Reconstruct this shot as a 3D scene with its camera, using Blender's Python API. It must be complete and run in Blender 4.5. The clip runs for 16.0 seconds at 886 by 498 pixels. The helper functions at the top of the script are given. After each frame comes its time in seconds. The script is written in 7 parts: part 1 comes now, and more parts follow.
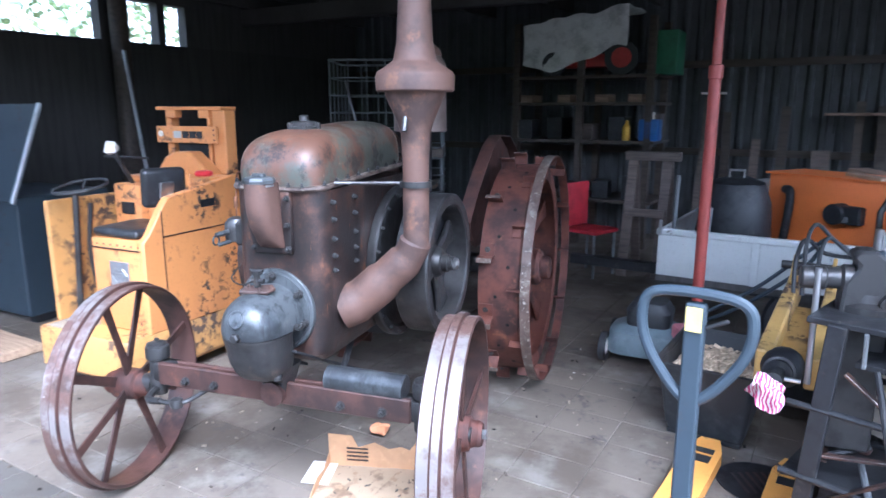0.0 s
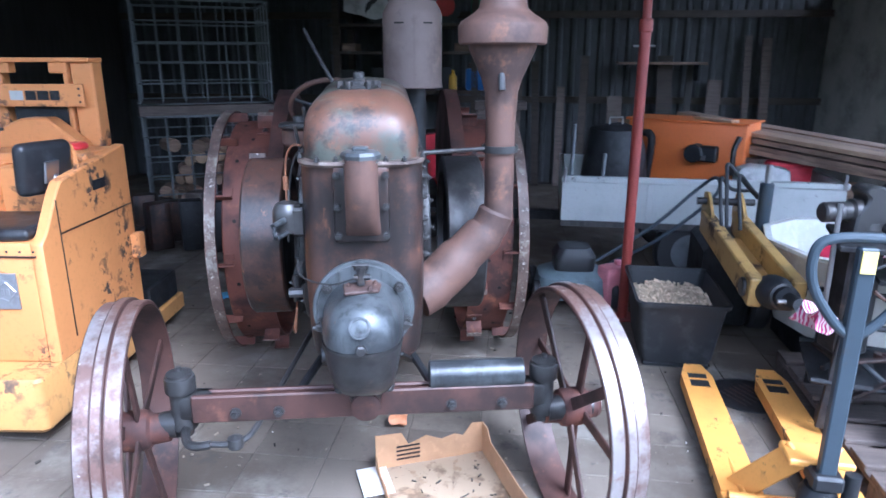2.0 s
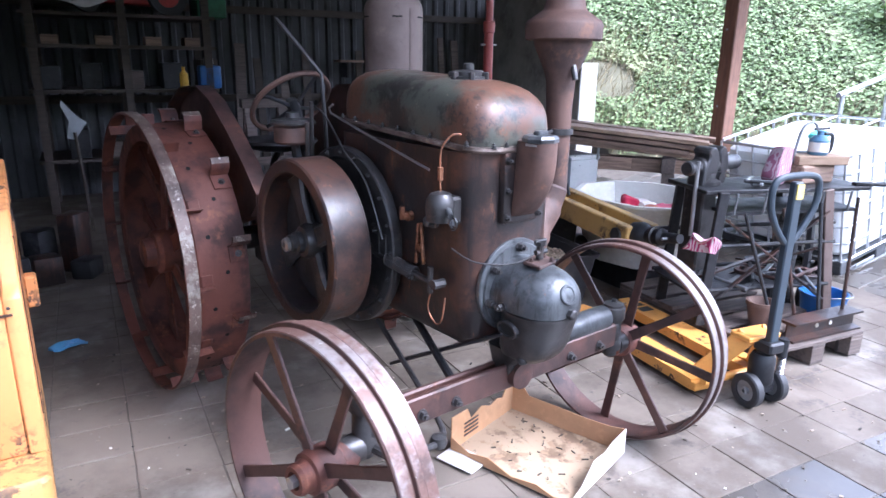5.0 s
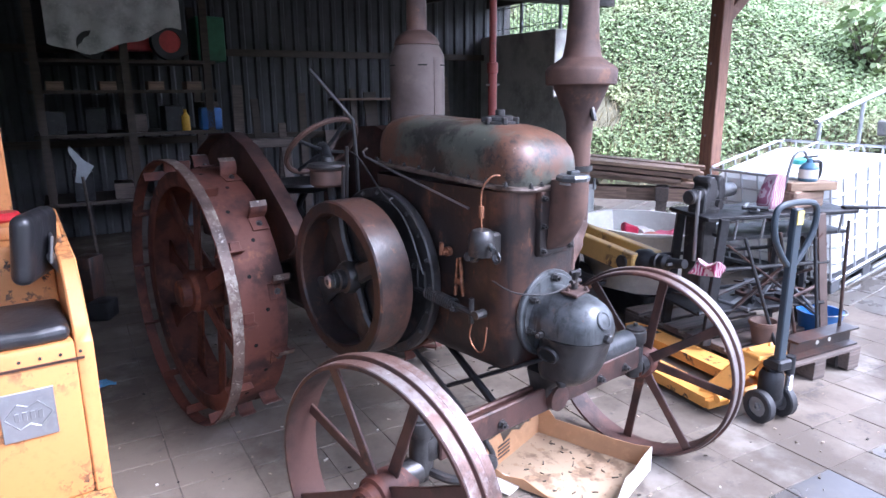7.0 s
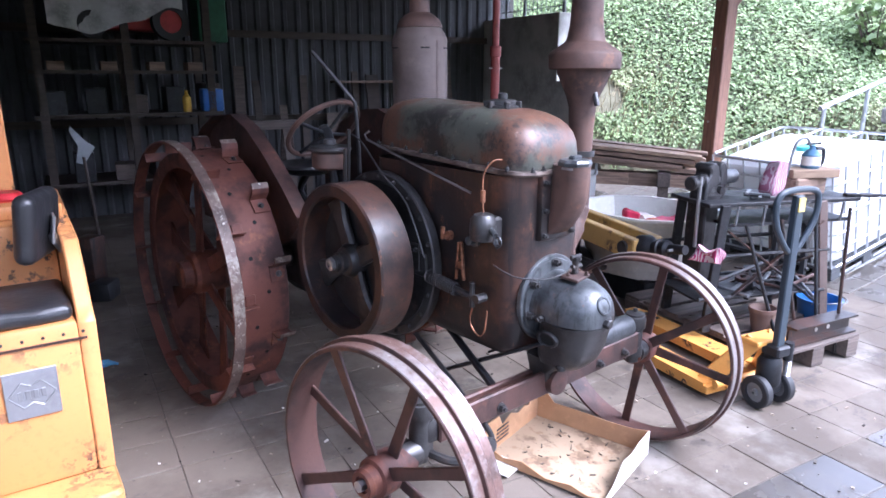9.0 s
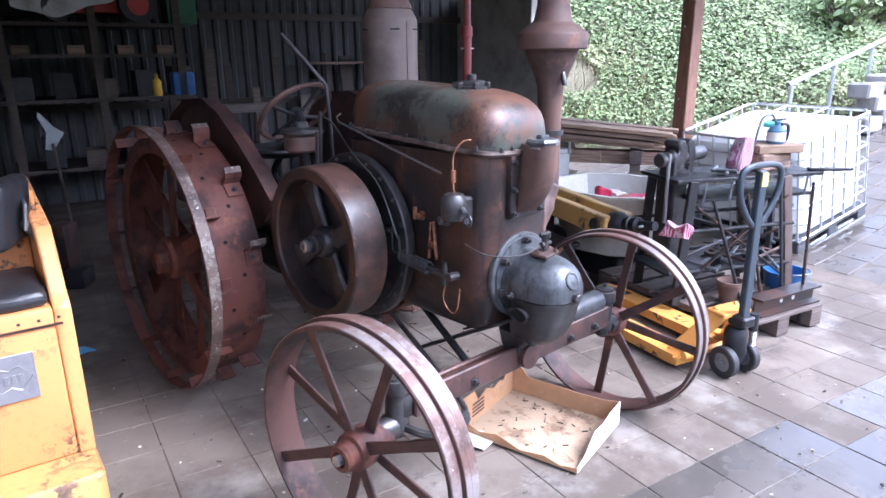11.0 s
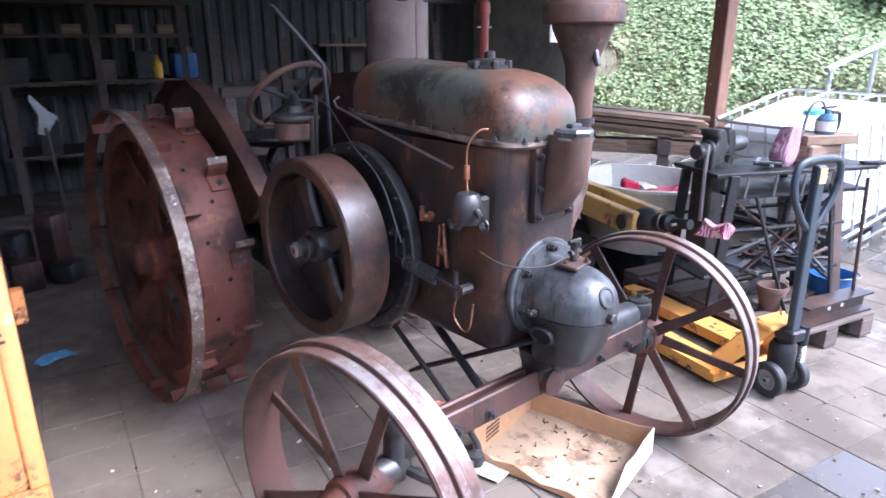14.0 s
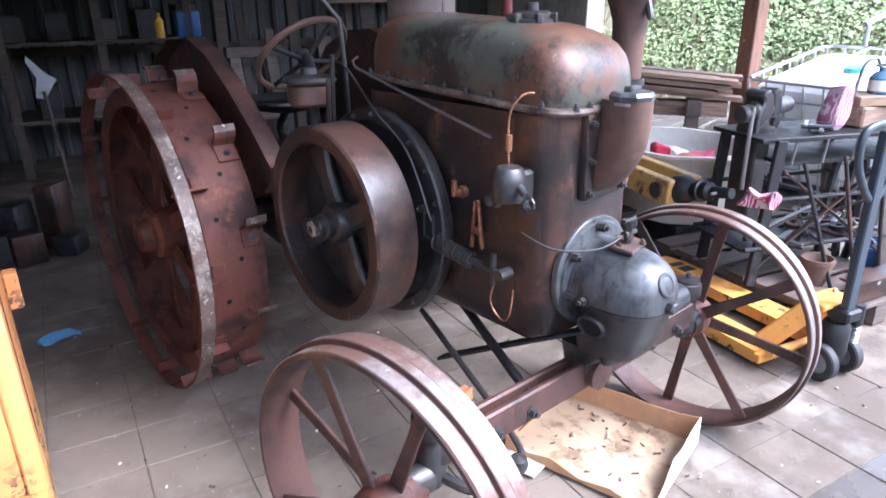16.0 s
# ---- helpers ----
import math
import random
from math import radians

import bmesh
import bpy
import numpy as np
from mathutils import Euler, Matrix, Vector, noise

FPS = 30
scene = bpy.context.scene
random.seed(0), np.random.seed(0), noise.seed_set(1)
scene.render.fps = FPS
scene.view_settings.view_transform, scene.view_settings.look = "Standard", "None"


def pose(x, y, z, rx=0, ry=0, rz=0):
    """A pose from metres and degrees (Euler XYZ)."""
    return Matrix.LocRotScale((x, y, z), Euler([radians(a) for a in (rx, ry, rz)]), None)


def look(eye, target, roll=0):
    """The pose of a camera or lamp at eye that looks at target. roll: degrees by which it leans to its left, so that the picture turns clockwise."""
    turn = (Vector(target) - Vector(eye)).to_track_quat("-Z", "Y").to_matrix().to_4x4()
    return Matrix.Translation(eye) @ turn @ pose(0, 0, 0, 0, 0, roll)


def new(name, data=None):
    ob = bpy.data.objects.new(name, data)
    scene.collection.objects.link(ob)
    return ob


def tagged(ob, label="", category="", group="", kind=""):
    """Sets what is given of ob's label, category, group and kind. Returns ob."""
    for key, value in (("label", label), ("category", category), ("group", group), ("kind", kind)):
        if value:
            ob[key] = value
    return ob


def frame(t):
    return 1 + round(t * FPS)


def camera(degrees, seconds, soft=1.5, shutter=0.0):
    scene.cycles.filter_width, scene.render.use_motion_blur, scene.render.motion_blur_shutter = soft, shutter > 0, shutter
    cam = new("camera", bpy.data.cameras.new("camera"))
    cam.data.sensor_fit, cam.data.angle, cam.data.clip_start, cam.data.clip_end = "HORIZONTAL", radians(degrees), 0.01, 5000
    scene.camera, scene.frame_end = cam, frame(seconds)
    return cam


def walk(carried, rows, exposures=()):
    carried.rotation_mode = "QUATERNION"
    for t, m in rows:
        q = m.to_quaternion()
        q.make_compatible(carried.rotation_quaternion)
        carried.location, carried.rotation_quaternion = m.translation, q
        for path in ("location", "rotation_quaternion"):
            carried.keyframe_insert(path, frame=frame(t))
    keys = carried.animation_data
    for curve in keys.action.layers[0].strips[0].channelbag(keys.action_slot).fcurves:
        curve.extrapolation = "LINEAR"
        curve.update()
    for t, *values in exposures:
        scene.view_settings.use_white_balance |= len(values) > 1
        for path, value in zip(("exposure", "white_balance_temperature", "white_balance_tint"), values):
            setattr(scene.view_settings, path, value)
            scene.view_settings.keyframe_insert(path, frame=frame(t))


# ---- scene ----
cam = camera(67.5, 16.0, shutter=0.5)
PATH = [
    (0, (1.491, -2.21, 1.697), (0.855, -0.36, 1.283), 0.0),
    (0.5, (1.088, -2.197, 1.716), (0.694, -0.282, 1.291), 2.3),
    (1, (0.707, -2.235, 1.726), (0.468, -0.311, 1.233), 0.1),
    (1.5, (0.38, -2.186, 1.724), (0.344, -0.254, 1.206), 0.4),
    (2, (0.088, -2.113, 1.725), (0.254, -0.2, 1.165), 0.1),
    (2.5, (-0.234, -2.037, 1.713), (0.134, -0.17, 1.096), -0.4),
    (3, (-0.499, -1.872, 1.687), (0.09, -0.047, 1.118), 2.3),
    (3.5, (-0.828, -1.784, 1.695), (-0.037, -0.033, 1.141), 1.6),
    (4, (-1.152, -1.723, 1.669), (-0.205, -0.09, 1.009), 2.2),
    (4.2, (-1.268, -1.669, 1.659), (-0.249, -0.069, 1.025), 1.9),
    (6.3, (-1.937, -1.566, 1.738), (-0.65, -0.124, 1.223), 0.6),
    (6.5, (-1.932, -1.569, 1.739), (-0.668, -0.106, 1.227), 0.2),
    (7, (-1.932, -1.571, 1.742), (-0.659, -0.099, 1.278), -0.4),
    (7.5, (-1.935, -1.574, 1.741), (-0.672, -0.094, 1.276), -0.3),
    (8, (-1.935, -1.575, 1.742), (-0.677, -0.095, 1.265), -0.0),
    (8.5, (-1.933, -1.574, 1.741), (-0.678, -0.097, 1.251), 0.1),
    (9, (-1.937, -1.574, 1.742), (-0.674, -0.11, 1.232), 0.1),
    (9.2, (-1.936, -1.575, 1.742), (-0.683, -0.125, 1.168), 0.3),
    (11.3, (-1.958, -1.659, 1.75), (-0.65, -0.252, 1.193), -0.7),
    (11.4, (-1.971, -1.669, 1.732), (-0.659, -0.257, 1.2), -1.0),
    (11.5, (-1.964, -1.672, 1.75), (-0.653, -0.259, 1.216), -0.8),
    (12, (-1.966, -1.703, 1.754), (-0.681, -0.244, 1.286), -1.0),
    (12.5, (-1.929, -1.707, 1.758), (-0.711, -0.195, 1.278), -1.0),
    (13, (-1.854, -1.679, 1.744), (-0.652, -0.172, 1.214), -0.2),
    (13.5, (-1.733, -1.571, 1.72), (-0.53, -0.092, 1.116), 1.1),
    (14, (-1.68, -1.35, 1.711), (-0.42, 0.08, 1.106), -0.3),
    (14.5, (-1.595, -1.17, 1.692), (-0.234, 0.158, 1.071), -0.7),
    (15, (-1.54, -1.111, 1.696), (-0.262, 0.3, 1.082), -1.3),
    (15.5, (-1.565, -1.107, 1.694), (-0.313, 0.315, 1.054), -0.9),
    (16, (-1.58, -1.107, 1.691), (-0.363, 0.31, 0.977), -0.7),
]
walk(cam, [(t, look(eye, target, roll)) for t, eye, target, roll in PATH], exposures=[(0.0, 2.95, 4950, 12), (2.0, 2.8, 4780, 12), (3.0, 2.92, 4930, 13), (3.5, 2.98, 5050, 13), (4.0, 2.9, 5200, 15), (7.0, 2.87, 5290, 22), (13.0, 2.87, 5370, 22), (16.0, 3.1, 5480, 19)])

# ==== place ====

# ---- world, sun and exposure ----
SHED = radians(-11)          # the shed and its paving are turned against the tractor
world = bpy.data.worlds.new("overcast_sky")
scene.world = world
world.use_nodes = True
wn = world.node_tree.nodes
sky = wn.new("ShaderNodeTexSky")
sky.sky_type, sky.sun_disc = "NISHITA", False
sky.sun_elevation, sky.sun_rotation = radians(48), radians(150)
sky.air_density, sky.dust_density, sky.ozone_density = 1.0, 2.0, 1.0
wash = wn.new("ShaderNodeHueSaturation")
wash.inputs["Saturation"].default_value = 0.35
world.node_tree.links.new(sky.outputs[0], wash.inputs["Color"])
world.node_tree.links.new(wash.outputs[0], wn["Background"].inputs["Color"])
wn["Background"].inputs["Strength"].default_value = 0.15
sun = new("sun", bpy.data.lights.new("sun", "SUN"))
sun.data.energy, sun.data.angle, sun.data.color = 1.0, radians(25), (1.0, 0.97, 0.93)
sun.matrix_world = look((6, -9, 13), (0, 0, 0))

# ---- building helpers ----
rnd = random.Random(7)


def uv(u, v, z=0.0):
    """A place in the shed's own directions: u along the front, v into the depth."""
    c, s = math.cos(SHED), math.sin(SHED)
    return Vector((u * c - v * s, u * s + v * c, z))


def ground_z(x, y):
    """The paving falls away gently outside the shed, then the drive climbs."""
    up = min(max(x - 4.0, 0.0), 7.0)
    return -0.022 * min(max(x - 1.0, 0.0), 3.0) + 0.21 * (up * up / (up + 0.35) if up else 0.0)


def part(name, bm, material, parent=None, label="", smooth=True, pos=None, mods=()):
    me = bpy.data.meshes.new(name)
    bm.to_mesh(me)
    bm.free()
    for m in material if isinstance(material, (list, tuple)) else [material]:
        me.materials.append(m)
    if smooth:
        me.polygons.foreach_set("use_smooth", [True] * len(me.polygons))
        me.set_sharp_from_angle(angle=radians(35))
    ob = new(name, me)
    if parent is not None:
        ob.parent = parent
    if pos is not None:
        ob.matrix_local = pos
    if label:
        ob["label"] = label
    return ob


def thing(name, m, label, category, group="", kind=""):
    ob = new(name)
    ob.matrix_world = m
    ob.empty_display_size = 0.1
    return tagged(ob, label, category, group, kind)


def B():
    return bmesh.new()


def box(bm, size, m=Matrix(), bevel=0.0, seg=1):
    r = bmesh.ops.create_cube(bm, size=1.0)
    vs = r["verts"]
    bmesh.ops.scale(bm, vec=size, verts=vs)
    if bevel:
        es = list({e for v in vs for e in v.link_edges})
        r = bmesh.ops.bevel(bm, geom=es, offset=bevel, segments=seg, affect="EDGES", profile=0.5)
        vs = list({v for f in r["faces"] for v in f.verts} | {v for v in vs if v.is_valid})
    bmesh.ops.transform(bm, matrix=m, verts=vs)
    return bm


def at(x, y, z, rx=0, ry=0, rz=0):
    return pose(x, y, z, rx, ry, rz)


def boxat(bm, x0, x1, y0, y1, z0, z1, bevel=0.0, seg=1):
    return box(bm, (abs(x1 - x0), abs(y1 - y0), abs(z1 - z0)), at((x0 + x1) / 2, (y0 + y1) / 2, (z0 + z1) / 2), bevel, seg)


def lathe(bm, profile, m=Matrix(), seg=32, closed=False, arc=360.0):
    """Turns (radius, height) pairs round the local z axis."""
    n = seg if arc >= 360 else seg + 1
    rings = []
    for r, z in profile:
        ring = []
        for i in range(n):
            a = radians(arc) * i / seg
            ring.append(bm.verts.new(m @ Vector((r * math.cos(a), r * math.sin(a), z))))
        rings.append(ring)
    pairs = list(zip(rings, rings[1:])) + ([(rings[-1], rings[0])] if closed else [])
    for a, b in pairs:
        for i in range(seg):
            j = (i + 1) % n
            try:
                bm.faces.new((a[i], a[j], b[j], b[i]))
            except ValueError:
                pass
    if not closed:
        for ring, flip in ((rings[0], True), (rings[-1], False)):
            if arc >= 360:
                bm.faces.new(ring[::-1] if flip else ring)
    return bm


def cyl(bm, r, h, m=Matrix(), seg=20, r2=None, bevel=0.0):
    r2 = r if r2 is None else r2
    if bevel:
        prof = [(r - bevel, 0), (r, bevel), (r2, h - bevel), (r2 - bevel, h)]
    else:
        prof = [(r, 0), (r2, h)]
    return lathe(bm, prof, m, seg)


def rod(bm, p, q, r, seg=8, r2=None):
    p, q = Vector(p), Vector(q)
    d = q - p
    return cyl(bm, r, d.length, Matrix.Translation(p) @ d.to_track_quat("Z", "Y").to_matrix().to_4x4(), seg, r2)


def tube(bm, pts, r, seg=8, closed=False):
    """A round tube along a line of points; r may be one radius or one for each point."""
    pts = [Vector(p) for p in pts]
    rs = r if isinstance(r, (list, tuple)) else [r] * len(pts)
    rings, up = [], None
    for i, p in enumerate(pts):
        a = pts[i - 1] if i or closed else p
        b = pts[(i + 1) % len(pts)] if i < len(pts) - 1 or closed else p
        d = (b - a).normalized()
        if up is None:
            up = d.orthogonal().normalized()
        up = (up - d * up.dot(d)).normalized()
        side = d.cross(up)
        rings.append([bm.verts.new(p + rs[i] * (math.cos(t) * up + math.sin(t) * side)) for t in [2 * math.pi * k / seg for k in range(seg)]])
    for a, b in list(zip(rings, rings[1:])) + ([(rings[-1], rings[0])] if closed else []):
        for k in range(seg):
            bm.faces.new((a[k], a[(k + 1) % seg], b[(k + 1) % seg], b[k]))
    if not closed:
        bm.faces.new(rings[0][::-1]), bm.faces.new(rings[-1])
    return bm


def smooth_line(pts, n=6):
    """Points along a rounded line through pts."""
    pts = [Vector(p) for p in pts]
    out = []
    for i in range(len(pts) - 1):
        p0, p1, p2, p3 = pts[max(i - 1, 0)], pts[i], pts[i + 1], pts[min(i + 2, len(pts) - 1)]
        for k in range(n):
            t = k / n
            out.append(0.5 * ((2 * p1) + (p2 - p0) * t + (2 * p0 - 5 * p1 + 4 * p2 - p3) * t * t + (3 * p1 - p0 - 3 * p2 + p3) * t ** 3))
    return out + [pts[-1]]


def prism(bm, outline, depth, m=Matrix(), bevel=0.0):
    """A flat outline in local x, y, thickened along z."""
    vs = [bm.verts.new((x, y, 0)) for x, y in outline]
    f = bm.faces.new(vs)
    r = bmesh.ops.extrude_face_region(bm, geom=[f])
    top = [v for v in r["geom"] if isinstance(v, bmesh.types.BMVert)]
    bmesh.ops.translate(bm, vec=(0, 0, depth), verts=top)
    allv = vs + top
    fs = list({g for v in allv for g in v.link_faces})
    bmesh.ops.recalc_face_normals(bm, faces=fs)
    if bevel:
        es = list({e for v in allv for e in v.link_edges})
        r = bmesh.ops.bevel(bm, geom=es, offset=bevel, segments=1, affect="EDGES")
        allv = list({v for f in r["faces"] for v in f.verts} | {v for v in allv if v.is_valid})
    bmesh.ops.transform(bm, matrix=m, verts=allv)
    return bm


def hexbolt(bm, m, r=0.012, h=0.014):
    """A bolt head with a washer and the thread's end."""
    cyl(bm, r * 1.35, 0.003, m, 12)
    cyl(bm, r, h, m, 6)
    cyl(bm, r * 0.55, h * 1.5, m, 8)
    return bm


def bolts(places, parent, r=0.012, h=0.014, material=None, name="bolt"):
    """Bolts as parts of their own that share one mesh."""
    first = None
    for m in places:
        if first is None:
            first = part(name, hexbolt(B(), Matrix(), r, h), material or IRON_DARK, parent)
            o = first
        else:
            o = new(name, first.data)
            o.parent = parent
        o.matrix_local = m


def roughen(bm, amount, scale, seed=0.0):
    for v in bm.verts:
        n = noise.noise_vector(v.co * scale + Vector((seed, seed * 0.7, 0)))
        v.co += n * amount
    return bm


# ---- materials ----
def lin(c):
    return (*c, 1.0)


class Mat:
    """A node material in which colours are mixed by noise at two scales."""

    def __init__(self, name, rough=0.6, metal=0.0):
        self.m = bpy.data.materials.new(name)
        self.m.use_nodes = True
        self.t = self.m.node_tree
        self.p = self.t.nodes["Principled BSDF"]
        self.p.inputs["Roughness"].default_value = rough
        self.p.inputs["Metallic"].default_value = metal
        self.co = self.t.nodes.new("ShaderNodeTexCoord").outputs["Object"]
        self.col = None

    def node(self, kind, **vals):
        n = self.t.nodes.new(kind)
        for k, v in vals.items():
            n.inputs[k].default_value = v
        return n

    def link(self, a, b):
        self.t.links.new(a, b)
        return self

    def noise(self, scale, detail=6.0, rough=0.6, stretch=None, kind="noise"):
        n = self.node("ShaderNodeTexNoise", Scale=scale, Detail=detail, Roughness=rough)
        co = self.co
        if stretch:
            mp = self.node("ShaderNodeMapping", Scale=stretch)
            self.link(self.co, mp.inputs["Vector"])
            co = mp.outputs[0]
        self.link(co, n.inputs["Vector"])
        return n.outputs["Fac"]

    def ramp(self, fac, lo, hi, a=0.0, b=1.0):
        n = self.node("ShaderNodeMapRange", **{"From Min": lo, "From Max": hi, "To Min": a, "To Max": b})
        n.interpolation_type = "SMOOTHSTEP"
        self.link(fac, n.inputs["Value"])
        return n.outputs["Result"]

    def base(self, c):
        rgb = self.node("ShaderNodeRGB")
        rgb.outputs[0].default_value = lin(c)
        self.col = rgb.outputs[0]
        self.link(self.col, self.p.inputs["Base Color"])
        return self

    def over(self, c, fac, rough=None, metal=None):
        """Lays the colour c over what is there where fac is high."""
        mx = self.t.nodes.new("ShaderNodeMix")
        mx.data_type = "RGBA"
        self.link(fac, mx.inputs["Factor"])
        self.link(self.col, mx.inputs["A"])
        mx.inputs["B"].default_value = lin(c)
        self.col = mx.outputs["Result"]
        self.link(self.col, self.p.inputs["Base Color"])
        for key, val in (("Roughness", rough), ("Metallic", metal)):
            if val is not None:
                sock = self.p.inputs[key]
                m2 = self.node("ShaderNodeMix", **{"B": val})
                if sock.is_linked:
                    self.link(sock.links[0].from_socket, m2.inputs["A"])
                else:
                    m2.inputs["A"].default_value = sock.default_value
                self.link(fac, m2.inputs["Factor"])
                self.link(m2.outputs["Result"], sock)
        return self

    def vary(self, amount=0.2):
        """Brightens or darkens each object a little."""
        info = self.t.nodes.new("ShaderNodeObjectInfo")
        hsv = self.node("ShaderNodeHueSaturation")
        self.link(self.ramp(info.outputs["Random"], 0, 1, 1 - amount, 1 + amount), hsv.inputs["Value"])
        self.link(self.col, hsv.inputs["Color"])
        self.col = hsv.outputs[0]
        self.link(self.col, self.p.inputs["Base Color"])
        return self

    def island(self, amount=0.3):
        """Brightens or darkens each loose piece of a mesh a little."""
        g = self.t.nodes.new("ShaderNodeNewGeometry")
        hsv = self.node("ShaderNodeHueSaturation")
        self.link(self.ramp(g.outputs["Random Per Island"], 0, 1, 1 - amount, 1 + amount), hsv.inputs["Value"])
        self.link(self.col, hsv.inputs["Color"])
        self.col = hsv.outputs[0]
        self.link(self.col, self.p.inputs["Base Color"])
        return self

    def bump(self, fac, strength=0.3, dist=0.01):
        b = self.node("ShaderNodeBump", Strength=strength, Distance=dist)
        self.link(fac, b.inputs["Height"])
        if self.p.inputs["Normal"].is_linked:
            self.link(self.p.inputs["Normal"].links[0].from_socket, b.inputs["Normal"])
        self.link(b.outputs[0], self.p.inputs["Normal"])
        return self

    def done(self):
        return self.m


def rusty(name, base, dark, light, rough=0.55, metal=0.35, scale=6.0, worn=None):
    k = Mat(name, rough, metal).base(base)
    k.over(dark, k.ramp(k.noise(scale, 8), 0.42, 0.66), rough + 0.1)
    k.over(light, k.ramp(k.noise(scale * 1.7, 8, 0.7), 0.55, 0.72), rough + 0.15, metal * 0.4)
    k.over(dark, k.ramp(k.noise(scale * 9, 5, 0.7), 0.6, 0.75, 0, 0.7))
    if worn:
        k.over(tuple(x * 0.55 for x in worn), k.ramp(k.noise(scale * 0.9, 9, 0.75), 0.52, 0.62, 0, 0.7), 0.42, 0.3)
        k.over(worn, k.ramp(k.noise(scale * 4, 8, 0.75), 0.57, 0.66, 0, 0.8), 0.4, 0.3)
    k.bump(k.noise(scale * 14, 8, 0.7), 0.25, 0.004).bump(k.noise(scale * 2, 3), 0.2, 0.008)
    return k.done()


def body_iron():
    """Oil-darkened iron with rusty patches and runs down the sides."""
    k = Mat("oiled_rusty_iron", 0.44, 0.1).base((0.060, 0.030, 0.022))
    k.over((0.130, 0.056, 0.033), k.ramp(k.noise(2.6, 9, 0.68), 0.50, 0.62, 0, 0.9), 0.55)
    k.over((0.016, 0.014, 0.014), k.ramp(k.noise(2.9, 9, 0.70), 0.41, 0.55, 0, 0.93), 0.3)
    k.over((0.016, 0.013, 0.013), k.ramp(k.noise(3.0, 7, 0.6, (7, 7, 0.7)), 0.53, 0.66, 0, 0.85), 0.28)
    k.over((0.19, 0.082, 0.042), k.ramp(k.noise(8, 9, 0.78, (2, 2, 0.7)), 0.58, 0.67, 0, 0.75), 0.65)
    k.over((0.010, 0.009, 0.009), k.ramp(k.noise(13, 9, 0.78), 0.60, 0.68, 0, 0.7), 0.4)
    k.over((0.26, 0.21, 0.17), k.ramp(k.noise(30, 6, 0.75, (2.5, 2.5, 0.8)), 0.68, 0.74, 0, 0.6))
    k.bump(k.noise(55, 8, 0.7), 0.3, 0.004).bump(k.noise(8, 3), 0.25, 0.008)
    return k.done()


RUST_BODY = body_iron()
def tank_skin():
    k = Mat("rusty_tank_with_mirrored_green", 0.46, 0.05).base((0.095, 0.045, 0.028))
    # grey-green painted in for the yard's greenery mirrored in the tank
    k.over((0.062, 0.070, 0.058), k.ramp(k.noise(2.6, 7, 0.65), 0.46, 0.55, 0, 0.92), 0.3)
    k.over((0.17, 0.072, 0.038), k.ramp(k.noise(5.0, 9, 0.75), 0.54, 0.68, 0, 0.85), 0.5)
    k.over((0.018, 0.015, 0.014), k.ramp(k.noise(4.5, 9, 0.78), 0.50, 0.60, 0, 0.92), 0.4)
    k.over((0.27, 0.22, 0.17), k.ramp(k.noise(24, 8, 0.78), 0.60, 0.70, 0, 0.6), 0.55)
    k.bump(k.noise(60, 8, 0.7), 0.2, 0.003).bump(k.noise(6, 3), 0.2, 0.008)
    return k.done()


RUST_TANK = tank_skin()
RUST_RED = rusty("red_oxide_wheel", (0.105, 0.032, 0.020), (0.030, 0.012, 0.010), (0.20, 0.075, 0.040), 0.68, 0.0, 5.0)
RUST_WHEEL = rusty("brown_rusty_wheel", (0.072, 0.034, 0.027), (0.028, 0.016, 0.014), (0.135, 0.058, 0.038), 0.48, 0.15, 5.0)
def worn_tread():
    """Iron rolled bright in patches, brown between, with specks of dried mortar."""
    k = Mat("worn_tread_with_mortar_specks", 0.42, 0.3).base((0.13, 0.075, 0.06))
    k.over((0.05, 0.028, 0.022), k.ramp(k.noise(7, 9, 0.72), 0.52, 0.66, 0, 0.85), 0.6, 0.1)
    k.over((0.34, 0.31, 0.30), k.ramp(k.noise(2.3, 9, 0.66), 0.46, 0.58, 0, 0.8), 0.30, 0.6)
    k.over((0.17, 0.085, 0.055), k.ramp(k.noise(16, 9, 0.75), 0.55, 0.68, 0, 0.7), 0.6, 0.1)
    k.over((0.50, 0.47, 0.42), k.ramp(k.noise(38, 7, 0.7), 0.65, 0.70, 0, 0.9), 0.8, 0.0)
    k.bump(k.noise(60, 8, 0.7), 0.35, 0.003).bump(k.noise(12, 4), 0.2, 0.006)
    return k.done()


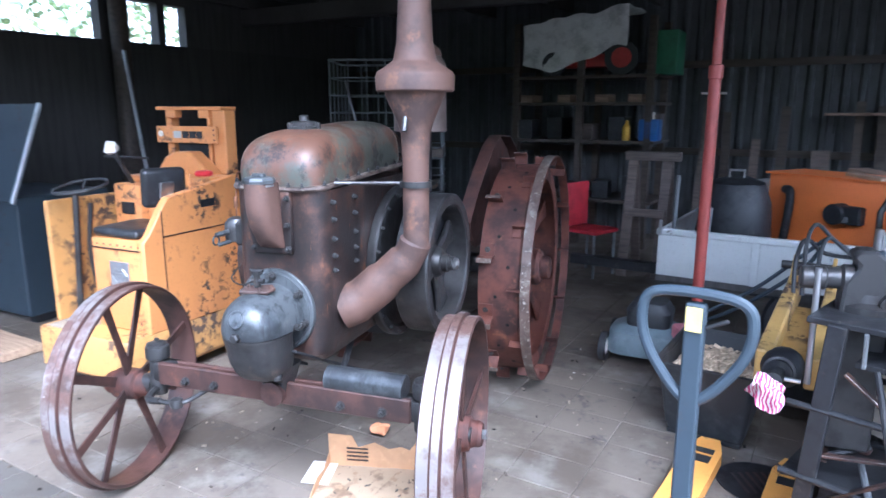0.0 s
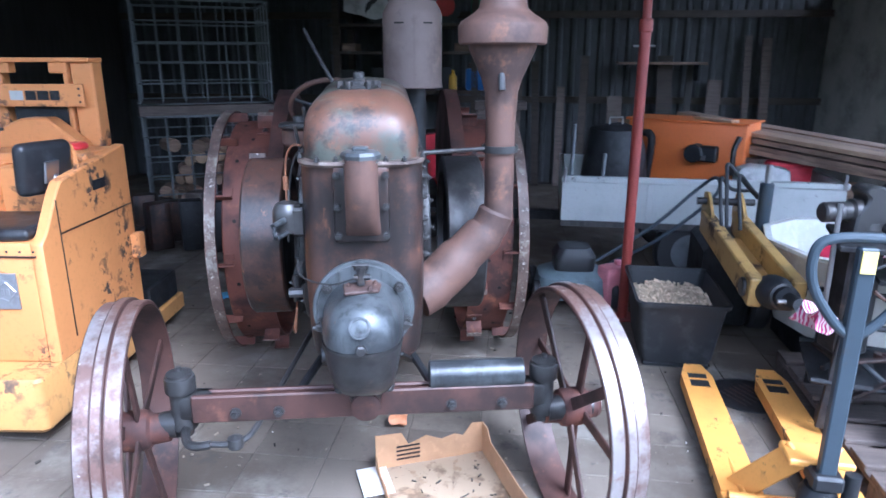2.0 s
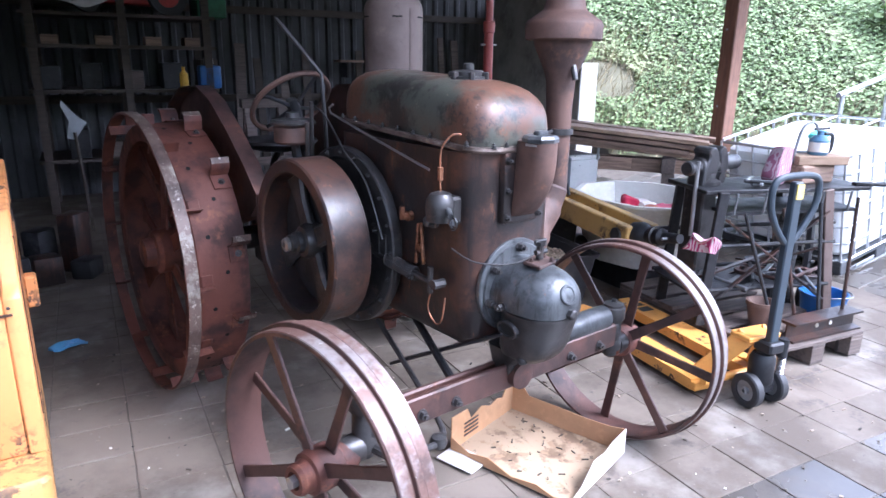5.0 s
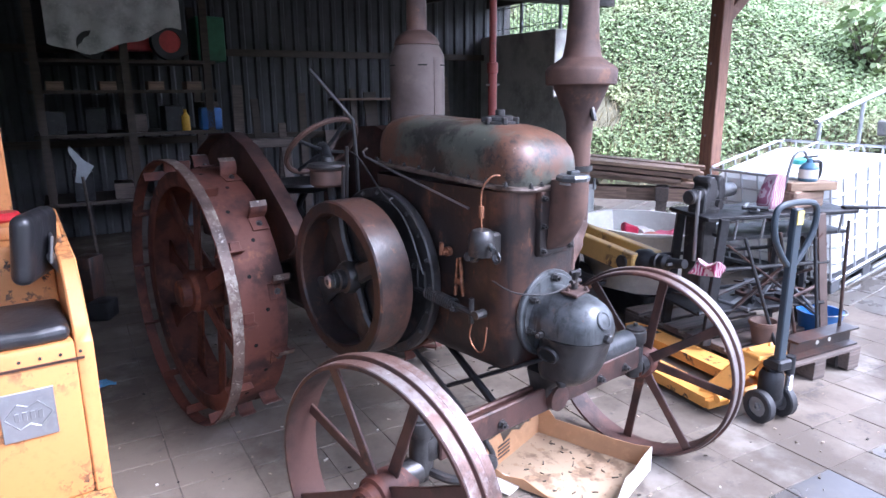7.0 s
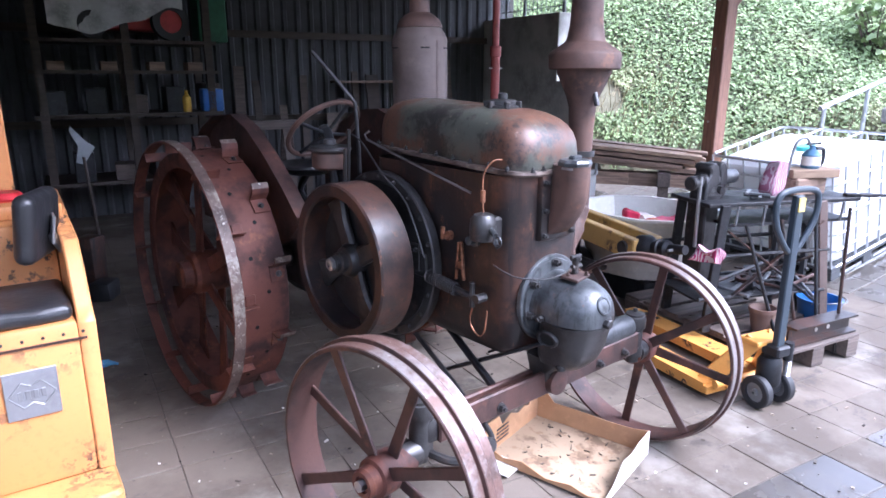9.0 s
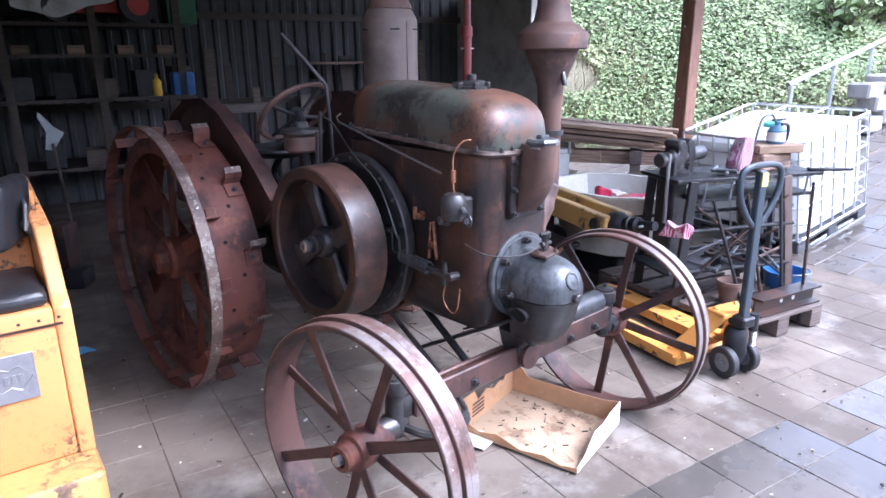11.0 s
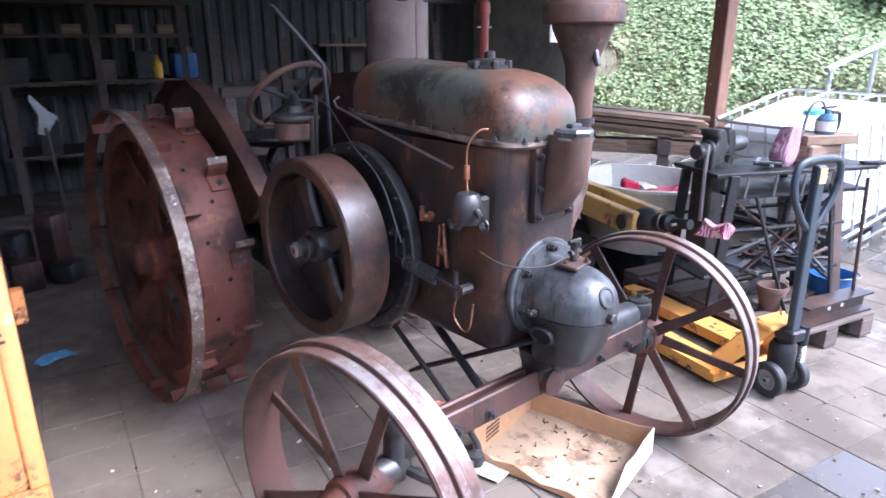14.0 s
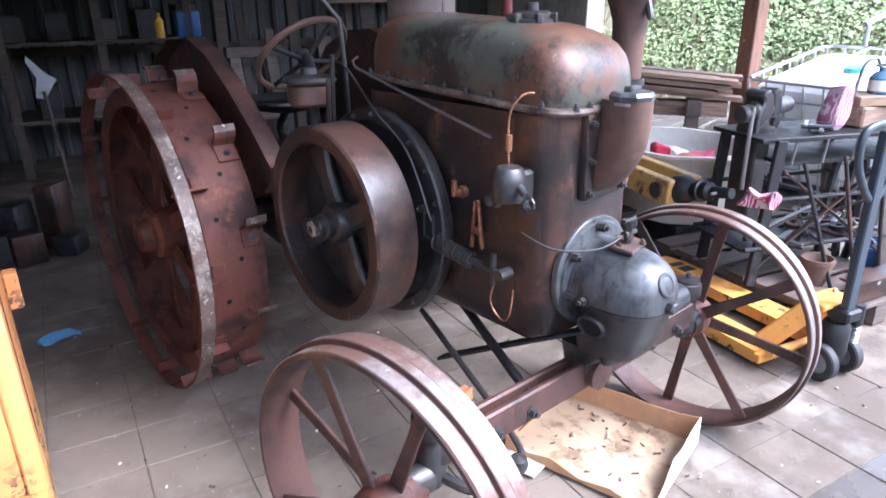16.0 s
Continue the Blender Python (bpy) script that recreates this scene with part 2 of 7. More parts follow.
RUST_RIM = worn_tread()
RING_GREY = rusty("rim_ring_with_dried_mortar", (0.12, 0.083, 0.066), (0.055, 0.035, 0.03), (0.27, 0.24, 0.20), 0.5, 0.1, 9.0, worn=(0.50, 0.46, 0.40))
RUST_PIPE = rusty("rusty_exhaust", (0.105, 0.056, 0.041), (0.050, 0.029, 0.024), (0.17, 0.082, 0.048), 0.6, 0.05, 5.0)
IRON_DARK = rusty("oily_cast_iron", (0.062, 0.06, 0.06), (0.03, 0.028, 0.028), (0.10, 0.075, 0.062), 0.38, 0.55, 6.0)
def dome_iron():
    """Blue-grey cast iron under an oil film that has run down in streaks."""
    k = Mat("oily_blue_grey_iron", 0.40, 0.25).base((0.078, 0.084, 0.088))
    k.over((0.026, 0.028, 0.031), k.ramp(k.noise(4.0, 9, 0.68), 0.46, 0.62, 0, 0.9), 0.3)
    k.over((0.020, 0.020, 0.021), k.ramp(k.noise(5.0, 7, 0.6, (7, 7, 0.8)), 0.52, 0.66, 0, 0.75), 0.28)
    k.over((0.145, 0.138, 0.130), k.ramp(k.noise(11, 9, 0.75), 0.56, 0.70, 0, 0.6), 0.55)
    k.over((0.11, 0.062, 0.042), k.ramp(k.noise(14, 8, 0.7), 0.64, 0.72, 0, 0.6), 0.6)
    k.bump(k.noise(70, 8, 0.7), 0.25, 0.003).bump(k.noise(9, 4), 0.2, 0.006)
    return k.done()


IRON_DOME = dome_iron()
# flat black on discs and slits, standing in for the darkness inside holes
HOLE_SHADE = Mat("black_hole_shade", 0.95).base((0.004, 0.004, 0.004)).done()
IRON_BLACK = rusty("black_steel", (0.022, 0.023, 0.026), (0.012, 0.012, 0.014), (0.05, 0.045, 0.042), 0.5, 0.3, 8.0)
STEEL = Mat("bare_steel", 0.32, 0.9).base((0.42, 0.42, 0.43)).done()
COPPER = rusty("oily_copper", (0.30, 0.135, 0.075), (0.12, 0.06, 0.04), (0.42, 0.20, 0.11), 0.45, 0.7, 30.0)
SHIELD = rusty("pale_rusty_sheet", (0.135, 0.098, 0.084), (0.08, 0.056, 0.048), (0.18, 0.13, 0.105), 0.6, 0.1, 3.0)
SEAM_IRON = rusty("worn_seam_iron", (0.16, 0.12, 0.10), (0.05, 0.034, 0.028), (0.30, 0.26, 0.22), 0.42, 0.4, 9.0)


def painted(name, c, dark, chip=(0.07, 0.045, 0.035), rough=0.45, amount=0.62, scale=15.0):
    k = Mat(name, rough, 0.0).base(c)
    k.over(dark, k.ramp(k.noise(2.2, 5), 0.45, 0.75, 0, 0.75), rough + 0.1)
    k.over(tuple(x * 0.8 for x in c), k.ramp(k.noise(scale * 2.5, 6, 0.7), 0.5, 0.7, 0, 0.5))
    where = k.ramp(k.noise(2.6, 6, 0.6), 0.46, 0.60)
    both = k.node("ShaderNodeMath")
    both.operation = "MULTIPLY"
    k.link(where, both.inputs[0]).link(k.ramp(k.noise(scale, 10, 0.68), amount - 0.075, amount - 0.05), both.inputs[1])
    f = both.outputs[0]
    k.over(tuple(x * 0.45 + 0.02 for x in chip), k.ramp(k.noise(scale * 3, 8, 0.7, (1, 1, 0.3)), 0.66, 0.74, 0, 0.45))
    k.over(chip, f, 0.75)
    k.bump(f, -0.4, 0.002).bump(k.noise(60, 4), 0.06, 0.002)
    return k.done()


YELLOW = painted("chipped_yellow_paint", (0.60, 0.25, 0.082), (0.42, 0.17, 0.06), amount=0.60)
YELLOW_LOW = painted("dirty_yellow_paint", (0.50, 0.255, 0.08), (0.24, 0.14, 0.06), amount=0.565, scale=16)
YELLOW_PT = painted("pallet_truck_yellow", (0.72, 0.33, 0.07), (0.52, 0.24, 0.06), amount=0.64)
YELLOW_ARM = painted("greasy_ochre_paint", (0.46, 0.29, 0.09), (0.28, 0.18, 0.07), amount=0.58, scale=9)
ORANGE = painted("orange_machine_paint", (0.68, 0.17, 0.035), (0.5, 0.13, 0.035), amount=0.7)
RED_POLE = painted("red_primer_pole", (0.26, 0.045, 0.035), (0.16, 0.035, 0.03), amount=0.68)
GREY_TRAILER = painted("grey_white_trailer_paint", (0.42, 0.43, 0.42), (0.3, 0.31, 0.3), amount=0.68)
BLUE_GREY = painted("blue_grey_steel_paint", (0.032, 0.045, 0.058), (0.022, 0.03, 0.038), amount=0.66)
VINYL = Mat("black_vinyl", 0.35).base((0.018, 0.018, 0.02))
VINYL = VINYL.over((0.05, 0.05, 0.055), VINYL.ramp(VINYL.noise(9, 6), 0.5, 0.75), 0.5).bump(VINYL.noise(14, 4), 0.4, 0.01).done()
RUBBER = Mat("rubber", 0.65).base((0.025, 0.025, 0.027)).done()
BLACK_PLASTIC = Mat("black_plastic", 0.5).base((0.02, 0.021, 0.023))
BLACK_PLASTIC = BLACK_PLASTIC.over((0.06, 0.06, 0.06), BLACK_PLASTIC.ramp(BLACK_PLASTIC.noise(6, 6), 0.5, 0.75)).done()


def plain(name, c, rough=0.6, metal=0.0, dark=0.6, scale=6.0, bump=0.1):
    k = Mat(name, rough, metal).base(c)
    k.over(tuple(x * dark for x in c), k.ramp(k.noise(scale, 7), 0.4, 0.75))
    k.over(tuple(min(1, x * 1.15) for x in c), k.ramp(k.noise(scale * 6, 5), 0.5, 0.75, 0, 0.7))
    k.bump(k.noise(scale * 10, 6), bump, 0.004)
    return k.done()


def woody(name, c, dark, scale=4.0, along=(1, 12, 12), rough=0.7):
    k = Mat(name, rough).base(c)
    k.over(dark, k.ramp(k.noise(scale, 8, 0.65, along), 0.38, 0.7))
    k.over(tuple(x * 0.75 for x in dark), k.ramp(k.noise(3.0, 4), 0.5, 0.8, 0, 0.6))
    k.vary(0.22).bump(k.noise(scale * 2, 8, 0.7, along), 0.4, 0.004)
    return k.done()


POST_WOOD = woody("stained_post_wood", (0.24, 0.12, 0.075), (0.15, 0.075, 0.05), 4, (10, 10, 1))
PLANK = woody("weathered_planks", (0.30, 0.20, 0.14), (0.13, 0.085, 0.062))
PLANK_PALE = woody("sawn_planks", (0.42, 0.29, 0.19), (0.26, 0.17, 0.11))
PALLET_WOOD = woody("dark_pallet_wood", (0.13, 0.10, 0.085), (0.07, 0.055, 0.048))
CONCRETE = plain("pale_concrete", (0.46, 0.455, 0.42), 0.85, 0, 0.5, 2.2, 0.3)
CARDBOARD = plain("cardboard", (0.44, 0.25, 0.13), 0.85, 0, 0.8, 5.0, 0.1)
WHITE_PRINT = plain("white_cardboard", (0.72, 0.68, 0.62), 0.7, 0, 0.85, 6.0, 0.05)
OIL_PAPER = Mat("oil_stained_board", 0.75).base((0.37, 0.27, 0.175))
OIL_PAPER.over((0.12, 0.07, 0.04), OIL_PAPER.ramp(OIL_PAPER.noise(7, 7), 0.50, 0.62, 0, 0.8), 0.5)
OIL_PAPER.over((0.04, 0.034, 0.03), OIL_PAPER.ramp(OIL_PAPER.noise(30, 8, 0.7), 0.60, 0.66, 0, 0.9), 0.8)
OIL_PAPER = OIL_PAPER.over((0.30, 0.20, 0.12), OIL_PAPER.ramp(OIL_PAPER.noise(16, 6), 0.55, 0.65)).done()


def paving(name, wet):
    k = Mat(name, 0.8 if not wet else 0.5).base((0.145, 0.118, 0.093) if not wet else (0.115, 0.101, 0.085))
    k.co = k.t.nodes.new("ShaderNodeNewGeometry").outputs["Position"]
    k.over((0.088, 0.069, 0.052) if not wet else (0.085, 0.071, 0.057), k.ramp(k.noise(1.0, 8, 0.65), 0.42, 0.60))
    k.over((0.20, 0.178, 0.152) if not wet else (0.15, 0.135, 0.115), k.ramp(k.noise(2.3, 8), 0.5, 0.72))
    k.over((0.05, 0.041, 0.034), k.ramp(k.noise(3.0, 9, 0.72), 0.56, 0.66, 0, 0.85), 0.6)
    k.over((0.055, 0.045, 0.037), k.ramp(k.noise(17, 9, 0.75), 0.60, 0.68, 0, 0.6), 0.7)
    k.over((0.30, 0.275, 0.24), k.ramp(k.noise(26, 7, 0.7), 0.63, 0.72, 0, 0.5))
    if wet:
        k.over((0.070, 0.063, 0.055), k.ramp(k.noise(1.1, 6), 0.42, 0.60), 0.10)
    k.vary(0.10)
    k.bump(k.noise(70, 6), 0.3 if not wet else 0.1, 0.003)
    return k.done()


SLAB_DRY, SLAB_WET = paving("dusty_concrete_slab", False), paving("wet_concrete_slab", True)
JOINT = plain("dark_joint_earth", (0.125, 0.105, 0.085), 0.95, 0, 0.6, 8, 0.4)

# ---- ground, paving and shed ----
ALONG_Y = at(0, 0, 0, -90, 0, 0)      # local z runs to world +y
FRONTWARD = at(0, 0, 0, 90, 0, 0)     # local z runs to world -y
ALONG_X = at(0, 0, 0, 0, 90, 0)       # local z runs to world +x


def build_ground():
    bm = B()
    xs = [-400, -60, -12, -6, -3, 0, 1, 2, 3, 4, 4.15, 4.3, 4.5, 4.8, 5.2, 6, 7, 8, 9, 10, 11, 14, 60, 400]
    ys = [-400, -60, -15, -6, -2, 0, 2, 4, 6, 9, 15, 60, 400]
    grid = [[bm.verts.new((x, y, ground_z(x, y) - 0.009)) for x in xs] for y in ys]
    for j in range(len(ys) - 1):
        for i in range(len(xs) - 1):
            bm.faces.new((grid[j][i], grid[j][i + 1], grid[j + 1][i + 1], grid[j + 1][i]))
    g = part("ground", bm, JOINT)
    tagged(g, "bare earth and fine gravel under the paving slabs", "ground", kind="structure")


build_ground()


def wall_slab(name, u0, u1, v0, v1, z0, z1, material, label, category="wall"):
    bm = box(B(), (u1 - u0, v1 - v0, z1 - z0), at((u0 + u1) / 2, (v0 + v1) / 2, (z0 + z1) / 2))
    ob = part(name, bm, material, smooth=False)
    ob.matrix_world = Matrix.Rotation(SHED, 4, "Z")
    return tagged(ob, label, category, kind="structure")


BACK_V, LEFT_U, RIGHT_U, ROOF_Z = 7.4, -5.2, 4.75, 2.95
SHEET = plain("grey_sheet_wall", (0.075, 0.078, 0.082), 0.7, 0.1, 0.45, 1.2, 0.1)
DARK_BOARD = woody("dark_boarding", (0.055, 0.05, 0.047), (0.028, 0.026, 0.025), 2, (10, 10, 0.6))
ROOF_MAT = plain("dark_roof_boarding", (0.05, 0.045, 0.042), 0.8, 0, 0.6, 2)
TIMBER = woody("dark_roof_timber", (0.06, 0.045, 0.035), (0.033, 0.025, 0.021), 3, (1, 10, 10))

back = wall_slab("wall_north", LEFT_U, RIGHT_U + 0.3, BACK_V + 0.03, BACK_V + 0.18, -0.05, ROOF_Z + 0.35, DARK_BOARD, "dark back wall of the shed behind sheet panels")


def build_back_panels():
    """Trapezoid metal sheets on the back wall, one after another."""
    w = 0.92
    n = int((RIGHT_U - LEFT_U - 0.1) / w)
    bm = B()
    outline = []
    for k in range(5):
        x = k * w / 5
        outline += [(x, 0), (x + 0.09, 0), (x + 0.115, -0.028), (x + 0.16, -0.028)]
    outline.append((w - 0.004, 0))
    lo = [bm.verts.new((x, y, 0)) for x, y in outline]
    hi = [bm.verts.new((x, y, ROOF_Z + 0.2)) for x, y in outline]
    for i in range(len(lo) - 1):
        bm.faces.new((lo[i], lo[i + 1], hi[i + 1], hi[i]))
    first = part("sheet_panel", bm, SHEET, back, smooth=False, pos=Matrix.Translation((LEFT_U + 0.05, BACK_V, 0)))
    for k in range(1, n + 1):
        o = new("sheet_panel", first.data)
        o.parent = back
        o.matrix_local = Matrix.Translation((LEFT_U + 0.05 + k * w, BACK_V, 0))
    for z in (1.15, 2.25):
        part("wall_rail", box(B(), (RIGHT_U - LEFT_U - 0.2, 0.05, 0.09), at((RIGHT_U + LEFT_U) / 2, BACK_V - 0.06, z)), TIMBER, back, smooth=False)


build_back_panels()

# left wall: boarding below, a strip of glazing above it
# its front end, out of view, is added to shade the left floor
left = wall_slab("wall_west", LEFT_U - 0.15, LEFT_U, -2.4, BACK_V + 0.18, -0.05, 2.45, DARK_BOARD, "dark boarded side wall under a strip of windows")
wall_slab("wall_west_top", LEFT_U - 0.15, LEFT_U, -2.4, BACK_V + 0.18, 2.92, ROOF_Z + 0.3, DARK_BOARD, "narrow boarding above the strip of windows")
for v0, v1 in ((2.85, 3.15), (3.6, 3.7), (4.0, BACK_V + 0.18)):
    wall_slab("wall_west_pier", LEFT_U - 0.148, LEFT_U - 0.002, v0, v1, 2.45, 2.92, DARK_BOARD, "boarded pier between the window openings")


def build_right_wall():
    """Retaining wall of pale concrete that steps down at its free end."""
    bm = B()
    boxat(bm, RIGHT_U - 0.27, RIGHT_U + 0.01, 5.55, BACK_V + 0.025, -0.1, 2.56, 0.01)
    boxat(bm, RIGHT_U - 0.272, RIGHT_U + 0.012, 5.2, 5.56, -0.1, 1.66, 0.01)
    ob = part("wall_east", bm, CONCRETE, smooth=False)
    ob.matrix_world = Matrix.Rotation(SHED, 4, "Z")
    tagged(ob, "pale concrete retaining wall that steps down at its end", "wall", kind="structure")


build_right_wall()


def build_roof():
    bm = box(B(), (RIGHT_U - LEFT_U + 0.7, BACK_V + 0.75, 0.05), at((RIGHT_U + LEFT_U) / 2, BACK_V / 2 - 0.1, ROOF_Z + 0.24))
    for k in range(9):
        u = LEFT_U + 0.2 + k * 1.2
        box(bm, (0.08, BACK_V + 0.6, 0.16), at(u, BACK_V / 2 - 0.1, ROOF_Z + 0.13))
    for v in (2.3, 5.0):
        box(bm, (RIGHT_U - LEFT_U + 0.4, 0.14, 0.2), at((RIGHT_U + LEFT_U) / 2, v, ROOF_Z - 0.05))
    # an added stretch of roof, out of view, keeps light off the side bay
    box(bm, (4.3, 2.2, 0.05), at(LEFT_U + 1.95, -1.575, ROOF_Z + 0.24))
    for k in range(4):
        box(bm, (0.08, 2.05, 0.16), at(LEFT_U + 0.2 + k * 1.2, -1.5, ROOF_Z + 0.13))
    ob = part("ceiling", bm, ROOF_MAT, smooth=False)
    ob.matrix_world = Matrix.Rotation(SHED, 4, "Z")
    tagged(ob, "dark boarded shed roof on rafters and beams", "roof", kind="structure")


build_roof()


def build_post():
    t = thing("timber_post", at(4.56, 1.775, ground_z(4.56, 1.775) - 0.02, 0, 0, -11), "brown stained timber post carrying the shed roof, with a short brace", "post")
    part("post", boxat(B(), -0.075, 0.075, -0.075, 0.075, 0, 3.05, 0.008), POST_WOOD, t, smooth=False)
    bm = B()
    box(bm, (0.11, 0.10, 1.0), at(0.38, 0, 2.72, 0, 48, 0), 0.006)
    part("brace", bm, POST_WOOD, t, smooth=False)
    bolts([at(-0.075, 0.02, z, 0, -90, 0) for z in (1.3, 2.0, 2.45)], t, 0.008, 0.008, STEEL)


build_post()


def build_red_pole():
    t = thing("steel_pole", at(1.695, 2.045, ground_z(1.7, 2)), "thin red-primed telescopic steel prop standing on the floor", "pole")
    part("outer_tube", cyl(B(), 0.034, 1.95, at(0, 0, 0.01), 20), RED_POLE, t)
    part("inner_tube", cyl(B(), 0.027, 1.2, at(0, 0, 1.9), 20), RED_POLE, t)
    part("collar", cyl(B(), 0.042, 0.08, at(0, 0, 1.88), 20, bevel=0.006), RED_POLE, t)
    part("base_plate", boxat(B(), -0.08, 0.08, -0.08, 0.08, 0, 0.01), RED_POLE, t, smooth=False)
    part("pin", rod(B(), (-0.07, 0, 1.80), (0.07, 0, 1.80), 0.007), STEEL, t)


build_red_pole()

# ---- the tractor ----
tractor = thing("tractor", Matrix(), "old rusty single-cylinder tractor on spoked iron wheels, no bonnet", "tractor")


def ring_outline(hx, y0, y1, r, n=7):
    """A rounded rectangle, from above."""
    out = []
    for cx, cy, a0 in ((hx - r, y0 + r, -90), (hx - r, y1 - r, 0), (-hx + r, y1 - r, 90), (-hx + r, y0 + r, 180)):
        for k in range(n):
            a = radians(a0 + 90 * k / (n - 1))
            out.append((cx + r * math.cos(a), cy + r * math.sin(a)))
    return out


def loft(bm, levels, tilt=0.0):
    """Skins rounded rectangles (hx, y0, y1, r, z) from below to above; tilt lifts the back end."""
    rings = []
    for hx, y0, y1, r, z in levels:
        rings.append([bm.verts.new((x, y, z + tilt * y)) for x, y in ring_outline(hx, y0, y1, min(r, hx * 0.98, (y1 - y0) * 0.49))])
    for a, b in zip(rings, rings[1:]):
        for i in range(len(a)):
            j = (i + 1) % len(a)
            bm.faces.new((a[i], a[j], b[j], b[i]))
    bm.faces.new(rings[0][::-1]), bm.faces.new(rings[-1])
    return bm


SEAM, LIFT = 1.392, 0.045
BLOCK_X = 0.008     # the block stands a little off the axle's middle


def body(levels, tilt=0.0):
    bm = loft(B(), levels, tilt)
    bmesh.ops.translate(bm, vec=(BLOCK_X, 0, 0), verts=bm.verts)
    return bm


part("engine_block", body([(0.12, 0.14, 0.80, 0.06, 0.655), (0.165, 0.09, 0.90, 0.07, 0.665), (0.190, 0.055, 0.93, 0.085, 0.70), (0.200, 0.042, 0.94, 0.09, 0.78), (0.206, 0.036, 0.945, 0.095, 0.95), (0.204, 0.036, 0.95, 0.095, SEAM - 0.012)], 0.0), RUST_BODY, tractor)
part("tank_flange", body([(0.208, 0.014, 0.958, 0.1, SEAM - 0.013), (0.212, 0.009, 0.962, 0.1, SEAM - 0.004), (0.210, 0.011, 0.96, 0.1, SEAM + 0.006)], LIFT), SEAM_IRON, tractor, "pale worn seam between block and tank")
tank = part("water_tank", body([(0.190, 0.036, 0.945, 0.095, SEAM), (0.191, 0.035, 0.945, 0.095, SEAM + 0.055), (0.189, 0.040, 0.942, 0.097, SEAM + 0.095), (0.183, 0.052, 0.936, 0.098, SEAM + 0.128), (0.172, 0.073, 0.925, 0.10, SEAM + 0.156), (0.155, 0.102, 0.905, 0.10, SEAM + 0.178), (0.130, 0.140, 0.88, 0.095, SEAM + 0.194),
                                (0.095, 0.19, 0.84, 0.075, SEAM + 0.205), (0.05, 0.25, 0.78, 0.04, SEAM + 0.211)], LIFT), RUST_TANK, tractor, "rusty water tank with bare spots, mirrored green put into its colour")
bolts([at(BLOCK_X + s * 0.202, 0.09 + k * 0.1, SEAM + 0.006 + LIFT * (0.09 + k * 0.1)) for k in range(9) for s in (-1, 1)] + [at(BLOCK_X + x, 0.022, SEAM + 0.006) for x in (-0.14, -0.08, 0.08, 0.14)], tractor, 0.008, 0.012)
bm = B()
lathe(bm, [(0.07, 0), (0.07, 0.018), (0.058, 0.02), (0.058, 0.034), (0.05, 0.04), (0.02, 0.042), (0.02, 0.062), (0.012, 0.066)], at(0, 0.31, 1.605), 12)
cap = part("filler_cap", bm, IRON_DARK, tractor, "dark cast filler cap with lugs")
for k in range(6):
    a = radians(60 * k)
    part("lug", box(B(), (0.03, 0.02, 0.03), at(0.062 * math.cos(a), 0.31 + 0.062 * math.sin(a), 1.625, 0, 0, 60 * k), 0.004), IRON_DARK, cap)

# filler neck on the front
bm = B()
prof = [(-0.048, 0.068, 0.0, 0.05, 1.158), (-0.047, 0.067, -0.030, 0.05, 1.178), (-0.045, 0.065, -0.062, 0.05, 1.21), (-0.044, 0.064, -0.088, 0.045, 1.25), (-0.043, 0.063, -0.105, 0.04, 1.295), (-0.042, 0.062, -0.113, 0.04, 1.345), (-0.042, 0.062, -0.114, 0.03, 1.42)]
rings = []
for x0, x1, y0, y1, z in prof:
    rings.append([bm.verts.new((x, y, z)) for x, y in [(p[0] + 0.01, p[1] + (y0 + y1) / 2) for p in ring_outline((x1 - x0) / 2, -(y1 - y0) / 2, (y1 - y0) / 2, min(0.05, (y1 - y0) * 0.45))]])
for a, b in zip(rings, rings[1:]):
    for i in range(len(a)):
        bm.faces.new((a[i], a[(i + 1) % len(a)], b[(i + 1) % len(a)], b[i]))
bm.faces.new(rings[0][::-1]), bm.faces.new(rings[-1])
neck = part("filler_neck", bm, RUST_PIPE, tractor)
part("neck_plate", boxat(B(), -0.085, 0.097, 0.012, 0.05, 1.13, 1.385, 0.012, 2), RUST_BODY, tractor)
bm = B()
lathe(bm, [(0.056, 1.418), (0.062, 1.42), (0.063, 1.432), (0.055, 1.442), (0.02, 1.444)], at(0.01, -0.055, 0), 8)
box(bm, (0.05, 0.03, 0.02), at(0.01, -0.055, 1.447), 0.005)
part("neck_lid", bm, IRON_DOME, neck)
part("neck_gasket", cyl(B(), 0.056, 0.008, at(0.01, -0.055, 1.408), 20), STEEL, neck, "bright worn ring under the lid")
bolts([at(x, 0.012, z, 90, 0, 0) for x in (-0.072, 0.085) for z in (1.155, 1.25, 1.355)], neck, 0.010, 0.016)

# crank dome with its flange in front
bm = lathe(B(), [(0.12, 0.0), (0.170, 0.0), (0.174, 0.005), (0.174, 0.020), (0.171, 0.024), (0.160, 0.026), (0.157, 0.034), (0.12, 0.036)], at(0.002, 0.048, 0.893) @ FRONTWARD, 48)
part("dome_flange", bm, IRON_DOME, tractor)
SEAM_Z = 0.846
bm = lathe(B(), [(0.139, -0.02), (0.135, 0.03), (0.1335, 0.075), (0.131, 0.12), (0.125, 0.155), (0.114, 0.187), (0.097, 0.213), (0.074, 0.233), (0.045, 0.245), (0.012, 0.25)], at(0.002, 0.008, 0.872) @ FRONTWARD, 48)
bmesh.ops.bisect_plane(bm, geom=bm.verts[:] + bm.edges[:] + bm.faces[:], plane_co=(0, 0, SEAM_Z), plane_no=(0, 0, 1), clear_inner=True)
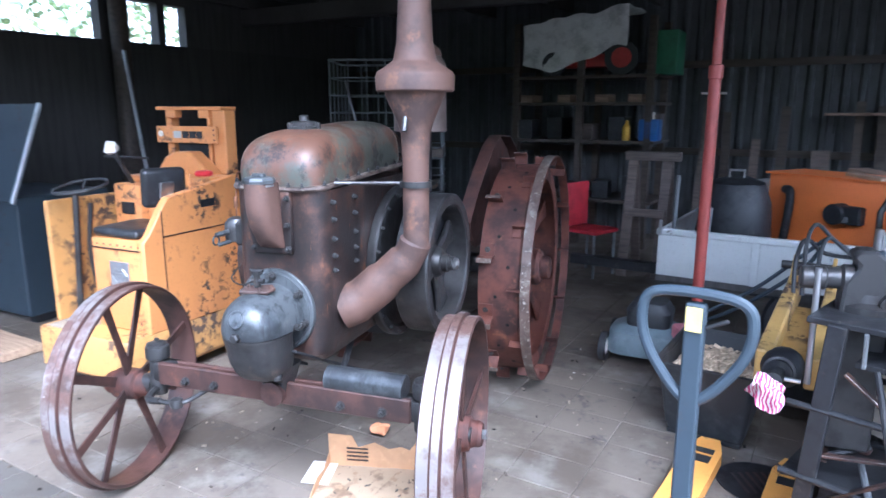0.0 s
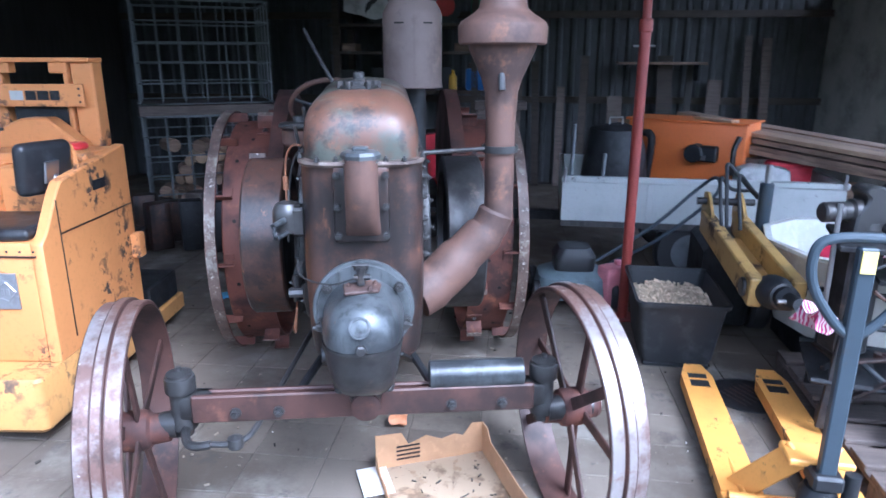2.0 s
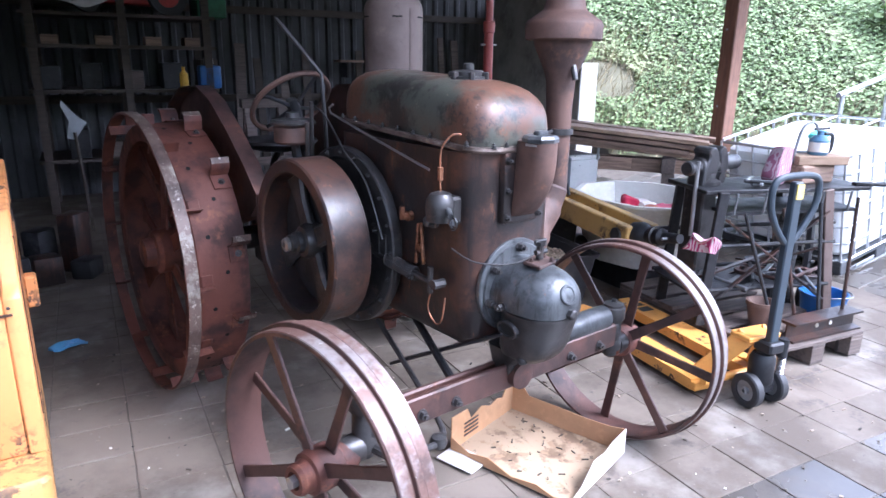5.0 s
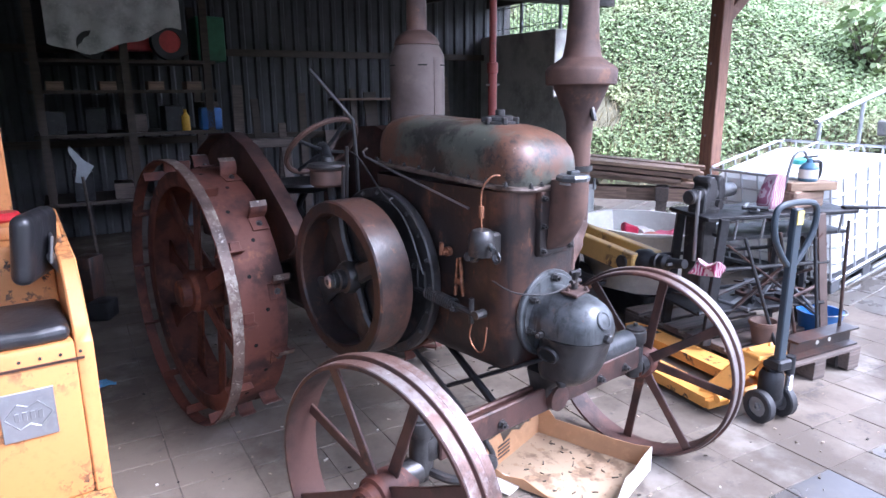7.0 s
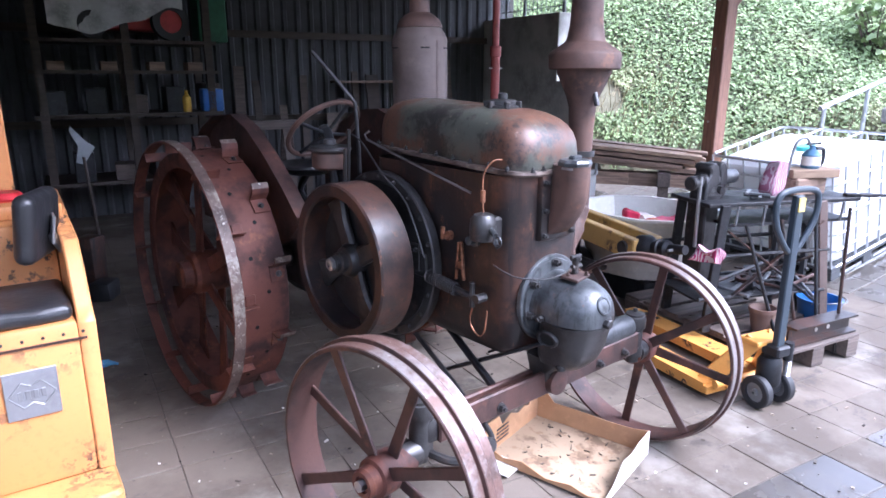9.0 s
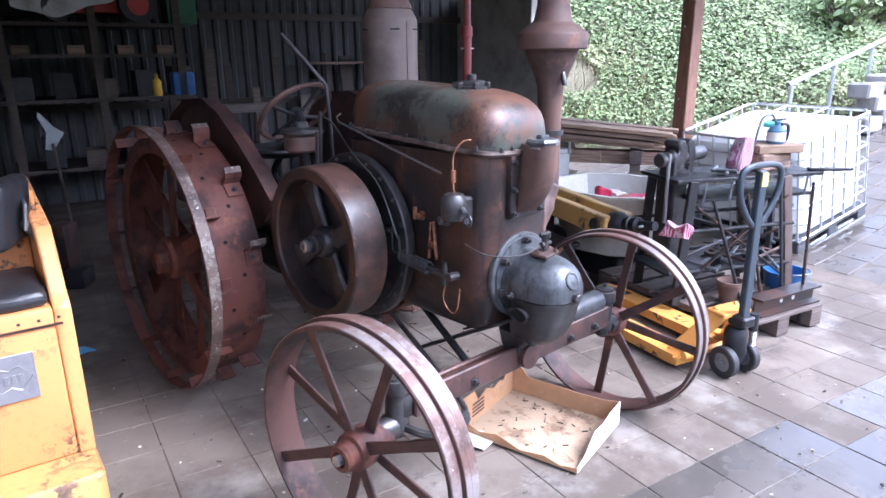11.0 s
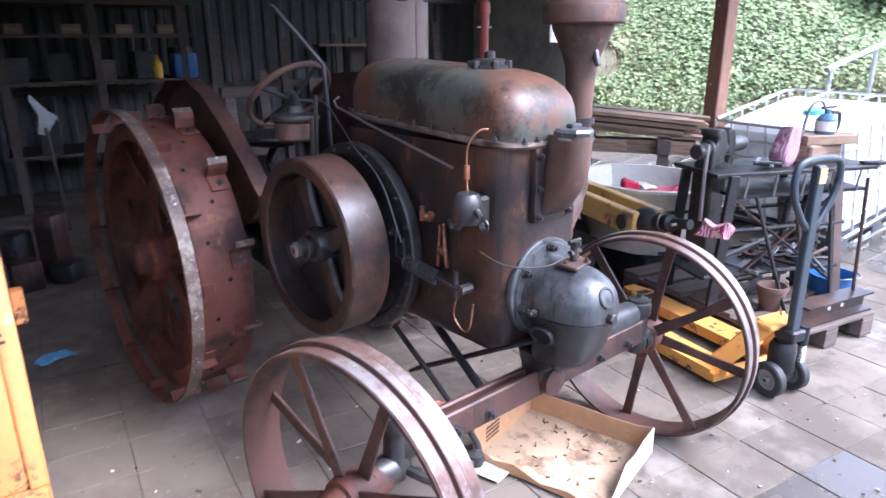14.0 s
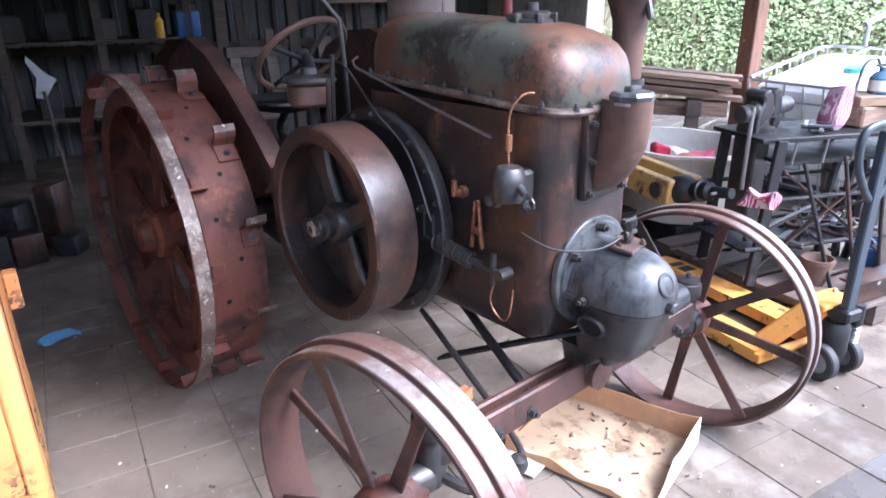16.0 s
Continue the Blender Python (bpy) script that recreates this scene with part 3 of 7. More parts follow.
bmesh.ops.holes_fill(bm, edges=[e for e in bm.edges if e.is_boundary])
dome = part("crank_dome", bm, IRON_DOME, tractor, "oily blue-grey cast iron dome")
nose = Vector((-0.004, -0.226, 0.925))
bm = lathe(B(), [(0.036, -0.02), (0.036, 0.006), (0.033, 0.009), (0.028, 0.009), (0.026, 0.006), (0.004, 0.006)], Matrix.Translation(nose) @ at(0, 0, 0, 66, 0, 0), 24)
part("dome_medallion", bm, IRON_DOME, dome)
bm = lathe(B(), [(0.026, 0.0), (0.026, 0.018), (0.020, 0.02)], at(0.0, -0.215, 0.862) @ FRONTWARD, 20)
lathe(bm, [(0.019, 0.018), (0.019, 0.044), (0.014, 0.048)], at(0.0, -0.215, 0.862) @ FRONTWARD, 6)
part("dome_nut", bm, IRON_DARK, dome)
bolts([at(0.002 + 0.146 * math.cos(radians(a)), 0.012, 0.893 + 0.146 * math.sin(radians(a)), 90, 0, 0) for a in (-15, 34, 90, 146, 195, 240, 300)], dome, 0.014, 0.024)
bolts([m for s in (-1, 1) for m in (at(s * 0.132, -0.05, SEAM_Z + 0.012, 0, s * 90, 0),)], dome, 0.013, 0.022)
bm = B()
loft(bm, [(0.060, -0.115, 0.03, 0.05, 0.640), (0.085, -0.150, 0.03, 0.06, 0.655), (0.100, -0.178, 0.03, 0.07, 0.685), (0.113, -0.203, 0.03, 0.09, 0.73), (0.122, -0.223, 0.03, 0.11, 0.79), (0.1285, -0.236, 0.03, 0.125, 0.828), (0.131, -0.240, 0.03, 0.128, 0.834), (0.131, -0.240, 0.03, 0.128, SEAM_Z - 0.003)])
bmesh.ops.subdivide_edges(bm, edges=[e for e in bm.edges if e.calc_length() > 0.1], cuts=2)
sump = part("dome_sump", bm, IRON_DARK, tractor, "dark oily lower half of the crank housing")
portm = at(-0.121, -0.075, 0.782) @ at(0, 0, 0, 0, -98, 0) @ Matrix.Diagonal((0.8, 1.25, 1, 1))
part("port_ring", lathe(B(), [(0.040, -0.03), (0.040, 0.010), (0.037, 0.014), (0.031, 0.014), (0.029, -0.03)], portm, 24, closed=True), IRON_DARK, sump)
part("port", cyl(B(), 0.030, 0.004, portm @ at(0, 0, 0.002), 24), HOLE_SHADE, sump)
for x in (-0.078, 0.078):
    bm = lathe(B(), [(0.020, -0.02), (0.020, 0.035), (0.016, 0.04)], at(x, -0.105, 0.69, 172, 0, 0), 12)
    lathe(bm, [(0.023, 0.018), (0.023, 0.026)], at(x, -0.105, 0.69, 172, 0, 0), 16)
    part("plug", bm, IRON_DARK, sump)

bm = B()
prism(bm, [(-0.065, -0.03), (0.045, -0.045), (0.07, 0.0), (0.05, 0.045), (-0.05, 0.04)], 0.012, at(0, -0.09, 1.002, 4, 0, 20), 0.003)
for x, y in ((-0.04, 0.0), (0.045, 0.02), (0.03, -0.03)):
    hexbolt(bm, at(x, -0.09 + y, 1.012), 0.008, 0.01)
part("dome_cover_plate", bm, RUST_PIPE, dome, "reddish copper-coloured cover plate")
bm = B()
rod(bm, (0.0, -0.09, 1.02), (0.0, -0.09, 1.075), 0.013, 10)
cyl(bm, 0.022, 0.014, at(0, -0.09, 1.07), 8)
rod(bm, (-0.028, -0.09, 1.085), (0.028, -0.09, 1.085), 0.006)
rod(bm, (-0.022, -0.09, 1.045), (0.03, -0.09, 1.045), 0.010)
part("dome_valve", bm, IRON_DARK, dome)
bm = tube(B(), smooth_line([(-0.01, -0.09, 1.045), (-0.10, -0.06, 1.012), (-0.20, 0.02, 1.015), (-0.225, 0.12, 1.045)]), 0.0032, 6)
part("oil_pipe", bm, IRON_DARK, tractor)

# crankcase drums, flywheels
for s in (-1, 1):
    side = at(s * 0.215, 0.80, 0.955) @ at(0, 0, 0, 0, s * 90, 0)
    part("crankcase_flange", lathe(B(), [(0.30, 0.0), (0.372, 0.0), (0.376, 0.006), (0.376, 0.04), (0.37, 0.046), (0.335, 0.046), (0.32, 0.03), (0.1, 0.035)], side, 56), IRON_DARK, tractor)
    bolts([side @ at(0.355 * math.cos(radians(18 * k)), 0.355 * math.sin(radians(18 * k)), 0.046) for k in range(20)], tractor, 0.009, 0.01)
    wheel = at(s * 0.335, 0.80, 0.955) @ at(0, 0, 0, 0, s * 90, 0)
    bm = lathe(B(), [(0.335, 0.0), (0.342, 0.006), (0.342, 0.154), (0.335, 0.162), (0.292, 0.162), (0.284, 0.154), (0.28, 0.05), (0.28, 0.0)], wheel, 64, closed=True)
    fly = part("flywheel", bm, RUST_BODY if s < 0 else IRON_DARK, tractor, "heavy cast flywheel with four broad spokes")
    part("flywheel_web", lathe(B(), [(0.285, 0.03), (0.285, 0.045), (0.2, 0.05), (0.06, 0.05), (0.06, 0.03)], wheel, 48), IRON_BLACK, fly)
    for k in range(4):
        bm = B()
        a = radians(90 * k + 25)
        prism(bm, [(0.05, -0.045), (0.17, -0.04), (0.285, -0.07), (0.285, 0.07), (0.17, 0.04), (0.05, 0.045)], 0.035, wheel @ Matrix.Rotation(a, 4, "Z") @ at(0, 0, 0.055), 0.012)
        part("spoke", bm, IRON_DARK, fly)
    bm = lathe(B(), [(0.075, 0.04), (0.075, 0.10), (0.062, 0.12), (0.045, 0.125), (0.045, 0.15), (0.036, 0.155), (0.036, 0.175), (0.03, 0.18), (0.03, 0.15), (0.012, 0.15)], wheel, 24)
    part("hub", bm, IRON_DARK, fly)
    part("shaft_nut", lathe(B(), [(0.030, 0.15), (0.030, 0.195), (0.022, 0.2), (0.014, 0.2), (0.014, 0.18)], wheel, 6), STEEL, fly)

# gearbox, rear axle, platform
part("gearbox", loft(B(), [(0.12, 0.93, 1.95, 0.05, 0.50), (0.17, 0.90, 2.0, 0.05, 0.56), (0.18, 0.90, 2.0, 0.06, 0.95), (0.15, 0.92, 1.95, 0.06, 1.02)]), IRON_BLACK, tractor)
part("rear_axle", rod(B(), (-0.70, 1.845, 0.718), (0.70, 1.845, 0.718), 0.065, 16), IRON_BLACK, tractor)
part("platform", boxat(B(), -0.40, 0.40, 1.30, 2.15, 0.93, 0.955), IRON_BLACK, tractor, smooth=False)
bm = lathe(B(), [(0.205, 0.05), (0.20, 0.062), (0.17, 0.035), (0.09, 0.012), (0.0, 0.008), (0.0, 0.0), (0.1, 0.004), (0.18, 0.025)], at(-0.10, 1.72, 1.20), 28, closed=True)
seat = part("seat_pan", bm, IRON_DARK, tractor, "dished steel seat pan")
part("seat_spring", tube(B(), smooth_line([(-0.10, 1.72, 1.20), (-0.10, 1.80, 1.1), (-0.08, 1.70, 1.0), (-0.05, 1.55, 0.97)]), 0.018, 8), IRON_BLACK, tractor)

# steering
sw = at(-0.19, 1.37, 1.475) @ at(0, 0, 0, -44, -8, 0)
bm = tube(B(), [sw @ Vector((0.195 * math.cos(2 * math.pi * k / 40), 0.195 * math.sin(2 * math.pi * k / 40), 0)) for k in range(40)], 0.013, 8, closed=True)
steering = part("steering_wheel", bm, RUST_PIPE, tractor, "worn steel steering wheel rim")
for k in range(4):
    a = radians(90 * k + 30)
    part("steering_spoke", rod(B(), sw @ Vector((0, 0, -0.03)), sw @ Vector((0.19 * math.cos(a), 0.19 * math.sin(a), 0)), 0.009), IRON_BLACK, steering)
part("steering_hub", cyl(B(), 0.03, 0.06, sw @ at(0, 0, -0.05), 14, bevel=0.005), IRON_DARK, steering)
part("steering_column", rod(B(), (-0.19, 1.34, 1.47), (-0.27, 1.02, 1.18), 0.022, 12), IRON_BLACK, tractor)
bm = cyl(B(), 0.085, 0.085, at(-0.315, 1.11, 1.315), 22, bevel=0.012)
gov = part("governor_box", bm, RUST_PIPE, tractor, "small round brown housing")
part("governor_lid", lathe(B(), [(0.098, 0.0), (0.10, 0.008), (0.09, 0.02), (0.03, 0.028), (0.028, 0.05), (0.0, 0.055)], at(-0.315, 1.11, 1.40), 22), IRON_DARK, gov)
part("governor_stand", rod(B(), (-0.28, 1.09, 1.0), (-0.31, 1.11, 1.32), 0.02, 10), IRON_BLACK, gov)
bm = tube(B(), [(-0.29, 1.28, 1.845), (-0.225, 1.20, 1.73), (-0.155, 1.13, 1.61), (-0.15, 1.12, 1.40), (-0.15, 1.11, 1.02)], 0.0095, 8)
part("hand_lever", bm, IRON_DARK, tractor)
for k, (x, y, z1) in enumerate(((-0.26, 1.05, 1.50), (-0.30, 1.02, 1.42), (-0.22, 1.22, 1.36))):
    part("control_lever", tube(B(), [(x + 0.03, y + 0.03, 1.0), (x, y, 1.25), (x - 0.02, y - 0.05, z1)], 0.009, 6), IRON_DARK, tractor)
part("control_rod", tube(B(), [(-0.225, 0.25, 1.305), (-0.235, 0.60, 1.385), (-0.22, 0.945, 1.455), (-0.21, 0.975, 1.475), (-0.20, 0.955, 1.49)], 0.005, 6), STEEL, tractor)
part("fuel_pipe", tube(B(), smooth_line([(-0.25, 1.05, 1.48), (-0.24, 0.97, 1.45), (-0.245, 0.85, 1.36), (-0.29, 0.72, 1.32), (-0.30, 0.55, 1.22), (-0.30, 0.44, 1.02)]), 0.0045, 6), IRON_DARK, tractor)

# fenders between body and rear wheels
for s in (-1, 1):
    c = Vector((0, 1.72, 0.70))
    crest = [(2.42, 1.10), (2.34, 1.28), (2.2, 1.43), (2.0, 1.52), (1.77, 1.535), (1.6, 1.475), (1.42, 1.355), (1.25, 1.22), (1.125, 1.10), (1.13, 1.05), (1.20, 0.99)]
    outline = crest + [(1.45, 0.90), (2.42, 0.90)]
    bm = B()
    prism(bm, [(y, z) for y, z in outline], 0.005, at(s * 0.43, 0, 0) @ Matrix(((0, 0, 1, 0), (1, 0, 0, 0), (0, 1, 0, 0), (0, 0, 0, 1))))
    fender = part("fender", bm, RUST_WHEEL, tractor, "rusty sheet steel mudguard")
    bm = B()
    pts = crest
    rows = [[bm.verts.new((s * x, y, z)) for y, z in pts] for x in (0.425, 0.425, 0.50, 0.50)]
    for k, (y, z) in enumerate(pts):
        for r, off in ((1, 0.006), (2, 0.006)):
            d = Vector((0, y - c.y, z - c.z)).normalized() * off
            rows[r][k].co += d
    for a, b in ((0, 1), (1, 2), (2, 3), (3, 0)):
        for k in range(len(pts) - 1):
            bm.faces.new((rows[a][k], rows[a][k + 1], rows[b][k + 1], rows[b][k]))
    bmesh.ops.recalc_face_normals(bm, faces=bm.faces)
    part("fender_top", bm, RUST_WHEEL, fender)

# exhaust: arm, pipe, bell and chimney
bm = tube(B(), smooth_line([(0.19, 0.24, 0.86), (0.27, 0.27, 0.90), (0.38, 0.30, 1.00), (0.47, 0.315, 1.09), (0.505, 0.315, 1.165)], 5), [0.095] * 5 + [0.088] * 5 + [0.078] * 5 + [0.068] * 5 + [0.06], 16)
part("exhaust_arm", bm, RUST_PIPE, tractor, "curved rusty exhaust arm")
bm = lathe(B(), [(0.054, 1.13), (0.054, 1.50), (0.058, 1.55), (0.06, 1.60), (0.075, 1.65), (0.118, 1.745), (0.121, 1.765)], at(0.508, 0.31, 0), 28)
pipe = part("exhaust_pipe", bm, RUST_PIPE, tractor)
bm = lathe(B(), [(0.12, 1.765), (0.150, 1.762), (0.156, 1.768), (0.158, 1.822), (0.150, 1.838), (0.098, 1.872), (0.085, 1.885), (0.072, 1.95), (0.062, 2.15), (0.054, 2.45), (0.056, 2.47)], at(0.508, 0.31, 0), 36)
part("chimney", bm, RUST_PIPE, tractor, "bell-shaped spark arrester with tapering chimney")
part("pipe_collar", lathe(B(), [(0.06, 1.385), (0.066, 1.385), (0.066, 1.41), (0.06, 1.41)], at(0.508, 0.31, 0), 24, closed=True), IRON_DARK, pipe)
part("pipe_bracket", tube(B(), [(0.495, 0.22, 1.61), (0.495, 0.235, 1.66), (0.50, 0.25, 1.685)], 0.012, 8), IRON_DARK, pipe)
part("pipe_stay", rod(B(), (0.215, 0.16, 1.405), (0.45, 0.29, 1.40), 0.008), IRON_DARK, tractor)
bm = lathe(B(), [(0.137, 1.58), (0.14, 1.585), (0.137, 1.60), (0.137, 1.905), (0.130, 1.925), (0.108, 1.962)], at(0.224, 1.11, 0), 36)
stack = part("intake_pipe", bm, SHIELD, tractor, "pale brown sheet metal intake stack")
part("stack_cap", lathe(B(), [(0.106, 1.962), (0.113, 1.964), (0.111, 1.976), (0.098, 2.0), (0.072, 2.022), (0.05, 2.034), (0.048, 2.5), (0.044, 2.5)], at(0.224, 1.11, 0), 36), RUST_PIPE, stack)
for a in (-118, -62, -10, 170):
    part("stack_slot", box(B(), (0.004, 0.045, 0.006), at(0.224, 1.11, 1.865) @ at(0, 0, 0, 0, 0, a) @ at(0.1365, 0, 0)), HOLE_SHADE, stack, smooth=False)
part("seam_strip", boxat(B(), 0.218, 0.23, 0.9705, 0.9745, 1.60, 1.90), SHIELD, stack, smooth=False)
part("stack_foot", lathe(B(), [(0.06, 1.0), (0.06, 1.58), (0.1, 1.59)], at(0.224, 1.11, 0), 20), IRON_BLACK, tractor)

FITTINGS = ("oiler_pump", "copper_line", "copper_joint", "drain_tap", "copper_clip", "governor_shaft", "copper_loop")
before_fittings = set(tractor.children)
# side fittings on the block: pump, tap, cable clip, throttle shaft, copper lines
bm = lathe(B(), [(0.05, 0.0), (0.052, 0.05), (0.05, 0.075), (0.036, 0.095), (0.012, 0.103)], at(-0.275, 0.15, 1.145), 20)
box(bm, (0.05, 0.09, 0.10), at(-0.235, 0.15, 1.18), 0.01)
pump = part("oiler_pump", bm, IRON_DARK, tractor)
part("pump_dial", lathe(B(), [(0.028, 0), (0.028, 0.012), (0.018, 0.014), (0.018, 0.04), (0.01, 0.045)], at(-0.24, 0.225, 1.125) @ at(0, 0, 0, 0, -90, 0), 12), IRON_DOME, pump)
bm = B()
rod(bm, (-0.28, 0.10, 1.19), (-0.31, 0.05, 1.18), 0.011, 10)
rod(bm, (-0.27, 0.09, 1.15), (-0.30, 0.05, 1.14), 0.009, 10)
tube(bm, [Vector((-0.305, 0.045 + 0.02 * math.cos(a * 0.7), 1.16 + 0.02 * math.sin(a * 0.7))) for a in range(9)], 0.004, 6, closed=True)
part("pump_fitting", bm, IRON_DOME, pump)
part("copper_line", tube(B(), smooth_line([(-0.275, 0.15, 1.24), (-0.275, 0.155, 1.31), (-0.27, 0.155, 1.39), (-0.245, 0.135, 1.435), (-0.214, 0.12, 1.44)]), 0.0038, 6), COPPER, tractor)
part("copper_joint", cyl(B(), 0.01, 0.045, at(-0.275, 0.153, 1.285), 8), COPPER, tractor)
bm = B()
lathe(bm, [(0.02, 0), (0.02, 0.02), (0.012, 0.022), (0.012, 0.045)], at(-0.222, 0.39, 1.11) @ at(0, 0, 0, 0, -90, 0), 12)
rod(bm, (-0.262, 0.395, 1.10), (-0.262, 0.395, 1.15), 0.01)
part("drain_tap", bm, COPPER, tractor, "small brass tap")
bm = B()
box(bm, (0.014, 0.012, 0.16), at(-0.235, 0.335, 1.015, 6, 0, 0), 0.003)
box(bm, (0.014, 0.012, 0.16), at(-0.235, 0.305, 1.02, -6, 0, 0), 0.003)
box(bm, (0.016, 0.04, 0.03), at(-0.235, 0.32, 1.0), 0.003)
part("copper_clip", bm, COPPER, tractor, "copper battery clip hanging on the block")
bm = B()
rod(bm, (-0.27, 0.56, 0.93), (-0.27, 0.18, 0.90), 0.013, 10)
box(bm, (0.06, 0.09, 0.11), at(-0.245, 0.53, 0.965), 0.008)
rod(bm, (-0.27, 0.21, 0.86), (-0.27, 0.21, 0.96), 0.011)
rod(bm, (-0.29, 0.17, 0.905), (-0.24, 0.17, 0.905), 0.018)
box(bm, (0.07, 0.07, 0.13), at(-0.245, 0.56, 0.985), 0.008)
governor = part("governor_shaft", bm, IRON_DARK, tractor)
coil = [Vector((-0.27 + 0.024 * math.cos(0.7 * i), 0.48 - 0.00145 * i, 0.924 - 0.00012 * i + 0.024 * math.sin(0.7 * i))) for i in range(126)]
part("coil_spring", tube(B(), coil, 0.0048, 6), IRON_DARK, governor)
bolts([at(-0.282, y, z, 0, -90, 0) for y, z in ((0.54, 1.03), (0.585, 0.95), (0.30, 0.90))], governor, 0.012, 0.016)
part("copper_loop", tube(B(), smooth_line([(-0.27, 0.205, 0.865), (-0.275, 0.215, 0.80), (-0.275, 0.17, 0.755), (-0.275, 0.135, 0.78), (-0.26, 0.135, 0.86)]), 0.0036, 6), COPPER, tractor)
for o in set(tractor.children_recursive) - before_fittings:
    if o.parent == tractor and o.name.split(".")[0] in FITTINGS:
        o.matrix_local = Matrix.Translation((0.022, 0, 0))
bolts([at(0.211, y, z, 0, 90, 0) for z in (1.05, 1.11, 1.18, 1.26, 1.33) for y in (0.14, 0.33)], tractor, 0.011, 0.016)

# front axle
bm = boxat(B(), -0.60, 0.60, -0.012, 0.012, 0.498, 0.60, 0.006)
boxat(bm, -0.60, 0.60, 0.05, 0.072, 0.51, 0.59, 0.006)
axle = part("axle_beam", bm, RUST_WHEEL, tractor, "flat rusty axle beam")
bolts([at(x, -0.012, 0.535, 90, 0, 0) for x in (-0.45, -0.302, 0.302, 0.484)], axle, 0.015, 0.02)
part("pivot_pin", lathe(B(), [(0.052, 0), (0.052, 0.03), (0.04, 0.034), (0.015, 0.034)], at(0, -0.012, 0.55) @ FRONTWARD, 20), RUST_WHEEL, axle)
part("axle_bracket", loft(B(), [(0.045, -0.01, 0.07, 0.01, 0.505), (0.06, -0.03, 0.08, 0.02, 0.6), (0.085, -0.12, 0.08, 0.03, 0.67)]), IRON_DARK, axle)
part("axle_cylinder", cyl(B(), 0.052, 0.34, at(0.225, 0.035, 0.628) @ ALONG_X, 24, bevel=0.004), IRON_DOME, axle, "shiny oily steel tube lying along the beam")
for s in (-1, 1):
    part("radius_rod", rod(B(), (s * 0.26, 0.03, 0.55), (s * 0.06, 0.62, 0.66), 0.016, 8), IRON_BLACK, axle)
    bm = box(B(), (0.05, 0.012, 0.66), at(s * 0.15, 0.24, 0.60, 62, 0, s * -8), 0.003)
    part("brace_bar", bm, IRON_BLACK, axle)
    kp = at(s * 0.644, 0.045, 0)
    bm = lathe(B(), [(0.022, 0.425), (0.030, 0.43), (0.030, 0.455), (0.046, 0.46), (0.046, 0.50), (0.040, 0.51), (0.040, 0.595), (0.050, 0.60), (0.052, 0.606), (0.052, 0.645), (0.050, 0.655), (0.044, 0.658), (0.044, 0.668), (0.020, 0.674), (0.010, 0.676), (0.010, 0.69)], kp, 24)
    box(bm, (0.11, 0.085, 0.09), kp @ at(-s * 0.05, 0, 0.545), 0.014, 2)
    pin = part("kingpin", bm, IRON_DARK, axle)
    part("stub_axle", lathe(B(), [(0.05, 0.0), (0.045, 0.05), (0.03, 0.10), (0.03, 0.17)], kp @ at(s * 0.02, 0, 0.47) @ at(0, 0, 0, 0, s * 90, 0), 16), IRON_DARK, axle)
    if s < 0:
        bm = tube(B(), smooth_line([(-0.64, 0.04, 0.47), (-0.61, -0.06, 0.462), (-0.57, -0.10, 0.465), (-0.52, -0.10, 0.47)]), 0.016, 8)
        part("steering_arm", bm, IRON_DARK, axle)
bm = tube(B(), smooth_line([(-0.52, -0.10, 0.47), (-0.42, -0.085, 0.47), (-0.36, 0.05, 0.50), (-0.22, 0.60, 0.62)]), 0.011, 8)
lathe(bm, [(0.0, -0.028), (0.025, -0.018), (0.03, 0), (0.025, 0.018), (0.0, 0.028)], at(-0.44, -0.09, 0.468), 14)
part("drag_link", bm, IRON_DARK, axle)


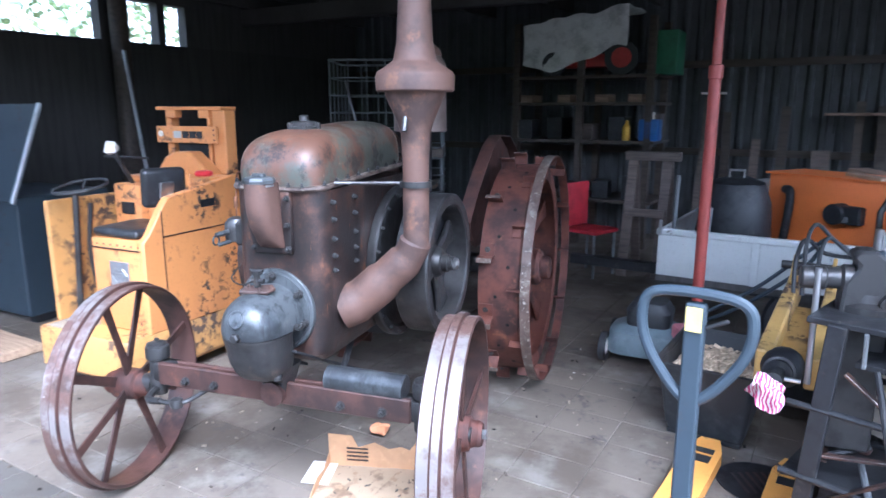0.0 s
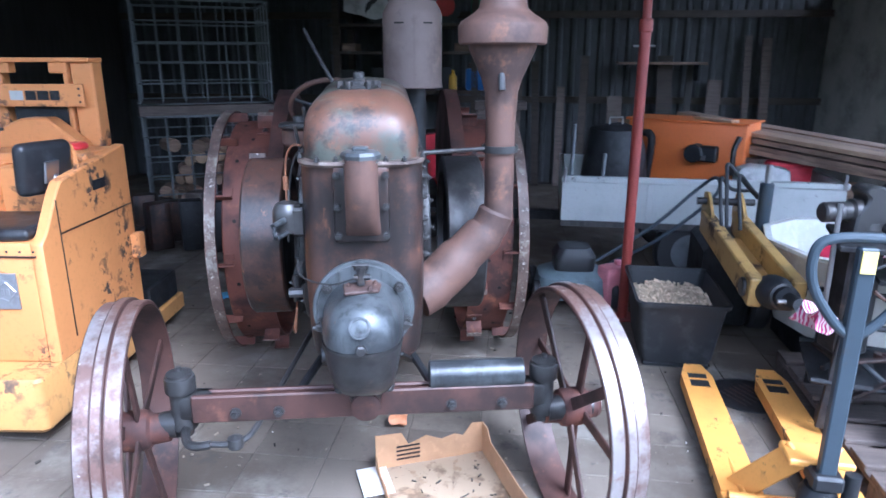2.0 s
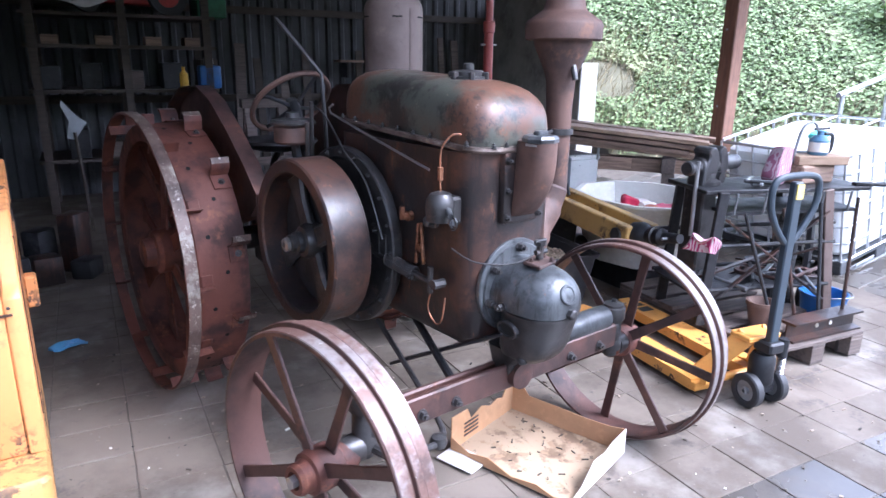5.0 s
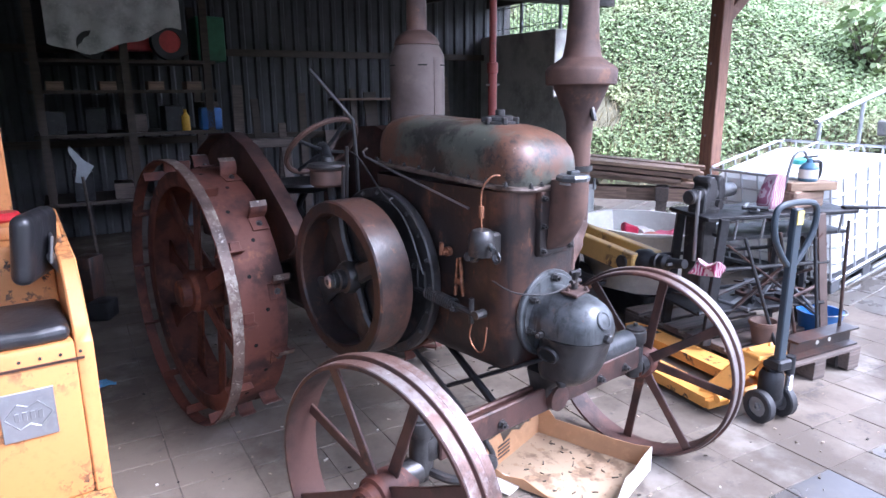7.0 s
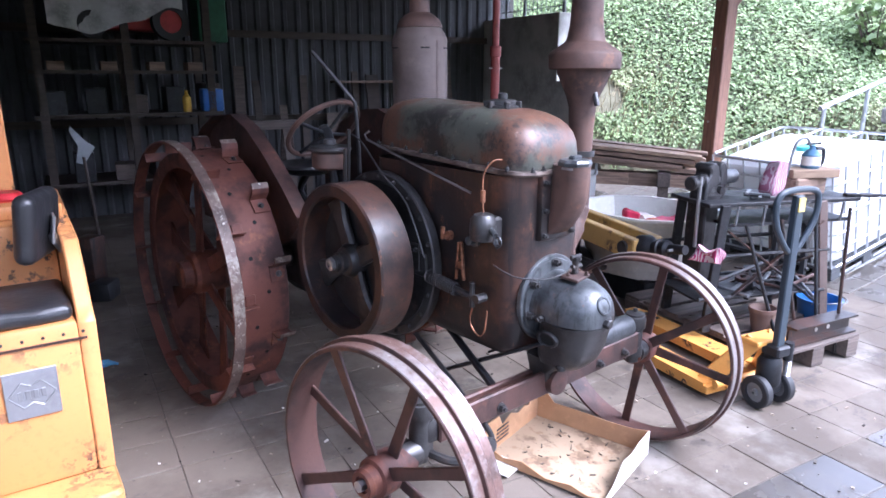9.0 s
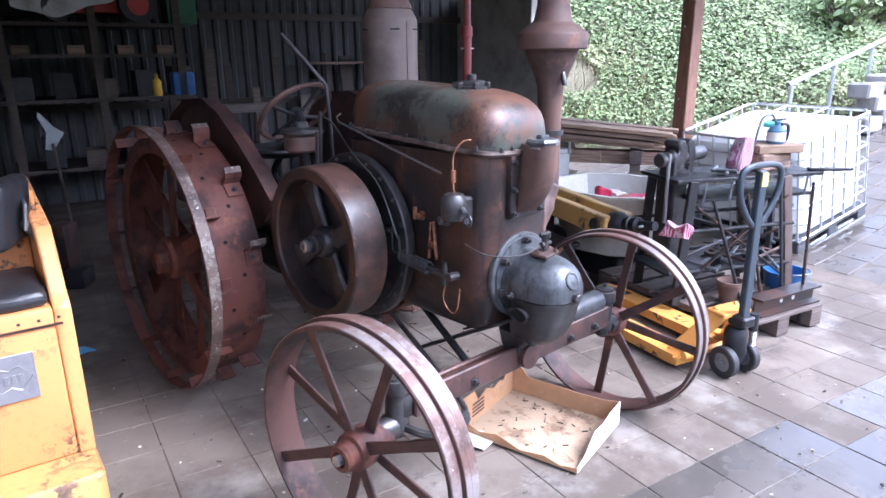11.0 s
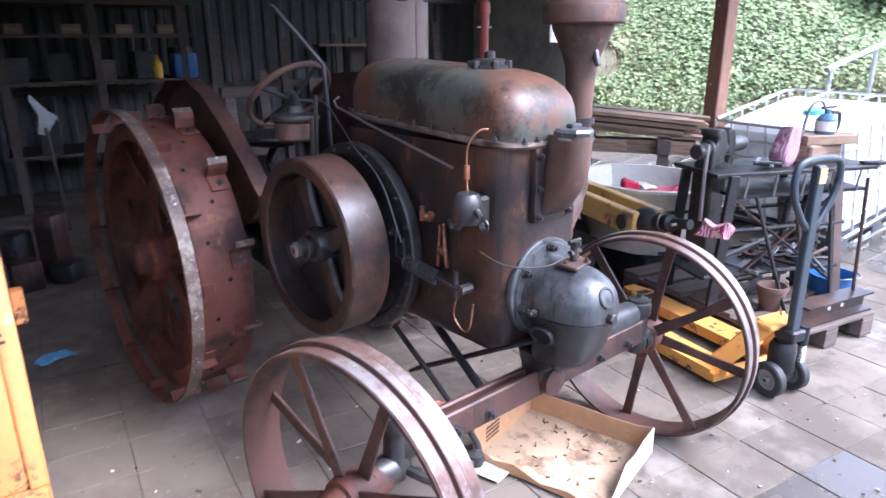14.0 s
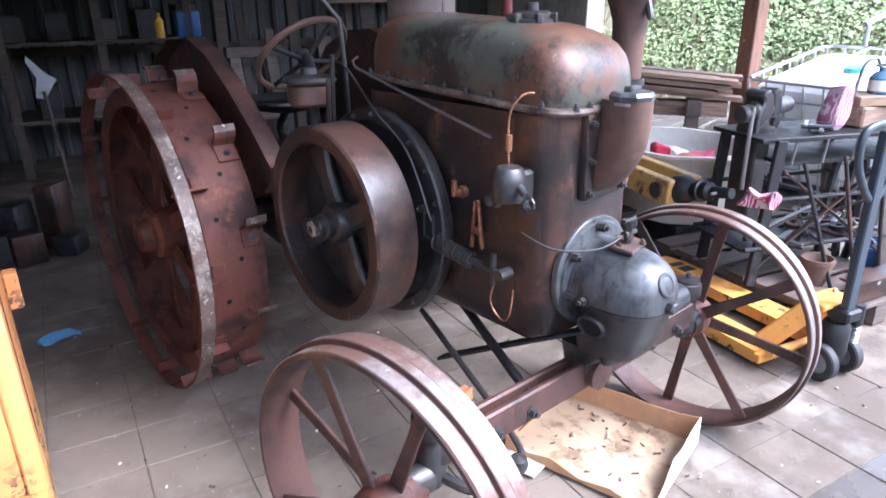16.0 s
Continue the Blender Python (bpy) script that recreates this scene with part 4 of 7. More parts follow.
def front_wheel(s):
    m = at(s * 0.644, 0.045, 0) @ at(0, 0, 0, 0, 0, 8.0) @ at(s * (0.168 if s < 0 else 0.125), 0.01, 0.457) @ at(0, 0, 0, 0, s * 90, 0)   # local z points outwards
    bm = lathe(B(), [(0.441, -0.067), (0.452, -0.067), (0.456, -0.062), (0.457, -0.019), (0.468, -0.016), (0.469, 0.016), (0.457, 0.019), (0.456, 0.062), (0.452, 0.067), (0.441, 0.067)], m, 80, closed=True)
    w = part("front_wheel", bm, RUST_WHEEL, tractor, "spoked iron front wheel with a raised centre rib")
    for lo, hi, r in ((-0.064, -0.021, 0.4575), (-0.014, 0.014, 0.4702), (0.021, 0.064, 0.4575)):
        bm = lathe(B(), [(r - 0.003, lo), (r, lo + 0.002), (r, hi - 0.002), (r - 0.003, hi)], m, 80, closed=True)
        part("tread_band", bm, RUST_RIM, w, "tread worn to pale bare metal")
    for k in range(8):
        a = radians(45 * k + (25 if s < 0 else 9))
        off = -0.032 if k % 2 else 0.032
        bm = B()
        prism(bm, [(0.05, -0.024), (0.25, -0.019), (0.443, -0.022), (0.443, 0.022), (0.25, 0.019), (0.05, 0.024)], 0.012, m @ Matrix.Rotation(a, 4, "Z") @ at(0, 0, off * 0.6 - 0.006, 0, -math.degrees(math.atan2(off * 0.45, 0.4)), 0), 0.003)
        part("spoke", bm, RUST_WHEEL, w)
    bm = lathe(B(), [(0.035, -0.12), (0.05, -0.118), (0.055, -0.06), (0.068, -0.05), (0.072, -0.03), (0.072, 0.03), (0.068, 0.05), (0.055, 0.055), (0.05, 0.075), (0.052, 0.085), (0.045, 0.1), (0.03, 0.1), (0.028, 0.085), (0.012, 0.085)], m, 24)
    hub = part("hub", bm, RUST_RED, w)
    part("hub_nut", lathe(B(), [(0.020, 0.085), (0.020, 0.115), (0.01, 0.118)], m, 6), STEEL, hub)
    return w


def rear_wheel(s):
    m = at(s * 0.655, 1.845, 0.718) @ at(0, 0, 0, 0, s * 90, 0)
    bm = lathe(B(), [(0.632, -0.135), (0.642, -0.135), (0.642, 0.088), (0.634, 0.096), (0.575, 0.100), (0.558, 0.092), (0.558, 0.084), (0.575, 0.090), (0.625, 0.086), (0.632, 0.08)], m, 80, closed=True)
    w = part("rear_wheel", bm, RUST_RED, tractor, "large red-oxide iron driving wheel with cleats")
    bm = lathe(B(), [(0.688, 0.112), (0.697, 0.112), (0.697, 0.168), (0.688, 0.168)], m, 90, closed=True)
    roughen(bm, 0.0025, 30, s)
    ring = part("rim_ring", bm, RUST_RED, w, "narrow outer ring of rusty flat iron")
    bm = lathe(B(), [(0.696, 0.114), (0.7, 0.114), (0.7, 0.166), (0.696, 0.166)], m, 160, closed=True)
    roughen(bm, 0.0035, 55, s)
    part("mortar_crust", bm, RING_GREY, ring, "dried pale mortar crust")
    for k in range(12):
        a = m @ Matrix.Rotation(radians(30 * k + 13), 4, "Z")
        c = part("cleat", prism(B(), [(0.640, 0.0), (0.690, 0.004), (0.712, 0.016), (0.722, 0.044), (0.716, 0.046), (0.705, 0.021), (0.686, 0.011), (0.640, 0.007)], 0.085, a @ at(0, 0.0, -0.132), 0.001), RUST_RED, w, "bent iron cleat with a pale tip")
        part("cleat_foot", box(B(), (0.007, 0.075, 0.085), a @ at(0.646, -0.034, -0.09), 0.002), RUST_RED, c)
        part("cleat_bolt", hexbolt(B(), a @ at(0.649, -0.035, -0.09, 0, 90, 0), 0.012, 0.01), IRON_DARK, c)
        part("cleat_tip", box(B(), (0.004, 0.028, 0.083), a @ at(0.7185, 0.032, -0.0895, 0, 0, -20), 0.001), RING_GREY, c)
        b = a @ Matrix.Rotation(radians(15), 4, "Z")
        c = part("ring_clip", box(B(), (0.007, 0.06, 0.05), b @ at(0.646, 0.03, 0.062), 0.002), RUST_RED, w)
        part("ring_stay", prism(B(), [(0.640, 0.0), (0.690, 0.0), (0.690, 0.010), (0.640, 0.008)], 0.13, b @ at(0, 0, 0.038), 0.001), RUST_RED, c)
    for k in range(24):
        a = m @ Matrix.Rotation(radians(15 * k + 3), 4, "Z")
        part("rim_hole", cyl(B(), 0.010, 0.0015, a @ at(0.6415, 0, (-0.035, 0.03)[k % 2], 0, 90, 0), 10), HOLE_SHADE, w)
    for k in range(10):
        a = radians(36 * k + 10)
        off = 0.055 if k % 2 else -0.055
        bm = prism(B(), [(0.08, -0.042), (0.35, -0.035), (0.52, -0.042), (0.634, -0.075), (0.634, 0.075), (0.52, 0.042), (0.35, 0.035), (0.08, 0.042)], 0.014, m @ Matrix.Rotation(a, 4, "Z") @ at(0, 0, -0.02 - off, 0, -math.degrees(math.atan2(off, 0.55)) * 1.2, 0), 0.003)
        part("spoke", bm, RUST_RED, w)
    part("hub", lathe(B(), [(0.07, -0.16), (0.11, -0.12), (0.115, 0.08), (0.10, 0.10), (0.075, 0.105), (0.07, 0.15), (0.06, 0.155), (0.02, 0.155)], m, 28), RUST_RED, w)
    return w


for s in (-1, 1):
    front_wheel(s)
    rear_wheel(s)

# ---- yellow ride-on tow truck ----
def build_truck():
    t = thing("tow_truck", at(-1.457, 0.70, 0.0, 0, 0, -6.4), "chipped yellow electric ride-on truck with black seat, parked on the floor", "truck")
    bm = loft(B(), [(0.38, 0.0, 1.02, 0.03, 0.07), (0.405, -0.03, 1.03, 0.035, 0.10), (0.405, -0.03, 1.03, 0.035, 0.33), (0.395, -0.02, 1.02, 0.03, 0.345)])
    bmesh.ops.translate(bm, vec=(-0.40, 0, 0), verts=bm.verts)
    part("chassis", bm, YELLOW_LOW, t, "scuffed dirty yellow base")
    part("seat_box", boxat(B(), -0.46, -0.05, 0.15, 0.62, 0.345, 0.925, 0.02, 2), YELLOW, t)
    yz = Matrix(((0, 0, 1, 0), (1, 0, 0, 0), (0, 1, 0, 0), (0, 0, 0, 1)))
    side = [(0.15, 0.345), (0.15, 0.915), (0.20, 0.955), (0.31, 1.11), (0.36, 1.165), (0.99, 1.26), (0.99, 0.345)]
    sp = part("side_panel", prism(B(), side, 0.055, at(-0.052, 0, 0) @ yz, 0.006), YELLOW, t)
    part("panel_seam", boxat(B(), 0.002, 0.006, 0.30, 0.99, 0.925, 0.933), RUST_BODY, sp, smooth=False)
    part("panel_seam", boxat(B(), 0.002, 0.006, 0.295, 0.302, 0.42, 1.09), RUST_BODY, sp, smooth=False)
    part("front_seam", boxat(B(), -0.44, -0.03, 0.143, 0.15, 0.858, 0.866), RUST_BODY, sp, smooth=False)
    part("side_slot", boxat(B(), 0.002, 0.007, 0.62, 0.74, 1.07, 1.12), IRON_BLACK, sp, smooth=False)
    part("hood", boxat(B(), -0.46, -0.052, 0.60, 0.985, 0.345, 1.19, 0.02, 2), YELLOW, t)
    con = part("console", boxat(B(), -0.72, -0.462, 0.55, 0.985, 0.345, 1.20, 0.02, 2), YELLOW, t)
    part("console_plate", boxat(B(), -0.64, -0.52, 0.543, 0.55, 1.0, 1.08), IRON_BLACK, con, smooth=False)
    part("rear_deck", boxat(B(), -0.74, -0.05, 0.70, 1.0, 1.19, 1.245, 0.012, 2), YELLOW, t)
    part("left_wall", boxat(B(), -0.80, -0.765, 0.10, 0.985, 0.345, 1.13, 0.008), YELLOW_LOW, t, "scratched orange-brown side plate")
    bm = B()
    tube(bm, smooth_line([(-0.755, 0.38, 0.55), (-0.755, 0.36, 0.8), (-0.755, 0.40, 1.08)]), 0.015, 8)
    part("strap", bm, RUBBER, t)
    part("post", rod(B(), (-0.70, 0.20, 0.345), (-0.70, 0.26, 1.18), 0.02, 12), IRON_DARK, t)
    sw = at(-0.66, 0.27, 1.21, 12, 0, 0)
    stw = part("steering_wheel", tube(B(), [sw @ Vector((0.16 * math.cos(k * math.pi / 16), 0.16 * math.sin(k * math.pi / 16), 0)) for k in range(32)], 0.011, 8, closed=True), RUBBER, t)
    for a in (10, 130, 250):
        part("spoke", rod(B(), sw @ Vector((0, 0, -0.03)), sw @ Vector((0.155 * math.cos(radians(a)), 0.155 * math.sin(radians(a)), 0)), 0.008), IRON_DARK, stw)
    bm = tube(B(), smooth_line([(-0.60, 0.62, 1.20), (-0.60, 0.55, 1.32), (-0.61, 0.50, 1.42)]), 0.014, 8)
    rod(bm, (-0.78, 0.56, 1.38), (-0.36, 0.56, 1.38), 0.008)
    lv = part("control_handle", bm, IRON_DARK, t)
    bm = B()
    lathe(bm, [(0.0, -0.03), (0.04, -0.025), (0.05, 0), (0.035, 0.03), (0.0, 0.035)], at(-0.63, 0.50, 1.44, 30, 20, 0), 10)
    roughen(bm, 0.018, 22)
    part("rag_on_handle", bm, WHITE_PRINT, lv)
    for k in range(7):
        part("cover_screw", cyl(B(), 0.006, 0.003, at(-0.40 + 0.06 * k, 0.150, 0.885, 90, 0, 0), 8), IRON_DARK, t)
    # seat
    bm = boxat(B(), -0.45, -0.06, 0.155, 0.54, 0.925, 0.985, 0.028, 3)
    bmesh.ops.subdivide_edges(bm, edges=bm.edges, cuts=3, use_grid_fill=True)
    roughen(bm, 0.006, 14)
    part("seat_cushion", bm, VINYL, t, "creased black vinyl seat")
    bm = box(B(), (0.075, 0.27, 0.25), at(-0.115, 0.44, 1.215, 0, 6, -24), 0.036, 4)
    bk = part("backrest", bm, VINYL, t, "padded black backrest")
    bm = B()
    rod(bm, (-0.08, 0.44, 1.18), (-0.035, 0.46, 1.10), 0.018, 10)
    box(bm, (0.012, 0.14, 0.10), at(-0.068, 0.44, 1.20, 0, 8, 0), 0.003)
    part("backrest_bracket", bm, STEEL, bk)
    part("side_bracket", tube(B(), [(-0.03, 0.56, 1.10), (-0.03, 0.56, 1.26), (-0.07, 0.60, 1.30)], 0.012, 8), YELLOW, t)
    # mast
    mast = part("mast_upright", boxat(B(), -0.27, -0.15, 1.05, 1.16, 0.30, 1.69, 0.008), YELLOW, t)
    part("mast_upright", boxat(B(), -0.31, -0.285, 1.04, 1.13, 1.20, 1.69, 0.005), YELLOW, t)
    part("mast_upright", boxat(B(), -0.72, -0.66, 1.05, 1.13, 0.30, 1.69, 0.008), YELLOW, t)
    part("mast_top", boxat(B(), -0.78, -0.15, 1.02, 1.17, 1.688, 1.712, 0.004), YELLOW, t)
    part("mast_block", boxat(B(), -0.70, -0.60, 1.03, 1.10, 1.63, 1.69, 0.006), YELLOW, t)
    part("mast_block", boxat(B(), -0.38, -0.28, 1.03, 1.10, 1.63, 1.69, 0.006), YELLOW, t)
    cross = part("sign_panel", boxat(B(), -0.765, -0.19, 1.0, 1.022, 1.455, 1.575, 0.004), YELLOW, t)
    for x0, x1, mt in ((-0.59, -0.52, GREY_TRAILER), (-0.505, -0.45, IRON_BLACK), (-0.44, -0.38, IRON_BLACK), (-0.37, -0.32, IRON_BLACK)):
        part("sign_bar", boxat(B(), x0, x1, 0.994, 1.0, 1.49, 1.54), mt, cross, smooth=False)
    part("sign_disc", cyl(B(), 0.022, 0.006, at(-0.72, 1.0, 1.52, 90, 0, 0), 16), WHITE_PRINT, cross)
    for x in (-0.74, -0.22):
        for z in (1.48, 1.515, 1.55):
            part("bolt", cyl(B(), 0.006, 0.005, at(x + 0.01, 1.0, z, 90, 0, 0), 8), IRON_BLACK, cross)
    bm = prism(B(), [(-0.74, 1.20), (-0.60, 1.36), (-0.50, 1.40), (-0.36, 1.40), (-0.20, 1.27), (-0.16, 1.20)], 0.12, at(0, 1.03, 0, 90, 0, 0), 0.01)
    part("arched_cover", bm, YELLOW, t)
    part("chain_guard", boxat(B(), -0.62, -0.32, 1.06, 1.09, 1.36, 1.46, 0.003), IRON_BLACK, t)
    part("stop_button", cyl(B(), 0.06, 0.035, at(-0.19, 0.86, 1.245), 18, bevel=0.01), plain("red_plastic", (0.55, 0.03, 0.04), 0.4), t, "red stop button cap")
    # maker's plate with an embossed star, drawn as plain shapes
    pl = part("nameplate", boxat(B(), -0.295, -0.135, 0.140, 0.149, 0.615, 0.785, 0.002), plain("brushed_plate", (0.36, 0.36, 0.37), 0.4, 0.7), t, "worn silver plate with an embossed emblem")
    bm = B()
    zz = [(-0.07, 0.0), (-0.03, 0.045), (0.0, 0.03), (0.03, 0.045), (0.07, 0.0), (0.03, -0.045), (0.0, -0.03), (-0.03, -0.045)]
    tube(bm, [Vector((-0.215 + x, 0.139, 0.70 + z)) for x, z in zz], 0.0025, 6, closed=True)
    for k in range(4):
        box(bm, (0.014, 0.004, 0.03), at(-0.25 + k * 0.023, 0.138, 0.70), 0.001)
    part("emblem", bm, STEEL, pl)
    for x in (-0.62, -0.18):
        part("wheel", cyl(B(), 0.11, 0.09, at(x - 0.045, 0.16, 0.11) @ ALONG_X, 24, bevel=0.015), RUBBER, t)
    part("wheel", cyl(B(), 0.11, 0.12, at(-0.46, 0.85, 0.11) @ ALONG_X, 24, bevel=0.015), RUBBER, t)
    lg = part("outrigger", boxat(B(), -0.16, -0.04, 1.0, 1.62, 0.06, 0.17, 0.01), YELLOW_LOW, t)
    part("outrigger_box", boxat(B(), -0.36, -0.06, 1.18, 1.58, 0.17, 0.34, 0.01), IRON_BLACK, t)
    part("outrigger_cap", boxat(B(), -0.12, -0.03, 1.06, 1.17, 0.17, 0.23, 0.01), ORANGE, t)
    part("step_pad", boxat(B(), -0.755, -0.47, 0.0, 0.54, 0.345, 0.352), plain("worn_rubber_mat", (0.30, 0.25, 0.19), 0.8), t, smooth=False)
    part("side_lug", boxat(B(), 0.0, 0.05, 0.92, 1.0, 0.62, 0.76, 0.008), YELLOW, t)


build_truck()


# ---- pallet truck ----
def build_pallet_truck():
    g = ground_z(1.8, 0.3)
    t = thing("pallet_truck", at(1.646, -0.027, g, 0, 0, -15.5), "yellow hand pallet truck with a blue-grey tiller", "pallet truck")
    for s in (-1, 1):
        bm = B()
        xz = [(-0.08, 0.0), (-0.08, 1.02), (-0.045, 1.15), (0.045, 1.15), (0.08, 1.02), (0.08, 0.0)]
        prism(bm, xz, 0.012, at(s * 0.19, 0, 0.078))
        boxat(bm, s * 0.19 - 0.08, s * 0.19 - 0.074, 0.0, 1.02, 0.028, 0.078)
        boxat(bm, s * 0.19 + 0.074, s * 0.19 + 0.08, 0.0, 1.02, 0.028, 0.078)
        boxat(bm, s * 0.19 - 0.045, s * 0.19 + 0.045, 1.13, 1.15, 0.03, 0.078)
        fork = part("fork", bm, YELLOW_PT, t, smooth=False)
        # thin black plates laid on top as the shade in the roller cut-outs
        for y0, y1 in ((0.885, 0.955), (0.98, 1.03)):
            part("fork_opening_shade", boxat(B(), s * 0.19 - 0.047, s * 0.19 + 0.047, y0, y1, 0.0905, 0.0925), BLACK_PLASTIC, fork, smooth=False)
        part("load_roller", cyl(B(), 0.038, 0.10, at(s * 0.19 - 0.05, 0.92, 0.038) @ ALONG_X, 16, bevel=0.004), RUBBER, fork)
        p, q = Vector((s * 0.20, 0.05, 0.07)), Vector((s * 0.07, -0.12, 0.345))
        bm = box(B(), (0.02, 0.10, (q - p).length + 0.04), Matrix.Translation((p + q) / 2) @ (q - p).to_track_quat("Z", "Y").to_matrix().to_4x4(), 0.004)
        part("lift_bar", bm, YELLOW_PT, t)
        part("fork_heel", boxat(B(), s * 0.19 - 0.079, s * 0.19 + 0.079, -0.03, 0.03, 0.03, 0.077, 0.004), YELLOW_PT, t)
        part("push_rod", rod(B(), (s * 0.19, -0.10, 0.10), (s * 0.19, 0.80, 0.045), 0.012), YELLOW_PT, t)
    part("head_plate", boxat(B(), -0.11, 0.11, -0.19, -0.06, 0.345, 0.372, 0.006), YELLOW_PT, t)
    part("cross_tube", rod(B(), (-0.26, -0.07, 0.11), (0.26, -0.07, 0.11), 0.022, 12), YELLOW_PT, t)
    part("pump_body", lathe(B(), [(0.06, 0.12), (0.065, 0.13), (0.065, 0.25), (0.05, 0.28), (0.035, 0.28), (0.035, 0.36)], at(0, -0.19, 0), 18), IRON_BLACK, t)
    part("axle_block", boxat(B(), -0.06, 0.06, -0.24, -0.13, 0.07, 0.15, 0.01), IRON_BLACK, t)
    bm = B()
    for k in range(7):
        lathe(bm, [(0.016, 0), (0.024, 0.006), (0.016, 0.012)], at(0.085, -0.23, 0.165 + k * 0.014), 12)
    part("spring", bm, STEEL, t)
    part("pump_piston", cyl(B(), 0.026, 0.10, at(0.085, -0.23, 0.26), 12), IRON_BLACK, t)
    for s in (-1, 1):
        w = part("steer_wheel", lathe(B(), [(0.055, -0.025), (0.082, -0.025), (0.09, -0.018), (0.09, 0.018), (0.082, 0.025), (0.055, 0.025)], at(s * 0.085, -0.20, 0.09) @ ALONG_X, 28, closed=True), RUBBER, t)
        part("wheel_disc", lathe(B(), [(0.056, -0.012), (0.02, -0.008), (0.02, -0.028), (0.01, -0.03), (0.01, 0.03), (0.02, 0.028), (0.02, 0.008), (0.056, 0.012)], at(s * 0.085, -0.20, 0.09) @ ALONG_X, 20), plain("grey_wheel_disc", (0.25, 0.25, 0.25), 0.5, 0.3), w)
    part("tiller_foot", boxat(B(), -0.05, 0.05, -0.27, -0.16, 0.30, 0.36, 0.01), IRON_BLACK, t)
    part("tiller", boxat(B(), -0.028, 0.028, -0.245, -0.205, 0.34, 1.17, 0.006), BLUE_GREY, t)
    loop = smooth_line([(0.0, -0.225, 0.86), (0.06, -0.225, 0.91), (0.135, -0.225, 1.02), (0.155, -0.225, 1.12), (0.125, -0.225, 1.185), (0.0, -0.225, 1.20), (-0.125, -0.225, 1.185), (-0.155, -0.225, 1.12), (-0.135, -0.225, 1.02), (-0.06, -0.225, 0.91), (0.0, -0.225, 0.86)], 5)
    part("handle_loop", tube(B(), loop[:-1], 0.0165, 10, closed=True), BLUE_GREY, t)
    part("sticker", boxat(B(), -0.022, 0.022, -0.252, -0.2455, 1.09, 1.16), plain("yellow_white_sticker", (0.75, 0.6, 0.18), 0.5), t, "small yellow and white sticker", smooth=False)
    part("release_lever", rod(B(), (0.03, -0.225, 1.10), (0.09, -0.225, 1.13), 0.006), IRON_BLACK, t)


build_pallet_truck()


# ---- white liquid container in its steel cage ----
GALV = plain("galvanised_tube", (0.52, 0.54, 0.56), 0.4, 0.7, 0.8)
GALV_DARK = plain("dirty_cage_tube", (0.19, 0.20, 0.21), 0.5, 0.5, 0.7)
POLY = Mat("milky_polyethylene", 0.45).base((0.80, 0.82, 0.82))
POLY = POLY.over((0.62, 0.64, 0.58), POLY.ramp(POLY.noise(2.5, 6), 0.5, 0.8, 0, 0.7)).over((0.40, 0.42, 0.33), POLY.ramp(POLY.noise(9, 7, 0.7, (1, 1, 0.3)), 0.62, 0.74, 0, 0.6)).done()
FOOT = plain("dark_plastic_pallet", (0.07, 0.075, 0.08), 0.6)


def cage_parts(t, lx, ly, z0, z1, metal, nx, ny, nz, r=0.010):
    """The bars of a cage as one upright and one ring at a time."""
    for i in range(nx + 1):
        for y in (0.0, ly):
            part("upright", rod(B(), (lx * i / nx, y, z0), (lx * i / nx, y, z1), r, 6), metal, t)
    for j in range(1, ny):
        for x in (0.0, lx):
            part("upright", rod(B(), (x, ly * j / ny, z0), (x, ly * j / ny, z1), r, 6), metal, t)
    for k in range(nz + 1):
        z = z0 + (z1 - z0) * k / nz
        q = 0.05
        o = r * 1.6
        pts = [(q, -o, z), (lx - q, -o, z), (lx + o, q, z), (lx + o, ly - q, z), (lx - q, ly + o, z), (q, ly + o, z), (-o, ly - q, z), (-o, q, z)]
        part("cage_rail", tube(B(), pts, r * (1.5 if k == nz else 1.0), 6, closed=True), metal, t)


